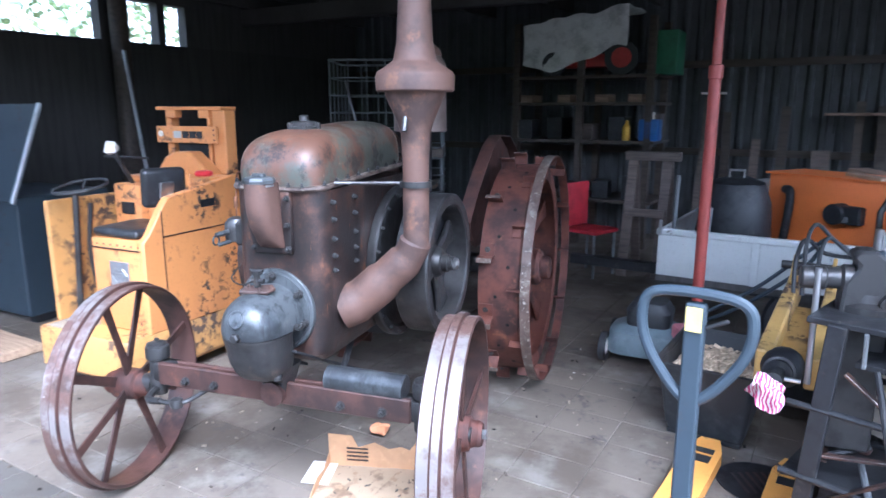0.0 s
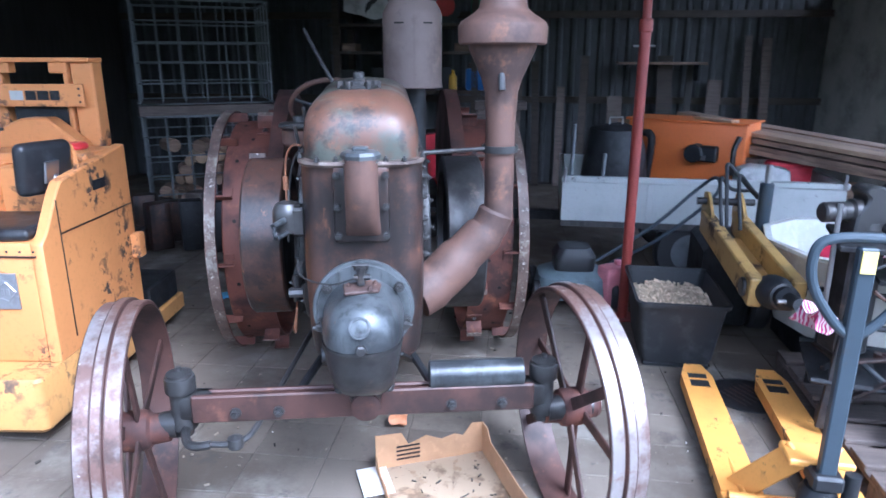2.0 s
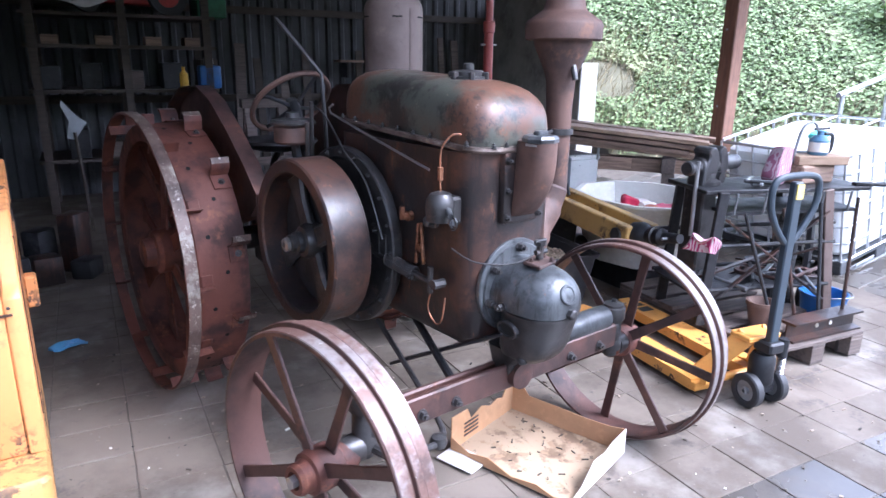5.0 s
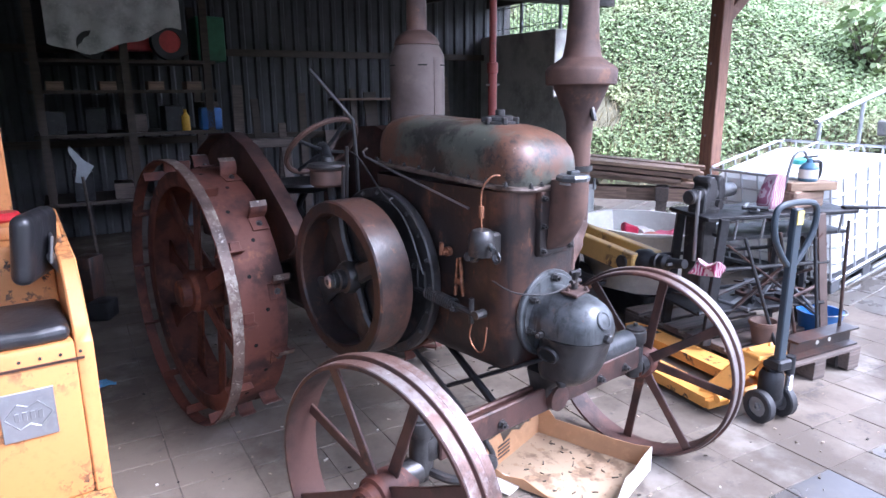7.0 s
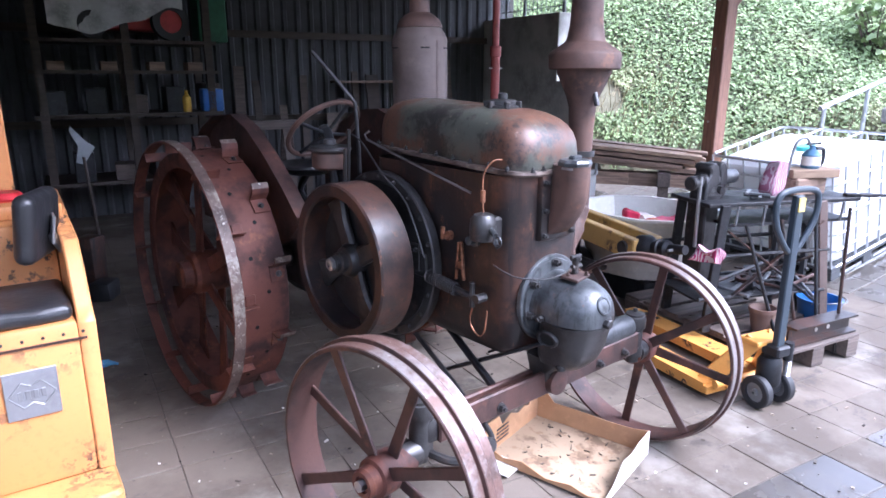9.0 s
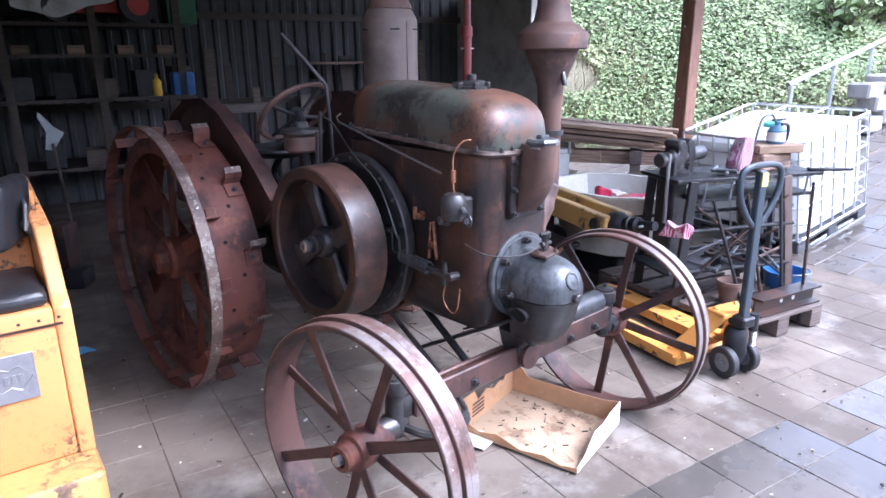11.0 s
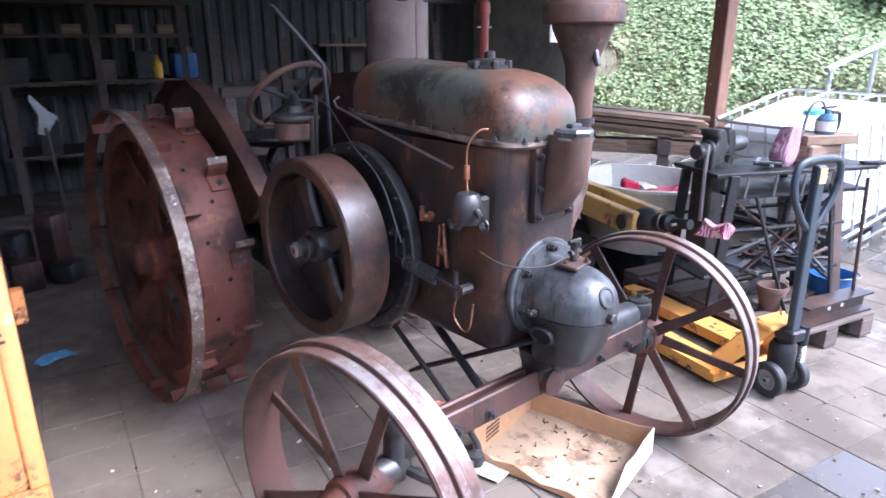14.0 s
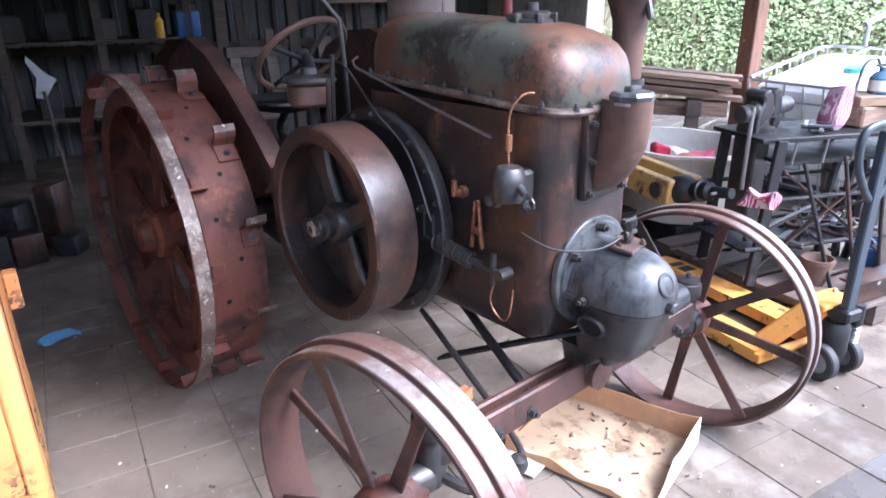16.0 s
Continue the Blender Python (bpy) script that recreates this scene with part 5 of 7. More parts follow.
def build_ibc():
    g = ground_z(4.6, 0.8)
    t = thing("liquid_container", at(4.36, 0.44, -0.06, 0, -12, -11), "white plastic liquid container in a galvanised cage on a dark pallet", "container")
    bm = B()
    loft(bm, [(0.44, 0.04, 1.16, 0.09, 0.165), (0.475, 0.02, 1.18, 0.10, 0.20), (0.482, 0.015, 1.185, 0.10, 0.6), (0.475, 0.02, 1.18, 0.10, 0.98), (0.44, 0.06, 1.14, 0.10, 1.015), (0.10, 0.45, 0.75, 0.1, 1.03)])
    bmesh.ops.translate(bm, vec=(0.5, 0, 0), verts=bm.verts)
    bmesh.ops.scale(bm, vec=(1.1, 1, 1), verts=bm.verts)
    part("tank", bm, POLY, t, "milky white plastic tank")
    part("lid", lathe(B(), [(0.085, 0), (0.085, 0.03), (0.075, 0.045), (0.02, 0.047)], at(0.55, 0.60, 1.02), 24), plain("turquoise_lid", (0.10, 0.52, 0.48), 0.45), t, "turquoise screw lid")
    cage_parts(t, 1.1, 1.2, 0.15, 1.06, GALV, 6, 7, 6)
    for y in (0.40, 0.80):
        part("top_bar", rod(B(), (0, y, 1.065), (1.1, y, 1.065), 0.009, 6), GALV, t)
    part("pallet_deck", boxat(B(), -0.02, 1.12, -0.02, 1.22, 0.11, 0.15, 0.006), FOOT, t)
    for x in (0.06, 0.55, 1.04):
        for y in (0.08, 0.6, 1.12):
            part("pallet_foot", boxat(B(), x - 0.07, x + 0.07, y - 0.09, y + 0.09, 0.018, 0.11, 0.008), FOOT, t)
    for y in (0.0, 0.6, 1.2):
        part("pallet_runner", boxat(B(), -0.01, 1.11, y - 0.06 if y else -0.01, y + 0.06 if y < 1.2 else 1.21, 0.0, 0.017), GALV, t, smooth=False)
    for x0 in (0.18, 0.62):
        part("pallet_rail", boxat(B(), x0, x0 + 0.25, -0.024, -0.021, 0.05, 0.075), GALV, t, smooth=False)


build_ibc()


# ---- black tub with wood chips ----
def build_tub():
    g = ground_z(1.77, 1.4)
    t = thing("mortar_tub", at(1.80, 1.52, g, 0, 0, -14) @ Matrix.Diagonal((0.93, 1.28, 1, 1)), "large black plastic mortar tub half full of pale wood chips", "tub")
    bm = B()
    lv = [(0.19, -0.19, 0.19, 0.03, 0.03), (0.205, -0.205, 0.205, 0.03, 0.035), (0.255, -0.26, 0.26, 0.04, 0.40), (0.275, -0.28, 0.28, 0.045, 0.402), (0.278, -0.283, 0.283, 0.045, 0.425), (0.262, -0.265, 0.265, 0.04, 0.427), (0.215, -0.21, 0.21, 0.03, 0.06)]
    loft(bm, lv)
    part("shell", bm, BLACK_PLASTIC, t)
    part("tub_base", boxat(B(), -0.20, 0.20, -0.20, 0.20, 0.0, 0.03, 0.006), BLACK_PLASTIC, t)
    bm = B()
    n = 18
    grid = [[bm.verts.new((-0.235 + 0.47 * i / n, -0.235 + 0.47 * j / n, 0.315 + 0.045 * noise.noise(Vector((i * 0.31, j * 0.31, 2))) + 0.02 * noise.noise(Vector((i * 0.9, j * 0.9, 5))))) for i in range(n + 1)] for j in range(n + 1)]
    for j in range(n):
        for i in range(n):
            bm.faces.new((grid[j][i], grid[j][i + 1], grid[j + 1][i + 1], grid[j + 1][i]))
    for k in range(700):
        x, y = rnd.uniform(-0.22, 0.22), rnd.uniform(-0.22, 0.22)
        z = 0.325 + 0.045 * noise.noise(Vector(((x + 0.235) / 0.47 * n * 0.31, (y + 0.235) / 0.47 * n * 0.31, 2)))
        box(bm, (rnd.uniform(0.015, 0.04), rnd.uniform(0.008, 0.018), 0.004), at(x, y, z + 0.008, rnd.uniform(-35, 35), rnd.uniform(-35, 35), rnd.uniform(0, 180)))
    chips = Mat("wood_chip_heap", 0.9).base((0.56, 0.44, 0.31)).island(0.35).done()
    ob = part("wood_chip_heap", bm, chips, t, "loose pale wood chips", smooth=False)
    ob["kind"] = "stuff"


build_tub()


# ---- cardboard fruit tray under the axle ----
def build_tray():
    t = thing("cardboard_tray", at(0.318, 0.145, 0.004, 0, 0, 12), "torn cardboard fruit tray with an oil-stained bottom, on the floor", "box")
    bm = B()
    n = 12
    lo = [[bm.verts.new((-0.245 + 0.49 * i / n, -0.30 + 0.60 * j / n, 0.006 + 0.004 * noise.noise(Vector((i * 0.4, j * 0.4, 1))))) for i in range(n + 1)] for j in range(n + 1)]
    for j in range(n):
        for i in range(n):
            bm.faces.new((lo[j][i], lo[j][i + 1], lo[j + 1][i + 1], lo[j + 1][i]))
    r = bmesh.ops.extrude_face_region(bm, geom=bm.faces[:])
    bmesh.ops.translate(bm, vec=(0, 0, -0.005), verts=[v for v in r["geom"] if isinstance(v, bmesh.types.BMVert)])
    part("bottom", bm, OIL_PAPER, t, "oil-stained bottom")
    T = 0.006
    wall = [(-0.245, 0), (0.245, 0), (0.245, 0.15), (0.19, 0.155), (0.15, 0.10), (0.11, 0.115), (0.05, 0.10), (-0.02, 0.13), (-0.10, 0.10), (-0.13, 0.16), (-0.245, 0.165)]
    part("back_wall", prism(B(), wall, T, at(0, 0.30, 0.003, 90, 0, 0), 0.001), CARDBOARD, t)
    wall = [(-0.30, 0), (0.30, 0), (0.30, 0.15), (0.24, 0.15), (0.20, 0.105), (0.03, 0.105), (-0.1, 0.10), (-0.22, 0.105), (-0.30, 0.12)]
    yz = Matrix(((0, 0, 1, 0), (1, 0, 0, 0), (0, 1, 0, 0), (0, 0, 0, 1)))
    part("side_wall", prism(B(), wall, T, at(0.24, 0, 0.003) @ yz, 0.001), CARDBOARD, t)
    wall = [(-0.30, 0), (0.30, 0), (0.30, 0.07), (0.2, 0.03), (0.1, 0.05), (-0.02, 0.012), (-0.14, 0.03), (-0.22, 0.01), (-0.30, 0.025)]
    part("torn_side", prism(B(), wall, T, at(-0.246, 0, 0.003) @ yz @ at(0, 0, 0, 0, 0, 0), 0.001), CARDBOARD, t)
    fw = part("front_wall", prism(B(), [(-0.245, 0), (0.245, 0), (0.245, 0.12), (0.12, 0.118), (0.04, 0.10), (-0.06, 0.112), (-0.16, 0.04), (-0.245, 0.02)], T, at(0, -0.295, 0.003, 90, 0, 0), 0.001), WHITE_PRINT, t, "white printed front, creased")
    bm = boxat(B(), -0.33, -0.20, 0.12, 0.31, 0.004, 0.012, 0.002)
    roughen(bm, 0.008, 11)
    part("torn_flap", bm, WHITE_PRINT, t)
    for k in range(4):
        part("print_bar", boxat(B(), -0.155 + k * 0.0, -0.05 + k * 0.0, 0.291, 0.2935, 0.035 + k * 0.02, 0.043 + k * 0.02), RUST_BODY, fw, smooth=False)
    bm = B()
    for k in range(26):
        x, y = rnd.uniform(-0.2, 0.2), rnd.uniform(-0.22, 0.2)
        box(bm, (rnd.uniform(0.008, 0.03), rnd.uniform(0.003, 0.006), 0.004), at(x, y, 0.013, 0, 0, rnd.uniform(0, 180)))
    ob = part("dirt", bm, JOINT, t, "scraps of dirt", smooth=False)
    ob["kind"] = "stuff"


build_tray()


# ---- grey trailer with its load ----
TR = at(1.43, 2.805, 0, 0, 0, -13.7)


def build_trailer():
    t = thing("car_trailer", TR, "grey-painted flat car trailer with drop sides, loaded with machine parts", "trailer")
    part("side_board", boxat(B(), 0, 2.03, 0, 0.03, 0.50, 0.80, 0.004), GREY_TRAILER, t, smooth=False)
    part("side_rim", boxat(B(), -0.01, 2.04, -0.015, 0.04, 0.80, 0.845, 0.006), GREY_TRAILER, t)
    part("side_board", boxat(B(), 0, 2.03, 1.22, 1.25, 0.50, 0.84, 0.004), GREY_TRAILER, t, smooth=False)
    part("end_board", boxat(B(), 0, 0.03, 0.031, 1.219, 0.50, 0.84, 0.004), GREY_TRAILER, t, smooth=False)
    part("end_board", boxat(B(), 2.0, 2.03, 0.031, 1.219, 0.50, 0.84, 0.004), GREY_TRAILER, t, smooth=False)
    part("floor", boxat(B(), 0.0, 2.03, 0.0, 1.25, 0.455, 0.499), DARK_BOARD, t, smooth=False)
    for x in (0.66, 1.33):
        part("stake", boxat(B(), x - 0.025, x + 0.025, -0.012, -0.0005, 0.50, 0.80, 0.003), GREY_TRAILER, t)
    for x in (0.02, 2.0):
        part("corner_latch", rod(B(), (x, -0.025, 0.80), (x, -0.025, 0.91), 0.012, 8), STEEL, t)
    for y in (0.08, 1.17):
        w = part("wheel", lathe(B(), [(0.15, -0.07), (0.25, -0.075), (0.27, -0.05), (0.27, 0.05), (0.25, 0.075), (0.15, 0.07)], at(1.0, y, 0.27) @ ALONG_Y, 28, closed=True), RUBBER, t)
        part("rim", lathe(B(), [(0.155, -0.05), (0.05, -0.03), (0.02, -0.04), (0.02, 0.04), (0.05, 0.03), (0.155, 0.05)], at(1.0, y, 0.27) @ ALONG_Y, 20), GALV_DARK, w)
    part("axle", rod(B(), (1.0, 0.08, 0.27), (1.0, 1.17, 0.27), 0.03), IRON_BLACK, t)
    part("drawbar", boxat(B(), -0.9, 0.1, 0.58, 0.66, 0.36, 0.44), IRON_BLACK, t, smooth=False)
    part("mudguard", boxat(B(), 0.62, 1.38, -0.02, 0.16, 0.44, 0.455), IRON_BLACK, t, smooth=False)


build_trailer()


def build_orange_box():
    a = math.degrees(math.atan2(2.955 - 3.68, 2.997 - 2.238))
    t = thing("orange_machine", at(2.238, 3.66, 0.505, 0, 0, a), "orange sheet metal machine housing with pipe and motor", "machine")
    part("housing", boxat(B(), 0, 0.99, 0, 0.42, 0.0, 0.69, 0.012, 2), ORANGE, t)
    part("top_sheet", boxat(B(), -0.02, 1.01, -0.03, 0.44, 0.69, 0.705, 0.003), ORANGE, t)
    part("pipe", tube(B(), smooth_line([(0.16, -0.02, 0.58), (0.22, -0.06, 0.58), (0.25, -0.08, 0.52), (0.24, -0.08, 0.35), (0.22, -0.08, 0.15)]), 0.032, 10), IRON_BLACK, t)
    bm = cyl(B(), 0.075, 0.13, at(0.62, -0.13, 0.45) @ at(0, 0, 0, -90, 0, 0), 18, bevel=0.01)
    box(bm, (0.20, 0.08, 0.13), at(0.70, -0.06, 0.45), 0.012)
    m = part("motor", bm, IRON_BLACK, t)
    part("motor_plate", boxat(B(), 0.60, 0.72, -0.105, -0.095, 0.40, 0.44), STEEL, m, smooth=False)
    part("clamp", tube(B(), [(0.95, -0.04, 0.60), (0.93, -0.09, 0.50), (0.93, -0.08, 0.30)], 0.022, 8), IRON_DARK, t)
    part("control_box", boxat(B(), -0.19, -0.04, -0.06, 0.22, 0.18, 0.62, 0.01), GREY_TRAILER, t, "grey switch box")
    for z in (0.28, 0.40, 0.52):
        part("switch", cyl(B(), 0.025, 0.02, at(-0.115, -0.06, z) @ FRONTWARD, 12), IRON_BLACK, t)


build_orange_box()


def board_on_machine():
    a = math.degrees(math.atan2(2.955 - 3.68, 2.997 - 2.238))
    b = thing("offcut_board", at(2.238, 3.66, 1.2105, 0, 0, a) @ at(0.72, 0.10, 0.0, 0, 0, -28), "pale split board lying on the orange machine", "board")
    part("board", boxat(B(), -0.22, 0.20, -0.05, 0.04, 0, 0.022, 0.004), PLANK_PALE, b, smooth=False)


board_on_machine()


def trailer_load():
    t = thing("black_drum", TR @ at(0.42, 0.50, 0.50, 0, 0, 0), "black lumpy machine part lying in the trailer", "machine part")
    bm = lathe(B(), [(0.10, 0), (0.22, 0.03), (0.27, 0.2), (0.25, 0.5), (0.20, 0.66), (0.08, 0.70)], Matrix(), 22)
    part("drum", roughen(bm, 0.03, 5), IRON_BLACK, t)
    part("handle", tube(B(), [(-0.05, 0, 0.69), (-0.05, 0, 0.75), (0.05, 0, 0.75), (0.05, 0, 0.69)], 0.01, 6), STEEL, t)
    for k, (x, z0, z1) in enumerate(((0.06, 0.82, 1.22), (0.30, 0.8, 1.0))):
        t = thing("steel_bar", TR @ at(x, 0.16, 0.50), "thin grey steel bar standing in the trailer", "bar")
        part("bar", rod(B(), (0, 0, 0), (0.02, 0, z1 - 0.5), 0.014), GALV_DARK, t)
    # a red crate at the trailer's far end
    t = thing("trailer_crate", TR @ at(1.78, 0.55, 0.50), "red plastic crate in the trailer", "crate")
    part("crate_body", boxat(B(), -0.16, 0.16, -0.11, 0.11, 0, 0.42, 0.015, 2), plain("red_crate_plastic", (0.5, 0.03, 0.05), 0.5), t)
    part("crate_rim", boxat(B(), -0.17, 0.17, -0.12, 0.12, 0.38, 0.41, 0.006), plain("red_crate_plastic", (0.5, 0.03, 0.05), 0.5), t)
    t = thing("black_strut", at(2.62, 2.05, ground_z(2.6, 2.05)), "upright dark grey hydraulic strut", "strut")
    part("cylinder", cyl(B(), 0.045, 0.95, at(0, 0, 0), 16, bevel=0.01), BLUE_GREY, t)
    part("rod_end", cyl(B(), 0.022, 0.12, at(0, 0, 0.95), 12), STEEL, t)
    t = thing("tool_roll", TR @ at(1.55, 0.40, 0.50), "bundle of pale cloth and tools in the trailer", "bundle")
    bm = boxat(B(), -0.2, 0.2, -0.1, 0.1, 0, 0.40, 0.04, 2)
    bmesh.ops.subdivide_edges(bm, edges=bm.edges, cuts=2, use_grid_fill=True)
    part("cloth", roughen(bm, 0.04, 6), plain("pale_cloth", (0.5, 0.5, 0.5), 0.9), t)


trailer_load()


def build_planks():
    """A pile of long boards that rests on trestles and on the machine's top."""
    a, b = Vector((2.62, 3.95, 1.0)), Vector((4.02, 1.58, 0.96))
    d = b - a
    yaw = math.degrees(math.atan2(d.y, d.x))
    side = Vector((-d.y, d.x, 0)).normalized()
    for k in range(16):
        row, lev = k % 4, k // 4
        w = rnd.uniform(0.13, 0.19)
        L = 2.9 + rnd.uniform(-0.5, 0.25)
        z = 0.82 + lev * 0.048
        if lev == 3 and row == 3:
            continue
        off = 0.02 + row * 0.19 + rnd.uniform(-0.02, 0.02)
        mid = b - d.normalized() * (L / 2 + rnd.uniform(-0.08, 0.18) * (1 if k != 12 else 0)) + side * off
        t = thing("plank", at(mid.x, mid.y, z + 0.075 * L / 2, 0, 4.3, yaw + rnd.uniform(-1.5, 1.5)), "long weathered board lying in a pile" if k != 12 else "pale sawn board on top of the pile", "plank", "pile of planks")
        bm = boxat(B(), -L / 2, L / 2, -w / 2, w / 2, 0, rnd.uniform(0.03, 0.042), 0.003)
        part("board", bm, PLANK_PALE if k in (12, 5) else PLANK, t, smooth=False)
    for f in (0.12, 0.62):
        m = b - d * f + side * 0.3
        t = thing("trestle", at(m.x, m.y, ground_z(m.x, m.y), 0, 0, yaw + 90), "dark wooden trestle under the planks", "trestle")
        part("beam", boxat(B(), -0.45, 0.45, -0.06, 0.06, 0.68 + 0.2 * f - ground_z(m.x, m.y), 0.81 + 0.2 * f - ground_z(m.x, m.y), 0.004), PALLET_WOOD, t, smooth=False)
        for x in (-0.35, 0.35):
            part("leg", boxat(B(), x - 0.05, x + 0.05, -0.05, 0.05, 0, 0.68 + 0.2 * f - ground_z(m.x, m.y)), PALLET_WOOD, t, smooth=False)
    for k in range(3):
        m = b - d * (0.10 + 0.11 * k) + side * (0.05)
        t = thing("timber_block", at(m.x, m.y, 0.60, 0, 0, yaw + rnd.uniform(-8, 8)), "short squared timber under the boards", "timber", "timber blocks")
        part("block", boxat(B(), -0.25, 0.22, -0.08, 0.08, 0.09, 0.215, 0.004), PLANK, t, smooth=False)


build_planks()

# ---- yellow loader arm, trough, tools at the open side ----
def striped_cloth(name, a, b):
    k = Mat(name, 0.9).base(a)
    w = k.node("ShaderNodeTexWave", Scale=24.0, Distortion=6.0, Detail=2.0)
    k.link(k.co, w.inputs["Vector"])
    k.over(b, k.ramp(w.outputs["Fac"], 0.45, 0.55))
    return k.bump(k.noise(40, 4), 0.3, 0.004).done()


RAG = striped_cloth("striped_rag", (0.55, 0.46, 0.49), (0.36, 0.04, 0.13))


def crumple(size, amount, scale, cuts=4, seed=0.0):
    bm = box(B(), size, Matrix(), min(size) * 0.3, 2)
    bmesh.ops.subdivide_edges(bm, edges=bm.edges, cuts=cuts, use_grid_fill=True)
    return roughen(bm, amount, scale, seed)


def build_arm():
    p, q = Vector((2.33, 2.05, 0.66)), Vector((2.03, 0.86, 0.575))
    d = q - p
    m = Matrix.Translation(p) @ d.to_track_quat("Y", "Z").to_matrix().to_4x4()
    L = d.length
    t = thing("loader_arm", m, "greasy ochre loader arm with a coupling wrapped in a striped rag", "loader arm")
    for s in (-1, 1):
        b = part("beam", boxat(B(), s * 0.10 - 0.035, s * 0.10 + 0.035, 0, L, -0.075, 0.075, 0.008), YELLOW_ARM, t)
        part("pivot_boss", cyl(B(), 0.05, 0.02, at(s * 0.135, L - 0.09, 0) @ at(0, 0, 0, 0, s * 90, 0), 18, bevel=0.004), IRON_DARK, b)
        part("bracket_lug", prism(B(), [(-0.10, -0.05), (0.16, -0.05), (0.20, 0.04), (0.10, 0.11), (0.02, 0.15), (-0.06, 0.13), (-0.10, 0.05)], 0.02, at(s * 0.10, 0.02, 0.06) @ Matrix(((0, 0, 1, 0), (1, 0, 0, 0), (0, 1, 0, 0), (0, 0, 0, 1))), 0.003), YELLOW_ARM, t)
    part("cross_plate", boxat(B(), -0.10, 0.10, 0.25, L - 0.2, -0.05, -0.035), YELLOW_ARM, t)
    part("pivot_pin", rod(B(), (-0.18, 0.04, 0.145), (0.18, 0.04, 0.145), 0.024, 12), IRON_DARK, t)
    reach = at(0.02, L - 0.06, 0.0) @ at(0, 0, 0, -76, 0, 0)
    cp = part("coupling", lathe(B(), [(0.06, 0), (0.085, 0.02), (0.088, 0.09), (0.07, 0.13), (0.05, 0.15), (0.05, 0.24), (0.056, 0.245), (0.056, 0.27), (0.035, 0.29), (0.03, 0.42)], reach, 18), IRON_BLACK, t)
    part("coupling_ring", lathe(B(), [(0.055, 0.19), (0.066, 0.195), (0.066, 0.215), (0.055, 0.22)], reach, 18, closed=True), IRON_DARK, cp)
    part("coupling_pin", rod(B(), reach @ Vector((-0.09, 0, 0.34)), reach @ Vector((0.07, 0, 0.34)), 0.010, 8), STEEL, cp)
    bm = crumple((0.09, 0.19, 0.085), 0.045, 14)
    bmesh.ops.transform(bm, matrix=at(0.02, L + 0.52, 0.125, 8, 0, 12), verts=bm.verts)
    part("rag", bm, RAG, t, "pink and white striped rag")
    part("arm_base", boxat(B(), -0.16, 0.16, -0.15, 0.35, -0.62, -0.08, 0.03), IRON_BLACK, t)
    for k, (x, y, z) in enumerate(((-0.05, 0.1, 0.34), (0.02, 0.05, 0.40), (0.06, 0.1, 0.32))):
        part("hydraulic_hose", tube(B(), smooth_line([(x - 0.3, -0.25, 0.05 + 0.05 * k), (x - 0.1, 0.0, z - 0.1), (x, y, z), (x + 0.03, y + 0.15, z - 0.08), (x + 0.02, y + 0.25, 0.05)]), 0.012, 7), RUBBER, t)
    w = part("tyre", lathe(B(), [(0.09, -0.05), (0.15, -0.06), (0.165, -0.04), (0.165, 0.04), (0.15, 0.06), (0.09, 0.05)], at(-0.22, 0.25, -0.48) @ ALONG_X, 24, closed=True), RUBBER, t)


build_arm()


def build_trough():
    t = thing("plastic_trough", at(2.86, 1.42, ground_z(2.8, 1.4), 0, 0, -12), "large off-white plastic trough holding a ball and cloths", "trough")
    prof = [(0.36, 0.20), (0.42, 0.22), (0.50, 0.66), (0.53, 0.70), (0.53, 0.72), (0.49, 0.72), (0.40, 0.27), (0.34, 0.25), (0.0, 0.24), (0.0, 0.2)]
    bm = lathe(B(), prof, Matrix.Diagonal((1.0, 1.15, 1, 1)), 10)
    part("shell", bm, plain("off_white_plastic", (0.60, 0.59, 0.54), 0.5, 0, 0.75, 4), t)
    part("trough_stand", boxat(B(), -0.3, 0.3, -0.35, 0.35, 0, 0.2, 0.01), IRON_BLACK, t)
    b = thing("ball", at(2.66, 1.22, 0.53), "worn orange-brown ball lying in the trough", "ball")
    part("ball_skin", lathe(B(), [(0.12 * math.sin(radians(a)) + 0.0005, -0.12 * math.cos(radians(a))) for a in range(0, 181, 15)], Matrix(), 24), plain("worn_orange_rubber", (0.42, 0.13, 0.07), 0.7), b)
    for k, (x, y, z, c, s) in enumerate(((2.85, 1.22, 0.56, (0.55, 0.10, 0.16), 0.16), (2.70, 1.45, 0.60, (0.45, 0.02, 0.06), 0.14), (2.95, 1.50, 0.52, (0.66, 0.60, 0.56), 0.2))):
        r = thing("cloth", at(x, y, z, 0, 0, 40 * k), "crumpled cloth lying in the trough", "cloth", "cloths in the trough")
        part("folds", crumple((s * 1.3, s, s * 0.8), 0.05, 9, 3, k * 3.1), plain("cloth_dye", c, 0.95), r)


build_trough()


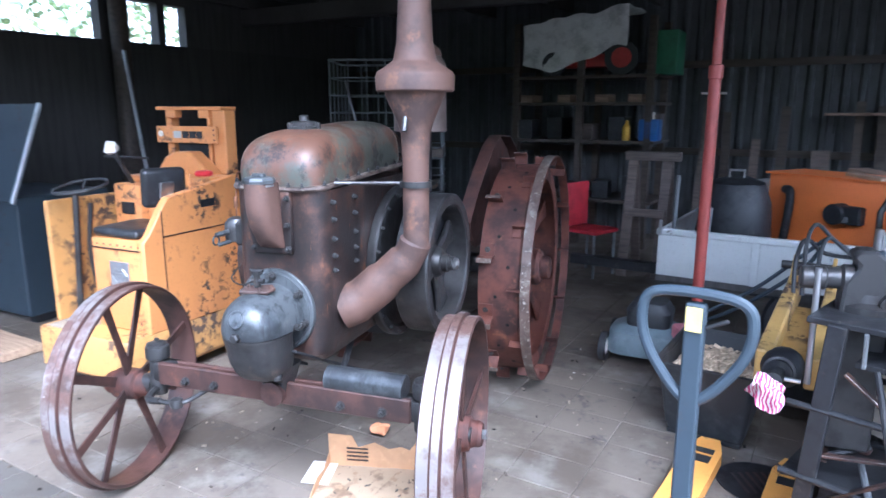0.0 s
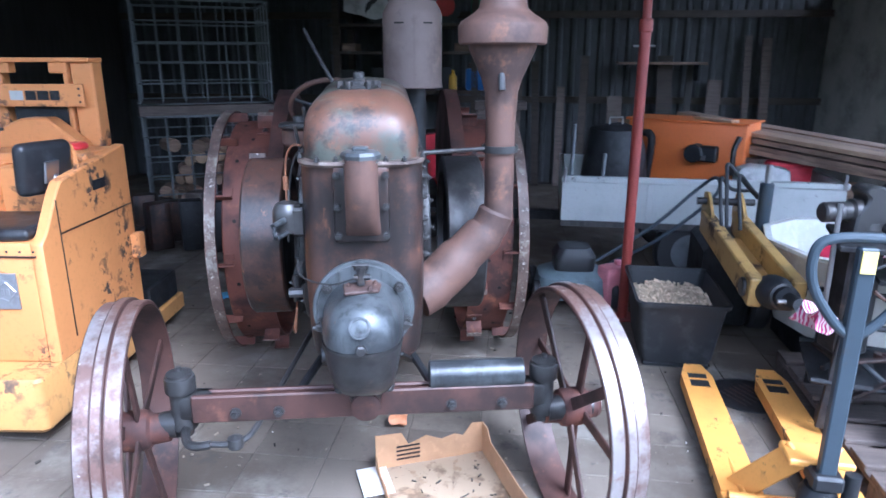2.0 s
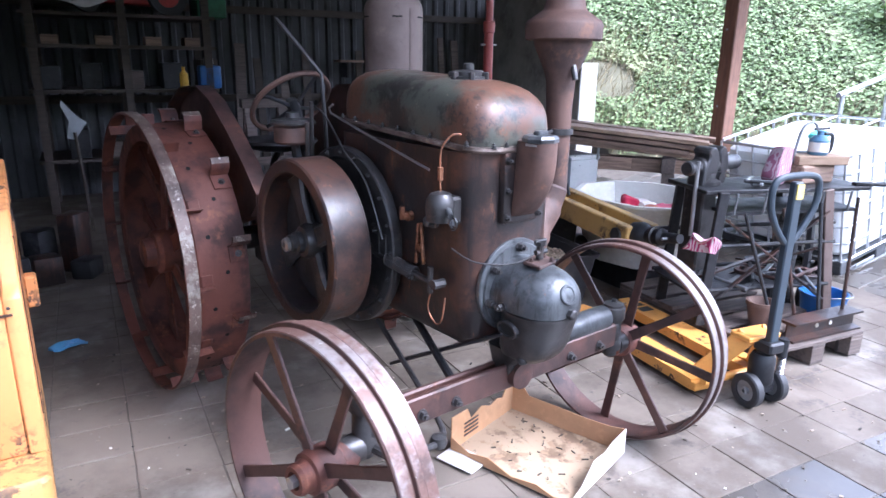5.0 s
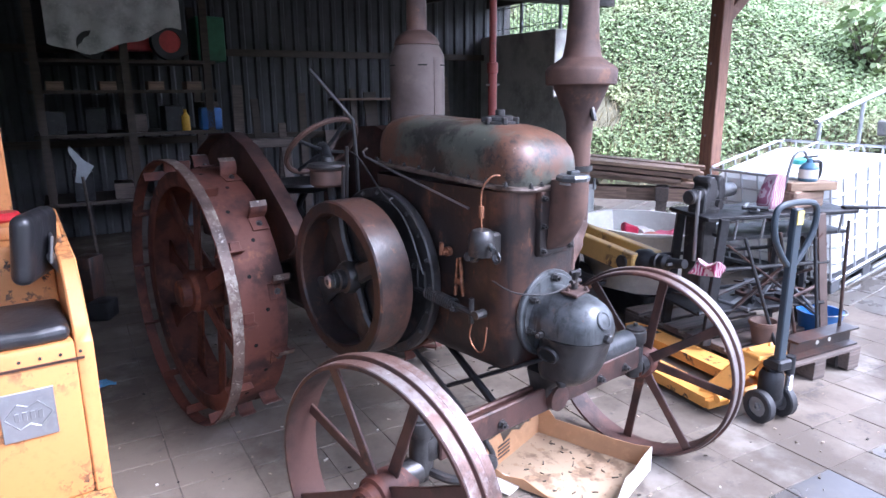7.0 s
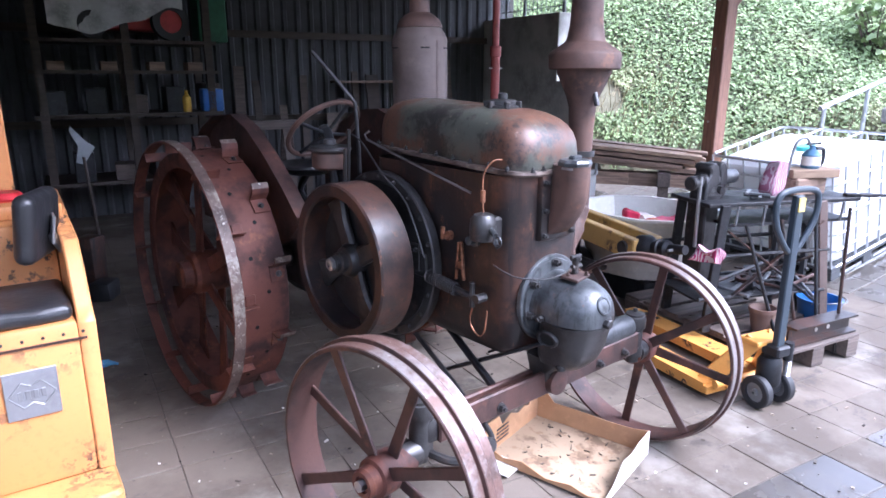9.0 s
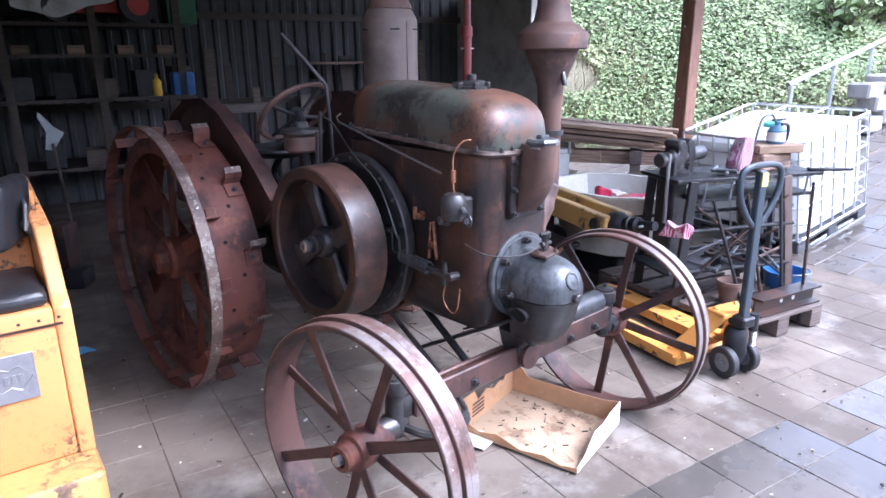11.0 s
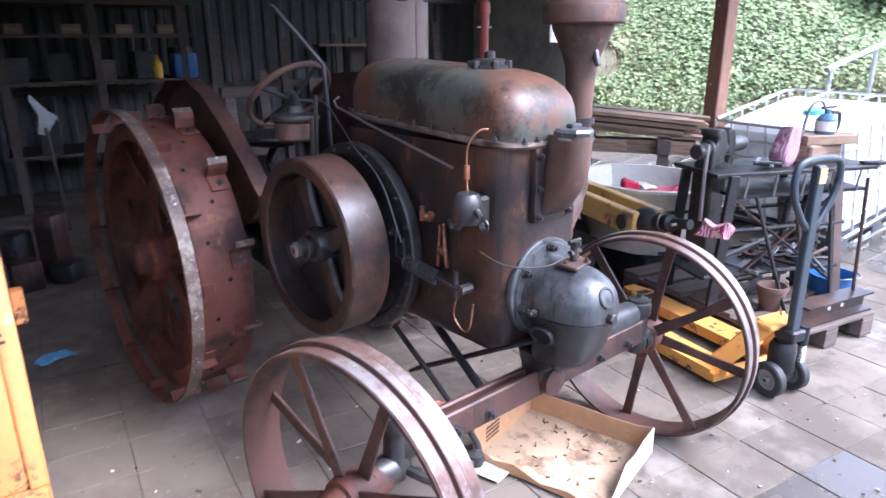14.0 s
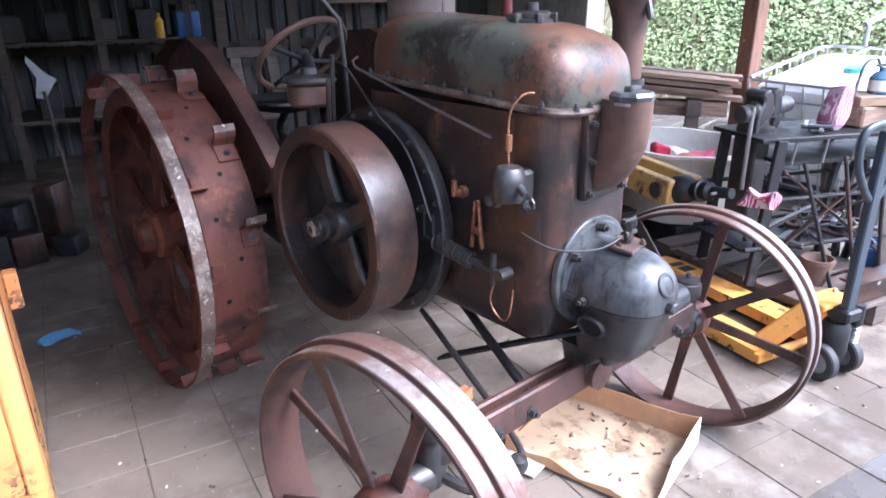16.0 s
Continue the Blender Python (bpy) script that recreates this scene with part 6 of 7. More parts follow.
def build_pallet():
    t = thing("wooden_pallet", at(1.97, -0.10, ground_z(2.3, 0.3), 0, 0, -14), "dark weathered wooden pallet on the wet paving", "pallet")
    for k in range(7):
        part("deck_board", boxat(B(), 0.0, 0.80, k * 0.195, k * 0.195 + 0.145, 0.122, 0.144, 0.003), PALLET_WOOD, t, smooth=False)
    for x in (0.0, 0.345, 0.69):
        part("stringer", boxat(B(), x, x + 0.11, 0.0, 1.315, 0.1, 0.1215, 0.002), PALLET_WOOD, t, smooth=False)
        part("skid", boxat(B(), x, x + 0.11, 0.0, 1.315, 0.0, 0.022, 0.002), PALLET_WOOD, t, smooth=False)
        for y in (0.0, 0.585, 1.17):
            part("block", boxat(B(), x, x + 0.11, y, y + 0.145, 0.0225, 0.0995, 0.002), PALLET_WOOD, t, smooth=False)
    g = ground_z(2.3, 0.3) + 0.145
    t = thing("steel_beam", at(2.18, -0.12, g, 0, 0, -14), "short dark steel I-beam with two white dots, lying on the pallet", "steel beam")
    sec = [(-0.06, 0), (0.06, 0), (0.06, 0.012), (0.006, 0.018), (0.006, 0.10), (0.06, 0.106), (0.06, 0.118), (-0.06, 0.118), (-0.06, 0.106), (-0.006, 0.10), (-0.006, 0.018), (-0.06, 0.012)]
    bm = prism(B(), sec, 0.60, Matrix(((0, 0, 1, 0), (1, 0, 0, 0), (0, 1, 0, 0), (0, 0, 0, 1))))
    bmesh.ops.translate(bm, vec=(0, 0.06, 0), verts=bm.verts)
    b = part("beam", bm, RUST_BODY, t, smooth=False)
    # two flat white discs on the beam's web
    for x in (0.26, 0.38):
        part("white_dot", cyl(B(), 0.014, 0.004, at(x, 0.053, 0.058) @ FRONTWARD, 14), WHITE_PRINT, b)
    t = thing("clay_pot", at(2.33, 0.16, g), "brown clay pot on the pallet", "pot")
    part("pot", lathe(B(), [(0.06, 0), (0.085, 0.13), (0.092, 0.13), (0.092, 0.155), (0.08, 0.155), (0.07, 0.13), (0.05, 0.02)], Matrix(), 20), plain("brown_clay", (0.14, 0.085, 0.065), 0.7), t)


build_pallet()

STAND = at(2.14, 0.60, ground_z(2.4, 0.4) + 0.145, 0, 0, -27)


def build_stand():
    """The welded stand that carries the vise, made of angle iron, over the pallet."""
    t = thing("work_stand", STAND, "black welded angle-iron work stand full of scrap", "stand")
    H = 0.84
    part("table_plate", boxat(B(), -0.05, 1.10, -0.22, 0.22, H - 0.025, H, 0.004), IRON_BLACK, t, smooth=False)
    for x0, x1, y in ((0.06, 0.0, -0.22), (0.06, 0.0, 0.22), (0.78, 0.92, -0.22), (0.78, 0.92, 0.22)):
        bm = box(B(), (0.065, 0.03, math.hypot(H, x1 - x0)), at((x0 + x1) / 2, y * 1.05, H / 2 - 0.01, 0, math.degrees(math.atan2(x0 - x1, H)), 0), 0.004)
        part("leg", bm, IRON_BLACK if x0 < 0.5 else (SHIELD if y < 0 else RUST_BODY), t)
    for z, y in ((0.22, -0.24), (0.22, 0.24), (0.50, -0.235), (0.50, 0.235)):
        part("cross_bar", rod(B(), (-0.08, y, z), (0.88, y, z), 0.014, 8), IRON_BLACK, t)
    for a, b in (((0.0, -0.24, 0.10), (0.8, -0.24, 0.70)), ((0.85, -0.25, 0.12), (0.1, -0.23, 0.66)), ((0.2, 0.2, 0.1), (0.8, -0.2, 0.45)), ((0.0, -0.2, 0.3), (0.9, 0.2, 0.34))):
        part("brace", box(B(), (0.03, 0.012, (Vector(b) - Vector(a)).length), Matrix.Translation((Vector(a) + Vector(b)) / 2) @ (Vector(b) - Vector(a)).to_track_quat("Z", "Y").to_matrix().to_4x4(), 0.002), RUST_BODY, t)
    part("lower_shelf", boxat(B(), -0.08, 0.90, -0.22, 0.22, 0.20, 0.215), IRON_BLACK, t, smooth=False)
    part("upper_grid", boxat(B(), 0.12, 1.05, -0.20, 0.20, 0.68, 0.70), IRON_BLACK, t, smooth=False)
    for k in range(5):
        part("grid_bar", rod(B(), (0.15 + k * 0.2, -0.22, 0.69), (0.15 + k * 0.2, -0.235, 0.82), 0.008, 6), GALV_DARK, t)
    # scrap on the shelves
    for k in range(26):
        x, y, z = rnd.uniform(-0.05, 0.85), rnd.uniform(-0.2, 0.2), rnd.choice((0.225, 0.235, 0.26))
        kind = k % 3
        s = thing("scrap_iron", STAND @ at(x, y, z, rnd.uniform(-14, 14), rnd.uniform(-14, 14), rnd.uniform(0, 180)), "rusty or oily piece of scrap iron on the stand's shelf", "scrap", "scrap on the stand")
        mt = rnd.choice((RUST_BODY, IRON_BLACK, GALV_DARK, RUST_WHEEL))
        if kind == 0:
            bm = boxat(B(), -0.16, 0.16, -0.015, 0.015, 0, 0.012, 0.002)
        elif kind == 1:
            bm = rod(B(), (-0.14, 0, 0.012), (0.14, 0, 0.012), 0.012, 8)
        else:
            bm = lathe(B(), [(0.02, 0), (0.05, 0), (0.05, 0.025), (0.02, 0.025)], Matrix(), 14, closed=True)
        part("piece", bm, mt, s)
    for k in range(4):
        s = thing("scrap_bar", STAND @ at(0.45 + 0.12 * k, -0.30 - 0.02 * k, -0.145, 0, 0, 0), "long iron bar leaning against the stand", "bar", "bars against the stand")
        part("bar", rod(B(), (0, -0.12, 0.0), (-0.25 + 0.12 * k, 0.04, 0.85 + 0.03 * k), 0.011, 8), RUST_BODY if k % 2 else IRON_BLACK, s)
    # things on the table
    v = thing("bench_vise", STAND @ at(0.08, 0.018, H, 0, 0, 25), "heavy old dark grey bench vise bolted to the stand", "vise")
    part("base", lathe(B(), [(0.10, 0), (0.10, 0.025), (0.07, 0.04), (0.065, 0.07)], Matrix(), 20), IRON_DARK, v)
    part("fixed_jaw", prism(B(), [(-0.10, -0.05), (0.03, -0.05), (0.05, 0.06), (0.055, 0.17), (0.035, 0.22), (0.0, 0.245), (-0.055, 0.24), (-0.075, 0.215), (-0.05, 0.19), (-0.055, 0.165), (-0.09, 0.12)], 0.12, at(0, 0.06, -0.01, 90, 0, 0), 0.01), IRON_DARK, v)
    part("moving_jaw", prism(B(), [(0.075, 0.02), (0.15, 0.06), (0.17, 0.12), (0.155, 0.19), (0.13, 0.235), (0.09, 0.245), (0.058, 0.22), (0.07, 0.15)], 0.11, at(0, 0.055, -0.01, 90, 0, 0), 0.01), IRON_DARK, v)
    part("slide", lathe(B(), [(0.030, -0.20), (0.042, -0.19), (0.042, -0.10), (0.055, -0.09), (0.055, 0.18), (0.048, 0.19), (0.048, 0.33), (0.04, 0.34)], at(0, 0, 0.115) @ ALONG_X, 20), IRON_DARK, v)
    part("screw_nut", cyl(B(), 0.038, 0.05, at(0.06, -0.085, 0.045) @ ALONG_Y, 6), IRON_DARK, v)
    part("handle", rod(B(), (-0.18, -0.06, 0.16), (-0.175, -0.06, -0.30), 0.012, 10), STEEL, v)
    part("handle_hub", cyl(B(), 0.045, 0.09, at(-0.235, -0.02, 0.115) @ ALONG_X, 16, bevel=0.008), IRON_DARK, v)
    part("vise_leg", boxat(B(), -0.10, 0.06, -0.07, 0.07, -0.55, -0.001, 0.01), IRON_DARK, v)
    b = thing("wood_block", STAND @ at(0.80, -0.02, H, 0, 0, 12), "split firewood block on the stand", "wood block")
    part("block", boxat(B(), -0.15, 0.15, -0.07, 0.07, 0, 0.12, 0.012), PLANK, b, smooth=False)
    b = thing("wooden_board", STAND @ at(0.82, -0.02, H + 0.121, 0, 0, -6), "small sawn board on the wood block", "board")
    part("board", boxat(B(), -0.16, 0.18, -0.09, 0.09, 0, 0.055, 0.004), PLANK_PALE, b, smooth=False)
    b = thing("blow_lamp", STAND @ at(0.84, -0.02, H + 0.177), "small blue and clear bottle sprayer with a curved hose", "sprayer")
    part("bottle", lathe(B(), [(0.055, 0), (0.06, 0.01), (0.06, 0.09), (0.035, 0.12), (0.02, 0.125), (0.02, 0.15), (0.01, 0.152)], Matrix(), 18), plain("blue_grey_plastic", (0.10, 0.20, 0.30), 0.35), b)
    part("bottle_label", lathe(B(), [(0.0605, 0.02), (0.0612, 0.02), (0.0612, 0.08), (0.0605, 0.08)], Matrix(), 18, closed=True), WHITE_PRINT, b)
    part("nozzle", rod(B(), (-0.05, 0, 0.16), (0.06, 0, 0.165), 0.008), IRON_BLACK, b)
    part("grip", tube(B(), smooth_line([(0.03, 0, 0.13), (0.09, 0, 0.12), (0.09, 0, 0.03), (0.06, 0, 0.02)]), 0.012, 8), BLACK_PLASTIC, b)
    part("hose", tube(B(), smooth_line([(-0.02, 0, 0.15), (-0.06, 0, 0.20), (-0.14, -0.01, 0.17), (-0.18, -0.02, 0.05), (-0.19, -0.02, -0.05)]), 0.009, 8), GALV_DARK, b)
    # a pink checked cloth, bundled up on the table
    b = thing("cloth_bundle", STAND @ at(0.56, -0.04, H + 0.12, 0, 14, 0), "pink checked cloth bundle standing on the stand", "cloth")
    part("cloth", crumple((0.11, 0.11, 0.24), 0.03, 10, 4, 4.0), striped_cloth("pink_checked_cloth", (0.55, 0.40, 0.44), (0.36, 0.13, 0.20)), b)
    b = thing("tin_snips", STAND @ at(1.02, -0.16, H, 0, 0, -20), "long black tool with pointed end lying on the stand", "tool")
    part("blade", prism(B(), [(0, -0.03), (0.14, -0.035), (0.30, 0.0), (0.14, 0.035), (0, 0.03)], 0.02, Matrix(), 0.004), IRON_BLACK, b)
    b = thing("tool_tray", STAND @ at(0.36, -0.08, H), "small heap of hand tools on the stand", "tools")
    for k in range(6):
        part("hand_tool", box(B(), (0.16, 0.02, 0.014), at(rnd.uniform(-0.08, 0.08), rnd.uniform(-0.1, 0.1), 0.012 + 0.014 * (k // 2), 0, 0, rnd.uniform(0, 180)), 0.003), rnd.choice((STEEL, IRON_DARK, GALV_DARK)), b)
    for k in range(2):
        b = thing("rubber_track", at(2.93 + 0.13 * k, 0.28 - 0.06 * k, ground_z(2.9, 0.2), 0, 0, -30), "toothed black rubber track leaning upright", "rubber track", "rubber tracks")
        ring = smooth_line([(0, 0, 0.0), (0.10, 0, 0.08), (0.13, 0, 0.40), (0.10, 0, 0.72), (0, 0, 0.80), (-0.10, 0, 0.72), (-0.12, 0, 0.40), (-0.10, 0, 0.08), (0, 0, 0.0)], 5)
        part("belt", tube(B(), [v + Vector((0, 0, 0.03)) for v in ring[:-1]], 0.026, 6, closed=True), RUBBER, b)
        for v in ring[::2]:
            part("cog", box(B(), (0.03, 0.07, 0.02), at(v.x * 1.12, 0, v.z + 0.03), 0.003), RUBBER, b)
    b = thing("bucket", at(2.98, 0.05, ground_z(2.9, 0.1)), "blue plastic bucket with a folded tool beside the stand", "bucket")
    part("bucket_shell", lathe(B(), [(0.11, 0), (0.145, 0.25), (0.152, 0.25), (0.152, 0.265), (0.138, 0.265), (0.105, 0.012), (0.0, 0.012), (0.0, 0.0)], Matrix(), 24), plain("blue_bucket_plastic", (0.03, 0.12, 0.32), 0.4), b)
    part("bucket_handle", tube(B(), smooth_line([(-0.15, 0, 0.25), (-0.1, -0.12, 0.27), (0, -0.17, 0.27), (0.1, -0.12, 0.27), (0.15, 0, 0.25)]), 0.005, 6), GALV_DARK, b)


build_stand()


def build_mower():
    t = thing("lawn_mower", at(1.42, 2.36, 0.0, 0, 0, -8), "grey-blue push mower with white wheel hubs and a folded handle", "lawn mower")
    part("deck", loft(B(), [(0.26, -0.20, 0.22, 0.12, 0.07), (0.27, -0.21, 0.23, 0.13, 0.10), (0.25, -0.19, 0.21, 0.12, 0.22), (0.17, -0.13, 0.15, 0.1, 0.26)]), plain("grey_blue_mower_paint", (0.16, 0.20, 0.22), 0.45), t)
    part("engine", loft(B(), [(0.14, -0.12, 0.14, 0.06, 0.26), (0.15, -0.13, 0.15, 0.07, 0.36), (0.11, -0.1, 0.12, 0.06, 0.42)]), BLACK_PLASTIC, t)
    for x, y in ((-0.27, -0.15), (0.27, -0.15), (-0.27, 0.2), (0.27, 0.2)):
        w = part("wheel", lathe(B(), [(0.06, -0.022), (0.092, -0.025), (0.10, -0.015), (0.10, 0.015), (0.092, 0.025), (0.06, 0.022)], at(x, y, 0.10) @ ALONG_X, 22, closed=True), RUBBER, t)
        part("wheel_hub", lathe(B(), [(0.062, -0.015), (0.02, -0.024), (0.0, -0.024), (0.0, 0.024), (0.02, 0.024), (0.062, 0.015)], at(x, y, 0.10) @ ALONG_X, 18), WHITE_PRINT, w)
    part("push_handle", tube(B(), smooth_line([(0.2, 0.1, 0.22), (0.55, 0.0, 0.45), (0.85, -0.06, 0.72), (0.95, -0.06, 0.86), (0.98, 0.12, 0.9), (0.9, 0.22, 0.8), (0.6, 0.25, 0.5), (0.2, 0.22, 0.24)], 5), 0.013, 8), BLUE_GREY, t)
    b = thing("pink_canister", at(1.66, 2.20, 0.0, 0, 0, 20), "faded pink plastic canister beside the pole", "canister")
    part("canister", boxat(B(), -0.09, 0.09, -0.07, 0.07, 0, 0.32, 0.03, 2), plain("faded_pink_plastic", (0.55, 0.20, 0.23), 0.5), b)
    part("canister_cap", cyl(B(), 0.025, 0.03, at(0.04, 0, 0.32), 12), plain("faded_pink_plastic", (0.55, 0.20, 0.23), 0.5), b)


build_mower()


# ---- dark depth of the shed ----
def build_cages():
    for z, lab in ((1.25, "empty dark steel mesh cage stacked on another"), (0.12, "dark steel mesh cage filled with firewood and junk")):
        t = thing("mesh_cage", at(-2.35, 4.90, z, 0, 0, 17), lab, "cage", "stacked cages")
        cage_parts(t, 1.3, 1.0, 0.0, 1.0, GALV_DARK, 6, 4, 5, 0.009)
        part("cage_floor", boxat(B(), -0.02, 1.32, -0.02, 1.02, -0.12, -0.02, 0.005), PALLET_WOOD, t, smooth=False)
    for k in range(30):
        x, y, z = rnd.uniform(0.12, 1.18), rnd.uniform(0.1, 0.75), 0.11 + 0.13 * (k % 6)
        t = thing("log", at(-2.35, 4.90, 0.02 + z, 0, 0, 17) @ at(x, y, 0.0, 88, rnd.uniform(-8, 8), rnd.uniform(-20, 20)), "short firewood log in the cage", "log", "firewood logs")
        part("log_body", cyl(B(), rnd.uniform(0.05, 0.075), 0.3, at(0, 0, -0.15), 10, bevel=0.006), PLANK if k % 2 else PLANK_PALE, t)
    for k in range(14):
        t = thing("junk_box", at(-2.2 + 0.25 * (k % 7) + rnd.uniform(-0.05, 0.05), 3.95 + 0.32 * (k // 7) + rnd.uniform(-0.05, 0.05), 0.0, 0, 0, rnd.uniform(0, 90)), "dusty dark junk standing on the shed floor", "junk", "junk on the floor")
        h = rnd.uniform(0.15, 0.5)
        part("body", roughen(boxat(B(), -0.1, 0.1, -0.08, 0.08, 0, h, 0.02, 2), 0.01, 5, k), rnd.choice((IRON_BLACK, PALLET_WOOD, IRON_BLACK, RUST_BODY)), t)


build_cages()


def shed_pose(u, v, z, turn=0):
    p = uv(u, v, z)
    return at(p.x, p.y, p.z, 0, 0, math.degrees(SHED) + turn)


def build_rack():
    t = thing("storage_rack", shed_pose(-1.75, 6.25, 0.0), "dark timber storage rack against the back wall", "rack")
    for x in (0.0, 0.85, 1.7):
        for y in (0.0, 0.75):
            part("rack_post", boxat(B(), x, x + 0.08, y, y + 0.08, 0, 2.75), TIMBER, t, smooth=False)
    for z in (0.55, 1.28, 1.74, 2.06):
        part("rack_board", boxat(B(), -0.05, 1.83, -0.02, 0.85, z, z + 0.035), TIMBER, t, smooth=False)
    for x in (0.12, 0.62, 1.1, 1.5):
        b = thing("pallet_block", shed_pose(-1.75 + x, 6.25, 1.776), "orange-brown wooden block under a pallet on the rack", "block", "blocks on the rack")
        part("block", boxat(B(), 0, 0.16, -0.02, 0.3, 0, 0.09), PLANK, b, smooth=False)
    cart = thing("toy_tractor", shed_pose(-0.75, 6.35, 2.096, 10), "red pedal vehicle with black wheels stored on the rack", "pedal vehicle")
    part("body", boxat(B(), -0.55, 0.30, 0.0, 0.3, 0.10, 0.26, 0.03, 2), plain("red_toy_paint", (0.45, 0.035, 0.03), 0.5), cart)
    for x, r in ((-0.45, 0.14), (0.36, 0.20)):
        w = part("wheel", lathe(B(), [(r * 0.6, -0.045), (r, -0.05), (r, 0.05), (r * 0.6, 0.045)], at(x, -0.08, r) @ ALONG_Y, 24, closed=True), RUBBER, cart)
        part("wheel_disc", lathe(B(), [(r * 0.62, -0.03), (0.02, -0.02), (0.02, 0.02), (r * 0.62, 0.03)], at(x, -0.08, r) @ ALONG_Y, 20), plain("red_toy_paint", (0.45, 0.035, 0.03), 0.5), w)
    b = thing("tarpaulin", shed_pose(-0.95, 6.55, 2.36), "dusty white tarpaulin thrown over the stored vehicle", "tarpaulin")
    bm = B()
    n = 24
    gr = []
    for j in range(n + 1):
        f = j / n
        row = []
        for i in range(n + 1):
            e = i / n
            y = -0.42 if f < 0.5 else -0.42 + 0.8 * (f - 0.5) * 2
            z = (-0.12 - 0.10 * math.sin(e * 5) + 0.46 * f * 2) if f < 0.5 else 0.34 + 0.1 * e
            w = Vector((0.02 * noise.noise(Vector((e * 4, f * 3, 1))), 0.05 * noise.noise(Vector((e * 7, f * 2, 3))), 0.05 * noise.noise(Vector((e * 5, f * 4, 6)))))
            row.append(bm.verts.new(Vector((-0.62 + 1.3 * e, y, z + 0.08 * e)) + w))
        gr.append(row)
    for j in range(n):
        for i in range(n):
            bm.faces.new((gr[j][i], gr[j][i + 1], gr[j + 1][i + 1], gr[j + 1][i]))
    r = bmesh.ops.extrude_face_region(bm, geom=bm.faces[:])
    bmesh.ops.translate(bm, vec=(0, 0, -0.006), verts=[v for v in r["geom"] if isinstance(v, bmesh.types.BMVert)])
    part("sheet", bm, plain("dusty_white_sheet", (0.58, 0.57, 0.55), 0.8), b)
    b = thing("green_crate", shed_pose(0.05, 6.5, 2.096), "dark green plastic crate on the rack", "crate")
    part("crate", boxat(B(), -0.12, 0.2, -0.1, 0.35, 0, 0.5, 0.01), plain("green_plastic", (0.03, 0.14, 0.07), 0.5), b)
    b = thing("blue_canister", shed_pose(0.0, 6.35, 1.316), "small blue canister with a white cap on the rack", "canister")
    part("canister", boxat(B(), -0.12, 0.12, -0.1, 0.12, 0, 0.26, 0.03, 2), plain("blue_canister_plastic", (0.03, 0.12, 0.36), 0.4), b)
    part("cap", cyl(B(), 0.05, 0.08, at(0, 0, 0.26), 12), WHITE_PRINT, b)
    b = thing("yellow_bottle", shed_pose(-0.28, 6.35, 1.316), "small yellow bottle on the rack", "bottle")
    part("bottle", lathe(B(), [(0.05, 0), (0.05, 0.16), (0.02, 0.2), (0.02, 0.24), (0.0, 0.24)], Matrix(), 14), plain("yellow_bottle_plastic", (0.7, 0.4, 0.04), 0.4), b)
    for k in range(9):
        b = thing("stored_box", shed_pose(-1.6 + 0.2 * k, 6.4 + rnd.uniform(-0.05, 0.1), (1.316, 0.586)[k % 2], rnd.uniform(-10, 10)), "dark dusty box stored on the rack", "box", "boxes on the rack")
        part("box_body", boxat(B(), -0.1, 0.1, -0.1, 0.25, 0, rnd.uniform(0.15, 0.36), 0.006), rnd.choice((IRON_BLACK, PALLET_WOOD, FOOT)), b, smooth=False)
    # trestle, red chair, boards and tools along the back
    b = thing("saw_trestle", at(1.22, 4.95, 0.0, 0, 0, -10), "raw wooden trestle standing on the floor", "trestle")
    part("beam", boxat(B(), -0.18, 0.36, -0.06, 0.06, 1.18, 1.27, 0.004), PALLET_WOOD, b, smooth=False)
    for x in (-0.1, 0.24):
        for s in (-1, 1):
            part("leg", box(B(), (0.10, 0.03, 1.22), at(x, s * 0.16, 0.60, s * 14, 0, 0), 0.003), PALLET_WOOD, b, smooth=False)
    part("stretcher", boxat(B(), -0.12, 0.26, -0.2, -0.17, 0.62, 0.70), PALLET_WOOD, b, smooth=False)
    red = plain("red_chair_shell", (0.42, 0.02, 0.035), 0.5)
    b = thing("red_chair", at(0.74, 4.7, 0.0, 0, 0, 60), "red plastic chair in the dark of the shed", "chair")
    part("seat", boxat(B(), -0.2, 0.2, -0.2, 0.2, 0.45, 0.49, 0.015, 2), red, b)
    part("backrest", boxat(B(), -0.2, 0.2, 0.19, 0.23, 0.49, 0.95, 0.015, 2), red, b)
    for x in (-0.17, 0.17):
        for y in (-0.17, 0.17):
            part("leg", rod(B(), (x, y, 0), (x, y, 0.45), 0.014), GALV_DARK, b)
    for k in range(11):
        u = 0.45 + k * 0.33 + rnd.uniform(-0.08, 0.08)
        h = rnd.uniform(1.2, 2.1)
        b = thing("leaning_board", shed_pose(u, 7.02, 0.0), "dark board leaning against the back wall", "board", "boards along the wall")
        part("board", box(B(), (rnd.uniform(0.08, 0.2), 0.03, h), at(0, 0.12, h / 2, -5, rnd.uniform(-3, 3), 0)), rnd.choice((PALLET_WOOD, TIMBER, DARK_BOARD)), b, smooth=False)
    b = thing("wall_shelf", shed_pose(2.3, 6.95, 1.62), "narrow brown shelf board on the back wall", "shelf")
    part("board", boxat(B(), -0.5, 0.6, 0, 0.28, 0, 0.03), PLANK, b, smooth=False)
    for x in (-0.4, 0.5):
        part("bracket", boxat(B(), x, x + 0.02, 0.02, 0.28, -0.2, 0), IRON_BLACK, b, smooth=False)
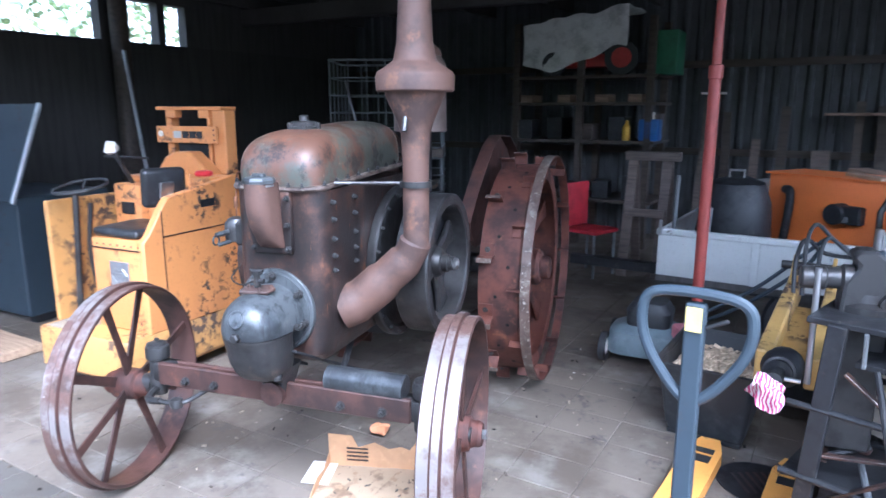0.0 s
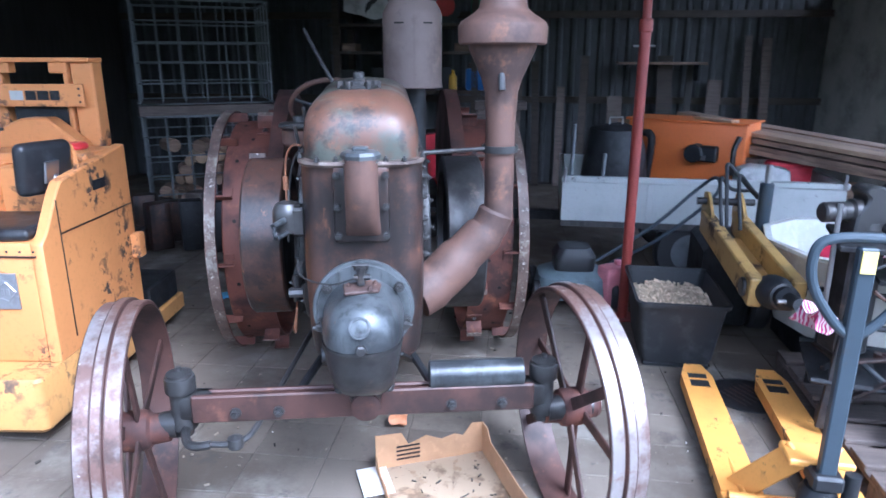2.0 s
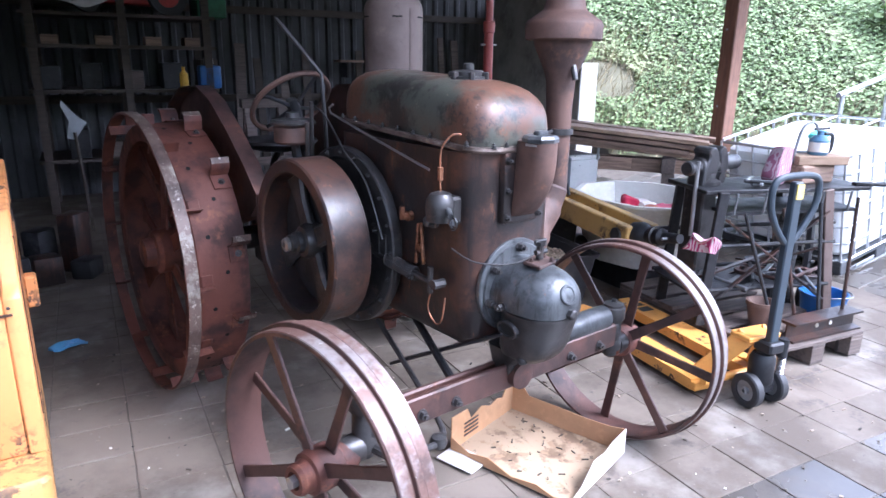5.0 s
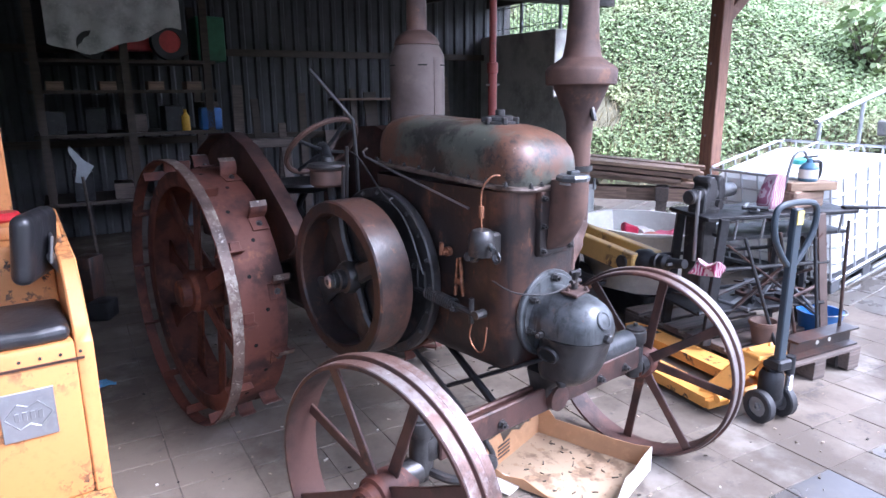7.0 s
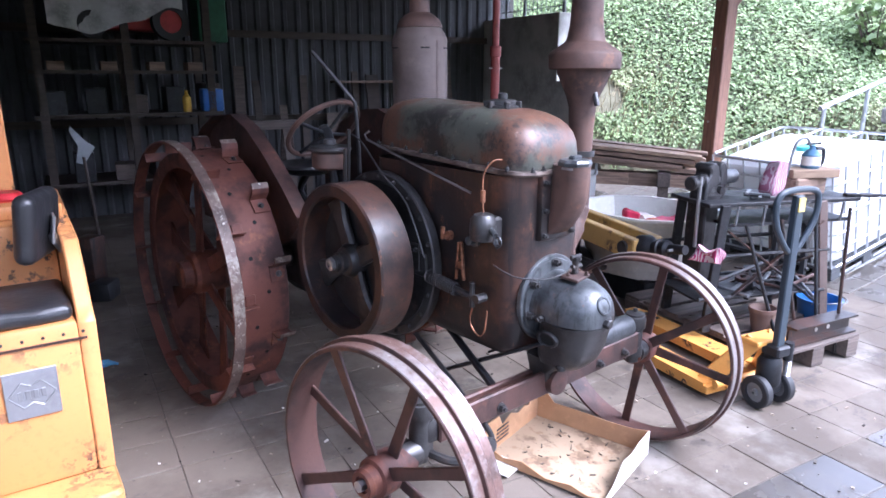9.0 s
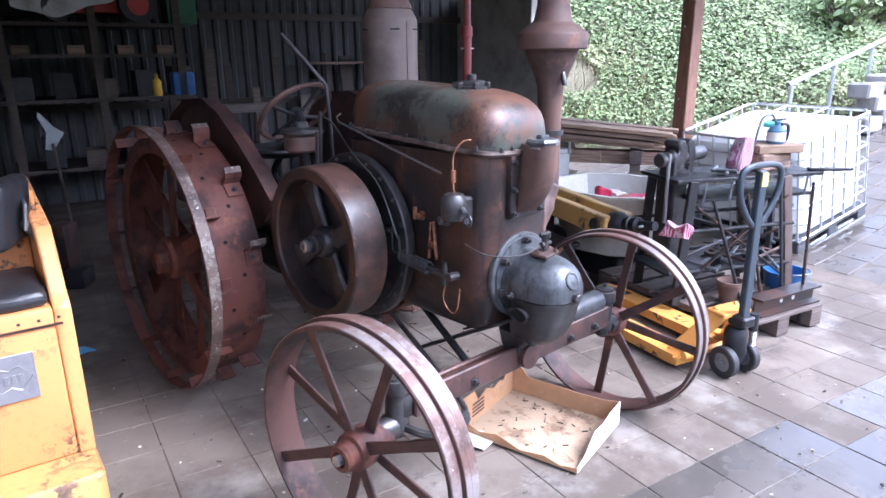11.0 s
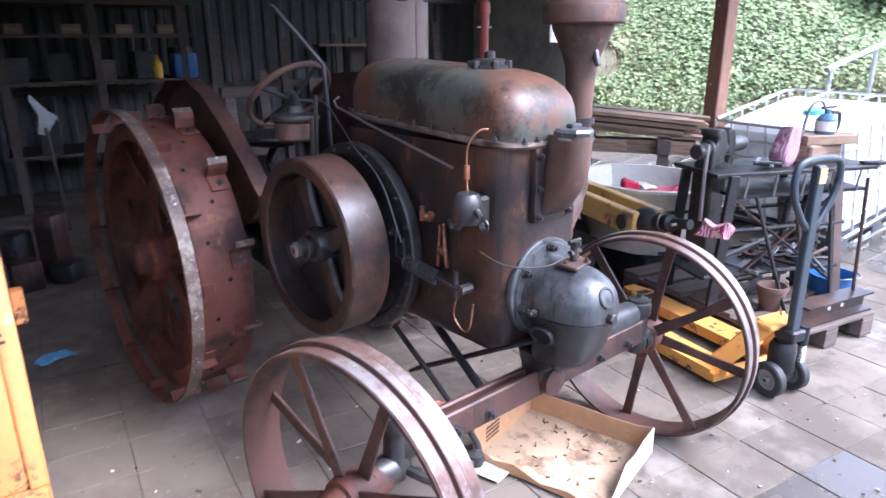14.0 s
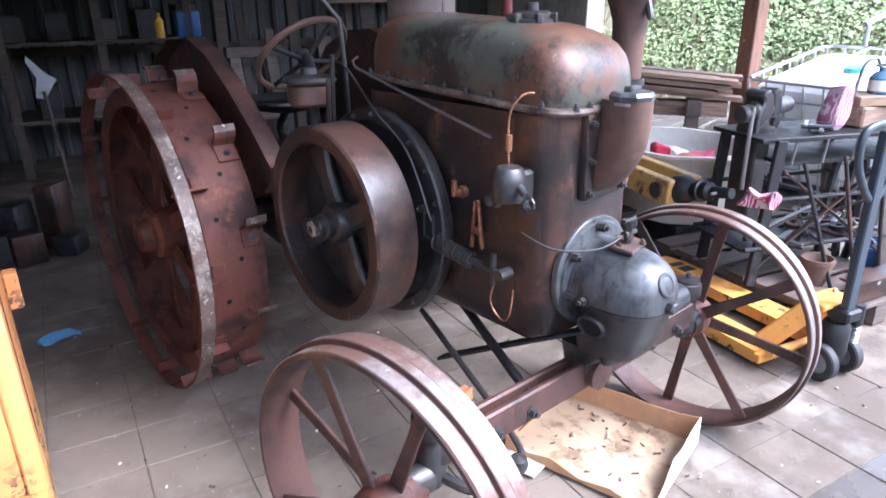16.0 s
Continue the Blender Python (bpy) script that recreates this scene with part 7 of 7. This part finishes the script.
    # steel bin with a raised lid, by the left wall
    b = thing("steel_bin", at(-3.28, 1.52, 0.0, 0, 0, -8), "dark grey steel bin with its lid propped up", "bin")
    part("bin_body", boxat(B(), -1.0, 0.0, 0, 0.8, 0.06, 1.02, 0.01), BLUE_GREY, b, smooth=False)
    part("bin_lid", box(B(), (1.0, 0.02, 0.80), at(-0.5, 0.12, 1.36, -22, 0, 0), 0.004), BLUE_GREY, b, smooth=False)
    part("lid_edge", box(B(), (0.03, 0.03, 0.82), at(0.015, 0.12, 1.36, -22, 0, 0), 0.004), GALV, b)
    for x in (-0.95, -0.05):
        part("skid", boxat(B(), x - 0.04, x + 0.04, 0.05, 0.75, 0, 0.0595), IRON_BLACK, b, smooth=False)
    b = thing("flat_board", at(-3.05, 1.05, 0.0, 0, 0, -12), "pale board lying on the floor beside the truck", "board")
    part("board", boxat(B(), -0.6, 0.35, -0.14, 0.14, 0, 0.06, 0.004), PLANK_PALE, b, smooth=False)
    b = thing("leaning_bar", at(-3.1, 2.55, 0.0), "thin pale steel bar leaning on the boarded wall", "bar")
    part("bar", rod(B(), (0.30, 0, 0.0), (-0.55, 0.6, 2.25), 0.017), GALV, b)
    b = thing("wall_post", shed_pose(LEFT_U + 0.12, 3.0, 0.0), "round dark timber post standing at the boarded wall", "post")
    part("post", cyl(B(), 0.10, 3.0, Matrix(), 14), TIMBER, b)


build_rack()


def small_things():
    b = thing("drain_cover", at(1.98, 0.93, ground_z(1.98, 0.93), 0, 0, 20), "dark round iron drain cover set in the paving", "drain cover")
    part("plate", cyl(B(), 0.19, 0.006, at(0, 0, -0.001), 32, bevel=0.002), IRON_BLACK, b)
    for k in range(6):
        part("slot", boxat(B(), -0.10 + k * 0.036, -0.085 + k * 0.036, -0.09, 0.09, 0.005, 0.0065), RUST_BODY, b, smooth=False)
    b = thing("blue_glove", at(-1.124, 2.60, 0.0, 0, 0, 20), "light blue disposable glove dropped on the floor", "glove")
    bm = crumple((0.13, 0.08, 0.02), 0.012, 20)
    bmesh.ops.translate(bm, vec=(0, 0, 0.022), verts=bm.verts)
    blue = plain("blue_glove_film", (0.12, 0.34, 0.58), 0.45)
    part("palm", bm, blue, b)
    for k in range(4):
        part("finger", roughen(tube(B(), [(0.05, -0.03 + k * 0.02, 0.02), (0.09, -0.04 + k * 0.026, 0.022), (0.125, -0.05 + k * 0.03, 0.012)], 0.009, 6), 0.004, 30), blue, b)
    # a pale bent sheet; the dark shaft is added only to hold it up
    b = thing("shovel", at(-0.33, 5.50, 0.0, 0, 0, 10), "pale bent metal sheet on an added upright shaft, in the dark", "shovel")
    part("shaft", rod(B(), (0.0, 0.0, 0.0), (0.0, 0.14, 0.95), 0.015, 8), TIMBER, b)
    bm = prism(B(), [(-0.075, 0.0), (0.0, -0.02), (0.13, 0.14), (0.05, 0.20), (-0.07, 0.36), (-0.085, 0.30), (-0.03, 0.16)], 0.004, at(0.0, 0.15, 0.90, 82, 0, 0))
    part("blade", bm, GALV_DARK, b)
    b = thing("blue_scrap", at(-0.52, -0.16, 0.0), "tiny crumpled blue scrap on the paving", "scrap")
    bm = crumple((0.05, 0.02, 0.015), 0.008, 40, 2)
    bmesh.ops.translate(bm, vec=(0, 0, 0.012), verts=bm.verts)
    part("scrap", bm, blue, b)
    b = thing("paper_scrap", at(0.12, 0.75, 0.0), "crumpled orange and white wrapper under the engine", "wrapper")
    bm = crumple((0.09, 0.06, 0.05), 0.02, 20, 3)
    bmesh.ops.translate(bm, vec=(0, 0, 0.035), verts=bm.verts)
    part("wrapper", bm, plain("orange_wrapper", (0.6, 0.25, 0.12), 0.5), b)
    bm = B()
    for k in range(420):
        x, y = rnd.uniform(-2.0, 2.2), rnd.uniform(-1.2, 3.0)
        s = rnd.uniform(0.003, 0.011) * (1 if k % 17 else 1.8)
        box(bm, (s * rnd.uniform(1, 2.5), s, s * 0.5), at(x, y, ground_z(x, y) + s * 0.2, rnd.uniform(-20, 20), rnd.uniform(-20, 20), rnd.uniform(0, 180)))
    g = Mat("floor_crumbs", 0.9).base((0.16, 0.13, 0.10)).island(0.9).done()
    o = part("floor_dirt", bm, g, smooth=False)
    tagged(o, "crumbs of dirt and mortar scattered on the slabs", "dirt", kind="stuff")
    bm = B()
    for k in range(26):
        x, y = rnd.uniform(-1.9, 1.5), rnd.uniform(-0.9, 2.6)
        s = rnd.uniform(0.005, 0.011)
        box(bm, (s * rnd.uniform(1, 2), s, s * 0.4), at(x, y, ground_z(x, y) + s * 0.2, rnd.uniform(-20, 20), rnd.uniform(-20, 20), rnd.uniform(0, 180)))
    o = part("mortar_crumbs", bm, WHITE_PRINT, smooth=False)
    tagged(o, "white crumbs of mortar on the slabs", "crumbs", kind="stuff")


small_things()


# ---- hillside outside ----
FOOT_A, FOOT_B = Vector((5.75, 4.0, 0)), Vector((8.6, 1.15, 0))
N_A, N_B = Vector((0.713, 0.701, 0)), Vector((0.13, 0.992, 0))


def bank_in(x, y):
    """Metres up the bank from its foot; the foot turns along the drive."""
    p = Vector((x, y, 0))
    return min(N_A.dot(p - FOOT_A), N_B.dot(p - FOOT_B))


def shed_u(x, y):
    return x * math.cos(SHED) + y * math.sin(SHED)


def bank_point(x, y, up=0.0):
    d = bank_in(x, y)
    if d < 0:
        return Vector((x, y, ground_z(x, y) - 0.3 + up))
    h = 0.12 + 0.85 * max(0.0, ground_z(x, y)) + 0.60 * min(d, 5.5) + 0.12 * max(0.0, min(d - 5.5, 14)) + 0.02 * max(0.0, d - 20)
    return Vector((x, y, h + 0.12 * noise.noise(Vector((x * 0.6, y * 0.6, 1))) + 0.05 * noise.noise(Vector((x * 2.1, y * 2.1, 4))) + up))


SOIL = plain("bank_soil", (0.16, 0.15, 0.095), 0.95, 0, 0.6, 3, 0.5)
IVY = Mat("ivy_leaf", 0.72).base((0.215, 0.285, 0.125)).island(0.45)
IVY = IVY.over((0.34, 0.36, 0.18), IVY.ramp(IVY.noise(0.7, 3), 0.48, 0.7, 0, 0.8)).done()
DRY = Mat("dry_grass", 0.9).base((0.30, 0.25, 0.15)).island(0.4).done()
GRASS = Mat("meadow_grass", 0.8).base((0.16, 0.24, 0.07)).island(0.4).done()
TWIG = Mat("bush_twig", 0.8).base((0.10, 0.075, 0.055)).island(0.4).done()


def build_hill():
    bm = B()
    ys = [-2.5 + 0.35 * k for k in range(44)] + [14, 17, 21, 27, 40, 70]
    rows = []
    for y in ys:
        x0 = (5.06 - y * math.sin(SHED)) / math.cos(SHED)
        rows.append([bm.verts.new(bank_point(x, y)) for x in [x0 + 0.35 * k for k in range(36)] + [x0 + e for e in (13.5, 15, 17, 20, 25, 35, 60)]])
    for p, q in zip(rows, rows[1:]):
        for i in range(len(p) - 1):
            bm.faces.new((p[i], p[i + 1], q[i + 1], q[i]))
    o = part("hillside", bm, SOIL)
    tagged(o, "steep earth bank beside the shed", "hillside", kind="structure")
    verts, faces = [], []
    r = random.Random(11)

    def leaf(p, s, normal):
        q = normal.to_track_quat("Z", "Y").to_matrix() @ Matrix.Rotation(r.uniform(0, 6.28), 3, "Z")
        b = len(verts)
        for x, y, z in ((0, -0.5, 0), (0.42, -0.1, 0.08), (0.22, 0.35, 0.02), (0, 0.55, -0.1), (-0.22, 0.35, 0.02), (-0.42, -0.1, 0.08), (0, 0.05, -0.03)):
            verts.append(tuple(p + q @ Vector((x * s, y * s, z * s))))
        faces.extend(((b, b + 1, b + 6), (b + 1, b + 2, b + 6), (b + 2, b + 3, b + 6), (b + 3, b + 4, b + 6), (b + 4, b + 5, b + 6), (b + 5, b, b + 6)))

    for k in range(330000):
        x, y = r.uniform(5.3, 18), r.uniform(-0.5, 12.5)
        d = bank_in(x, y)
        if d < 0.1 or d > 6.2 or shed_u(x, y) < 5.07 or (x > 12 and r.random() < 0.5):
            continue
        if noise.noise(Vector((x * 0.33 + 3.3, y * 0.33, 9))) > 0.52 or (d < 0.4 and r.random() < 0.6):
            continue
        nrm = (Vector((0, 0, 1)) - N_A * 0.45 + Vector((r.uniform(-0.7, 0.7), r.uniform(-0.7, 0.7), r.uniform(-0.4, 0.4)))).normalized()
        leaf(bank_point(x, y, r.uniform(0.0, 0.11)), r.uniform(0.035, 0.068), nrm)
    me = bpy.data.meshes.new("ivy")
    me.from_pydata(verts, [], faces)
    me.materials.append(IVY)
    tagged(new("ivy", me), "dense green ivy leaves covering the bank", "ivy", kind="stuff")
    verts, faces = [], []
    for k in range(30000):
        x, y = r.uniform(5.3, 18), r.uniform(-0.5, 14)
        d = bank_in(x, y)
        if d < 0.02 or d > 9 or shed_u(x, y) < 5.07:
            continue
        if 0.6 < d < 5.8 and noise.noise(Vector((x * 0.33 + 3.3, y * 0.33, 9))) < 0.30:
            continue
        p = bank_point(x, y)
        h = r.uniform(0.10, 0.32)
        w = Vector((r.uniform(-1, 1), r.uniform(-1, 1), 0)).normalized() * 0.008
        lean = Vector((r.uniform(-0.5, 0.5), r.uniform(-0.5, 0.5) - 0.3, 0)) * h
        b = len(verts)
        verts.extend((tuple(p - w), tuple(p + w), tuple(p + lean + Vector((0, 0, h)))))
        faces.append((b, b + 1, b + 2))
    me = bpy.data.meshes.new("dry_stalks")
    me.from_pydata(verts, [], faces)
    me.materials.append(DRY)
    tagged(new("dry_stalks", me), "dry straw-coloured stalks between the ivy", "dry grass", kind="stuff")
    verts, faces = [], []
    for k in range(40000):
        x, y = r.uniform(5.5, 30), r.uniform(1, 24)
        d = bank_in(x, y)
        if d < 5.6 or d > 15 or shed_u(x, y) < 5.2:
            continue
        p = bank_point(x, y)
        h = r.uniform(0.15, 0.4)
        w = Vector((r.uniform(-1, 1), r.uniform(-1, 1), 0)).normalized() * 0.02
        b = len(verts)
        lean = Vector((r.uniform(-0.4, 0.4), r.uniform(-0.4, 0.4), 0)) * h
        verts.extend((tuple(p - w), tuple(p + w), tuple(p + lean + Vector((0, 0, h)))))
        faces.append((b, b + 1, b + 2))
    me = bpy.data.meshes.new("meadow_grass")
    me.from_pydata(verts, [], faces)
    me.materials.append(GRASS)
    tagged(new("meadow_grass", me), "light green meadow grass above the bank", "grass", kind="stuff")


build_hill()


def bush(x, y, h, leafy, seed):
    r = random.Random(seed)
    p = bank_point(x, y)
    t = thing("bush", Matrix.Translation(p), "leafless twiggy bush on top of the bank" if not leafy else "large-leaved green bush on the bank", "bush", "bushes on the bank")
    bm = B()
    tips = []
    for k in range(26):
        q = Vector((0, 0, -0.1))
        dr = Vector((r.uniform(-0.6, 0.6), r.uniform(-0.6, 0.6), 1.0)).normalized()
        pts = [q]
        for s in range(4):
            q = q + dr * h / 4
            dr = (dr + Vector((r.uniform(-0.3, 0.3), r.uniform(-0.3, 0.3), r.uniform(-0.1, 0.2)))).normalized()
            pts.append(q)
            tips.append(q)
        tube(bm, pts, [0.02, 0.015, 0.011, 0.008, 0.004], 5)
    part("branch_mass", bm, TWIG, t)
    bm = B()
    for q in tips:
        for k in range(5 if leafy else 3):
            e = q + Vector((r.uniform(-0.2, 0.2), r.uniform(-0.2, 0.2), r.uniform(-0.15, 0.2)))
            s = r.uniform(0.09, 0.2) if leafy else r.uniform(0.03, 0.05)
            m = Matrix.Translation(e) @ Euler((r.uniform(-1, 1), r.uniform(-1, 1), r.uniform(0, 6))).to_matrix().to_4x4()
            bm.faces.new([bm.verts.new(m @ Vector((x * s, y * s, 0))) for x, y in ((0, -0.5), (0.3, -0.1), (0.2, 0.3), (0, 0.55), (-0.2, 0.3), (-0.3, -0.1))])
    o = part("crown", bm, IVY, t, smooth=False)
    o["kind"] = "stuff"


for k, (x, y, h, lf) in enumerate(((7.6, 11.2, 1.6, 0), (9.0, 10.4, 1.3, 0), (10.5, 9.2, 1.7, 0), (12, 8.2, 1.4, 0), (13.4, 7.4, 1.5, 0), (15, 7.6, 1.5, 0), (17, 7.2, 1.7, 0), (10.6, 2.3, 1.0, 1), (11.8, 2.2, 1.2, 1), (13.2, 2.1, 1.2, 1), (19.5, 7.5, 1.8, 0))):
    bush(x, y, h, lf, 40 + k)


def build_outside():
    t = thing("garden_fence", Matrix.Translation(uv(RIGHT_U - 0.13, 5.62, 2.56)), "green wire mesh fence panel on the retaining wall", "fence")
    base = Vector((0, 0, 0))
    step = uv(0, 1.0) * 0.9
    for k in range(3):
        part("fence_post", rod(B(), base + step * k, base + step * k + Vector((0, 0, 1.1)), 0.025, 8), GALV_DARK, t)
    for z in (0.1, 0.4, 0.7, 1.0):
        part("fence_wire", rod(B(), base + Vector((0, 0, z)), base + step * 2 + Vector((0, 0, z)), 0.006, 5), GALV_DARK, t)
    for k in range(18):
        q = base + step * (k / 9)
        part("fence_wire", rod(B(), q, q + Vector((0, 0, 1.0)), 0.004, 5), GALV_DARK, t)
    t = thing("hand_railing", Matrix(), "galvanised steel handrail climbing beside garden steps", "railing")
    p, q = Vector((6.6, 1.55, 1.355)), Vector((9.6, 1.25, 1.98))
    part("rail", rod(B(), p, q, 0.03, 10), GALV, t)
    for f in (0.03, 0.38, 0.73):
        e = p.lerp(q, f)
        part("rail_post", rod(B(), (e.x, e.y, ground_z(e.x, e.y) - 0.1), e, 0.025, 10), GALV, t)
    # low wall of rough blocks at the foot of the bank
    w = new("wall_garden")
    tagged(w, "low wall of rough grey blocks at the foot of the bank", "wall", kind="structure")
    stone = plain("grey_wall_block", (0.30, 0.29, 0.27), 0.9, 0, 0.6, 4, 0.5)
    shapes = []
    for k in range(4):
        bm = box(B(), (0.44, 0.28, 0.21), Matrix(), 0.025, 1)
        roughen(bm, 0.015, 6, k * 2.0)
        me = bpy.data.meshes.new("block")
        bm.to_mesh(me)
        bm.free()
        me.materials.append(stone)
        shapes.append(me)
    along = Vector((0.992, -0.13, 0))
    yaw = math.atan2(along.y, along.x)
    for lev in range(3):
        for k in range(20):
            o = new("block", shapes[(k + lev) % 4])
            o.parent = w
            c = FOOT_B + along * (-0.5 + k * 0.46 + 0.23 * (lev % 2)) - N_B * (0.12 - 0.02 * lev)
            o.matrix_local = Matrix.Translation((c.x, c.y, ground_z(c.x, c.y) + 0.085 + lev * 0.215)) @ Matrix.Rotation(yaw, 4, "Z")
    # hedge outside the windows of the left wall
    r = random.Random(3)
    verts, faces = [], []
    for k in range(9000):
        u, v, z = -8.2 + r.uniform(-0.5, 0.5), r.uniform(-4, 9), 4.2 * math.sqrt(r.random())
        p = uv(u + 0.25 * noise.noise(Vector((0, v, z))), v, z)
        s = r.uniform(0.06, 0.14)
        m = Euler((r.uniform(-1.5, 1.5), r.uniform(-1.5, 1.5), r.uniform(0, 6))).to_matrix()
        b = len(verts)
        verts.extend(tuple(p + m @ Vector((x * s, y * s, 0))) for x, y in ((0, -0.6), (0.4, 0), (0, 0.6), (-0.4, 0)))
        faces.append((b, b + 1, b + 2, b + 3))
    me = bpy.data.meshes.new("hedge")
    me.from_pydata(verts, [], faces)
    me.materials.append(IVY)
    tagged(new("hedge", me), "green hedge outside the shed's windows", "hedge", kind="stuff")


build_outside()


def build_far_side():
    """Tall green shrubs, added unseen to block low sky; they show only in reflections."""
    r = random.Random(21)
    verts, faces = [], []
    for k in range(15000):
        x, z = r.uniform(-30, 30), 5.6 * math.sqrt(r.random())
        y = -13.0 - 0.6 * z * 0.5 + 1.2 * noise.noise(Vector((x * 0.3, z * 0.4, 2))) + r.uniform(-0.4, 0.2)
        s = r.uniform(0.2, 0.5)
        m = Euler((r.uniform(-1.5, 1.5), r.uniform(-1.5, 1.5), r.uniform(0, 6))).to_matrix()
        b = len(verts)
        verts.extend(tuple(Vector((x, y, z)) + m @ Vector((p * s, q * s, 0))) for p, q in ((0, -0.6), (0.4, 0), (0, 0.6), (-0.4, 0)))
        faces.append((b, b + 1, b + 2, b + 3))
    me = bpy.data.meshes.new("shrub_bank")
    me.from_pydata(verts, [], faces)
    me.materials.append(IVY)
    tagged(new("shrub_bank", me), "tall green shrubs out of view, added to block the low sky", "shrubs", kind="stuff")
    bm = B()
    grid = [[bm.verts.new((-60 + 4 * i, -13.6 - 0.5 * z + 1.2 * noise.noise(Vector((i * 1.2, z * 0.4, 2))), z + (0.8 * noise.noise(Vector((i * 0.7, 0, 8))) if z > 4 else 0))) for i in range(31)] for z in (-0.2, 1.5, 3.0, 4.4, 5.4)]
    for p, q in zip(grid, grid[1:]):
        for i in range(30):
            bm.faces.new((p[i], p[i + 1], q[i + 1], q[i]))
    o = part("yard_bank", bm, SOIL)
    tagged(o, "dark earth bank under the shrubs, added to block the low sky", "bank", kind="structure")


build_far_side()


# ---- paving slabs, last ----
def build_paving():
    pu, pv, gap = 0.335, 0.28, 0.004
    floor = new("floor")
    tagged(floor, "dusty concrete slabs, wet where the rain reaches them", "paving", kind="structure")
    shapes = {}
    for k in range(6):
        for wet in (0, 1):
            bm = box(B(), (pu - gap, pv - gap, 0.04), at(0, 0, -0.02), 0.0025)
            for v in bm.verts:
                v.co.x += 0.0025 * noise.noise(v.co * 9 + Vector((k, 0, 0)))
                v.co.y += 0.0025 * noise.noise(v.co * 9 + Vector((0, k, 5)))
            me = bpy.data.meshes.new("slab")
            bm.to_mesh(me)
            bm.free()
            me.materials.append(SLAB_WET if wet else SLAB_DRY)
            shapes[k, wet] = me
    rest = {0: ([], []), 1: ([], [])}
    r = random.Random(5)
    for i in range(-24, 44):
        for j in range(-26, 28):
            u, v = 1.04 + (i + 0.5) * pu, -0.66 + (j + 0.5) * pv
            if u < LEFT_U + 0.1 or v > BACK_V - 0.1 or (u > RIGHT_U - 0.1 and v > 4.6):
                continue
            wet = int(v < -0.42 + 0.12 * math.sin(u * 3) or u > 4.2)
            p = uv(u, v)
            z = ground_z(p.x, p.y) - 0.003 + r.uniform(-0.0025, 0.0)
            m = Matrix.Translation((p.x, p.y, z)) @ Matrix.Rotation(SHED + r.uniform(-0.006, 0.006), 4, "Z") @ at(0, 0, 0, r.uniform(-0.25, 0.25), r.uniform(-0.25, 0.25) - math.degrees(math.atan((ground_z(p.x + 0.1, p.y) - ground_z(p.x - 0.1, p.y)) / 0.2)), 0)
            if -0.9 < u < 3.6 and -1.9 < v < 3.6 and len(floor.children) < 300:
                o = new("slab", shapes[r.randrange(6), wet])
                o.parent = floor
                o.matrix_local = m
            else:
                vs, fs = rest[wet]
                me = shapes[r.randrange(6), wet]
                b = len(vs)
                vs.extend(tuple(m @ q.co) for q in me.vertices)
                fs.extend(tuple(b + n for n in f.vertices) for f in me.polygons)
    for wet, (vs, fs) in rest.items():
        me = bpy.data.meshes.new("far_slabs")
        me.from_pydata(vs, [], fs)
        me.materials.append(SLAB_WET if wet else SLAB_DRY)
        o = new("far_slabs", me)
        o.parent = floor
        o["kind"] = "stuff"


build_paving()
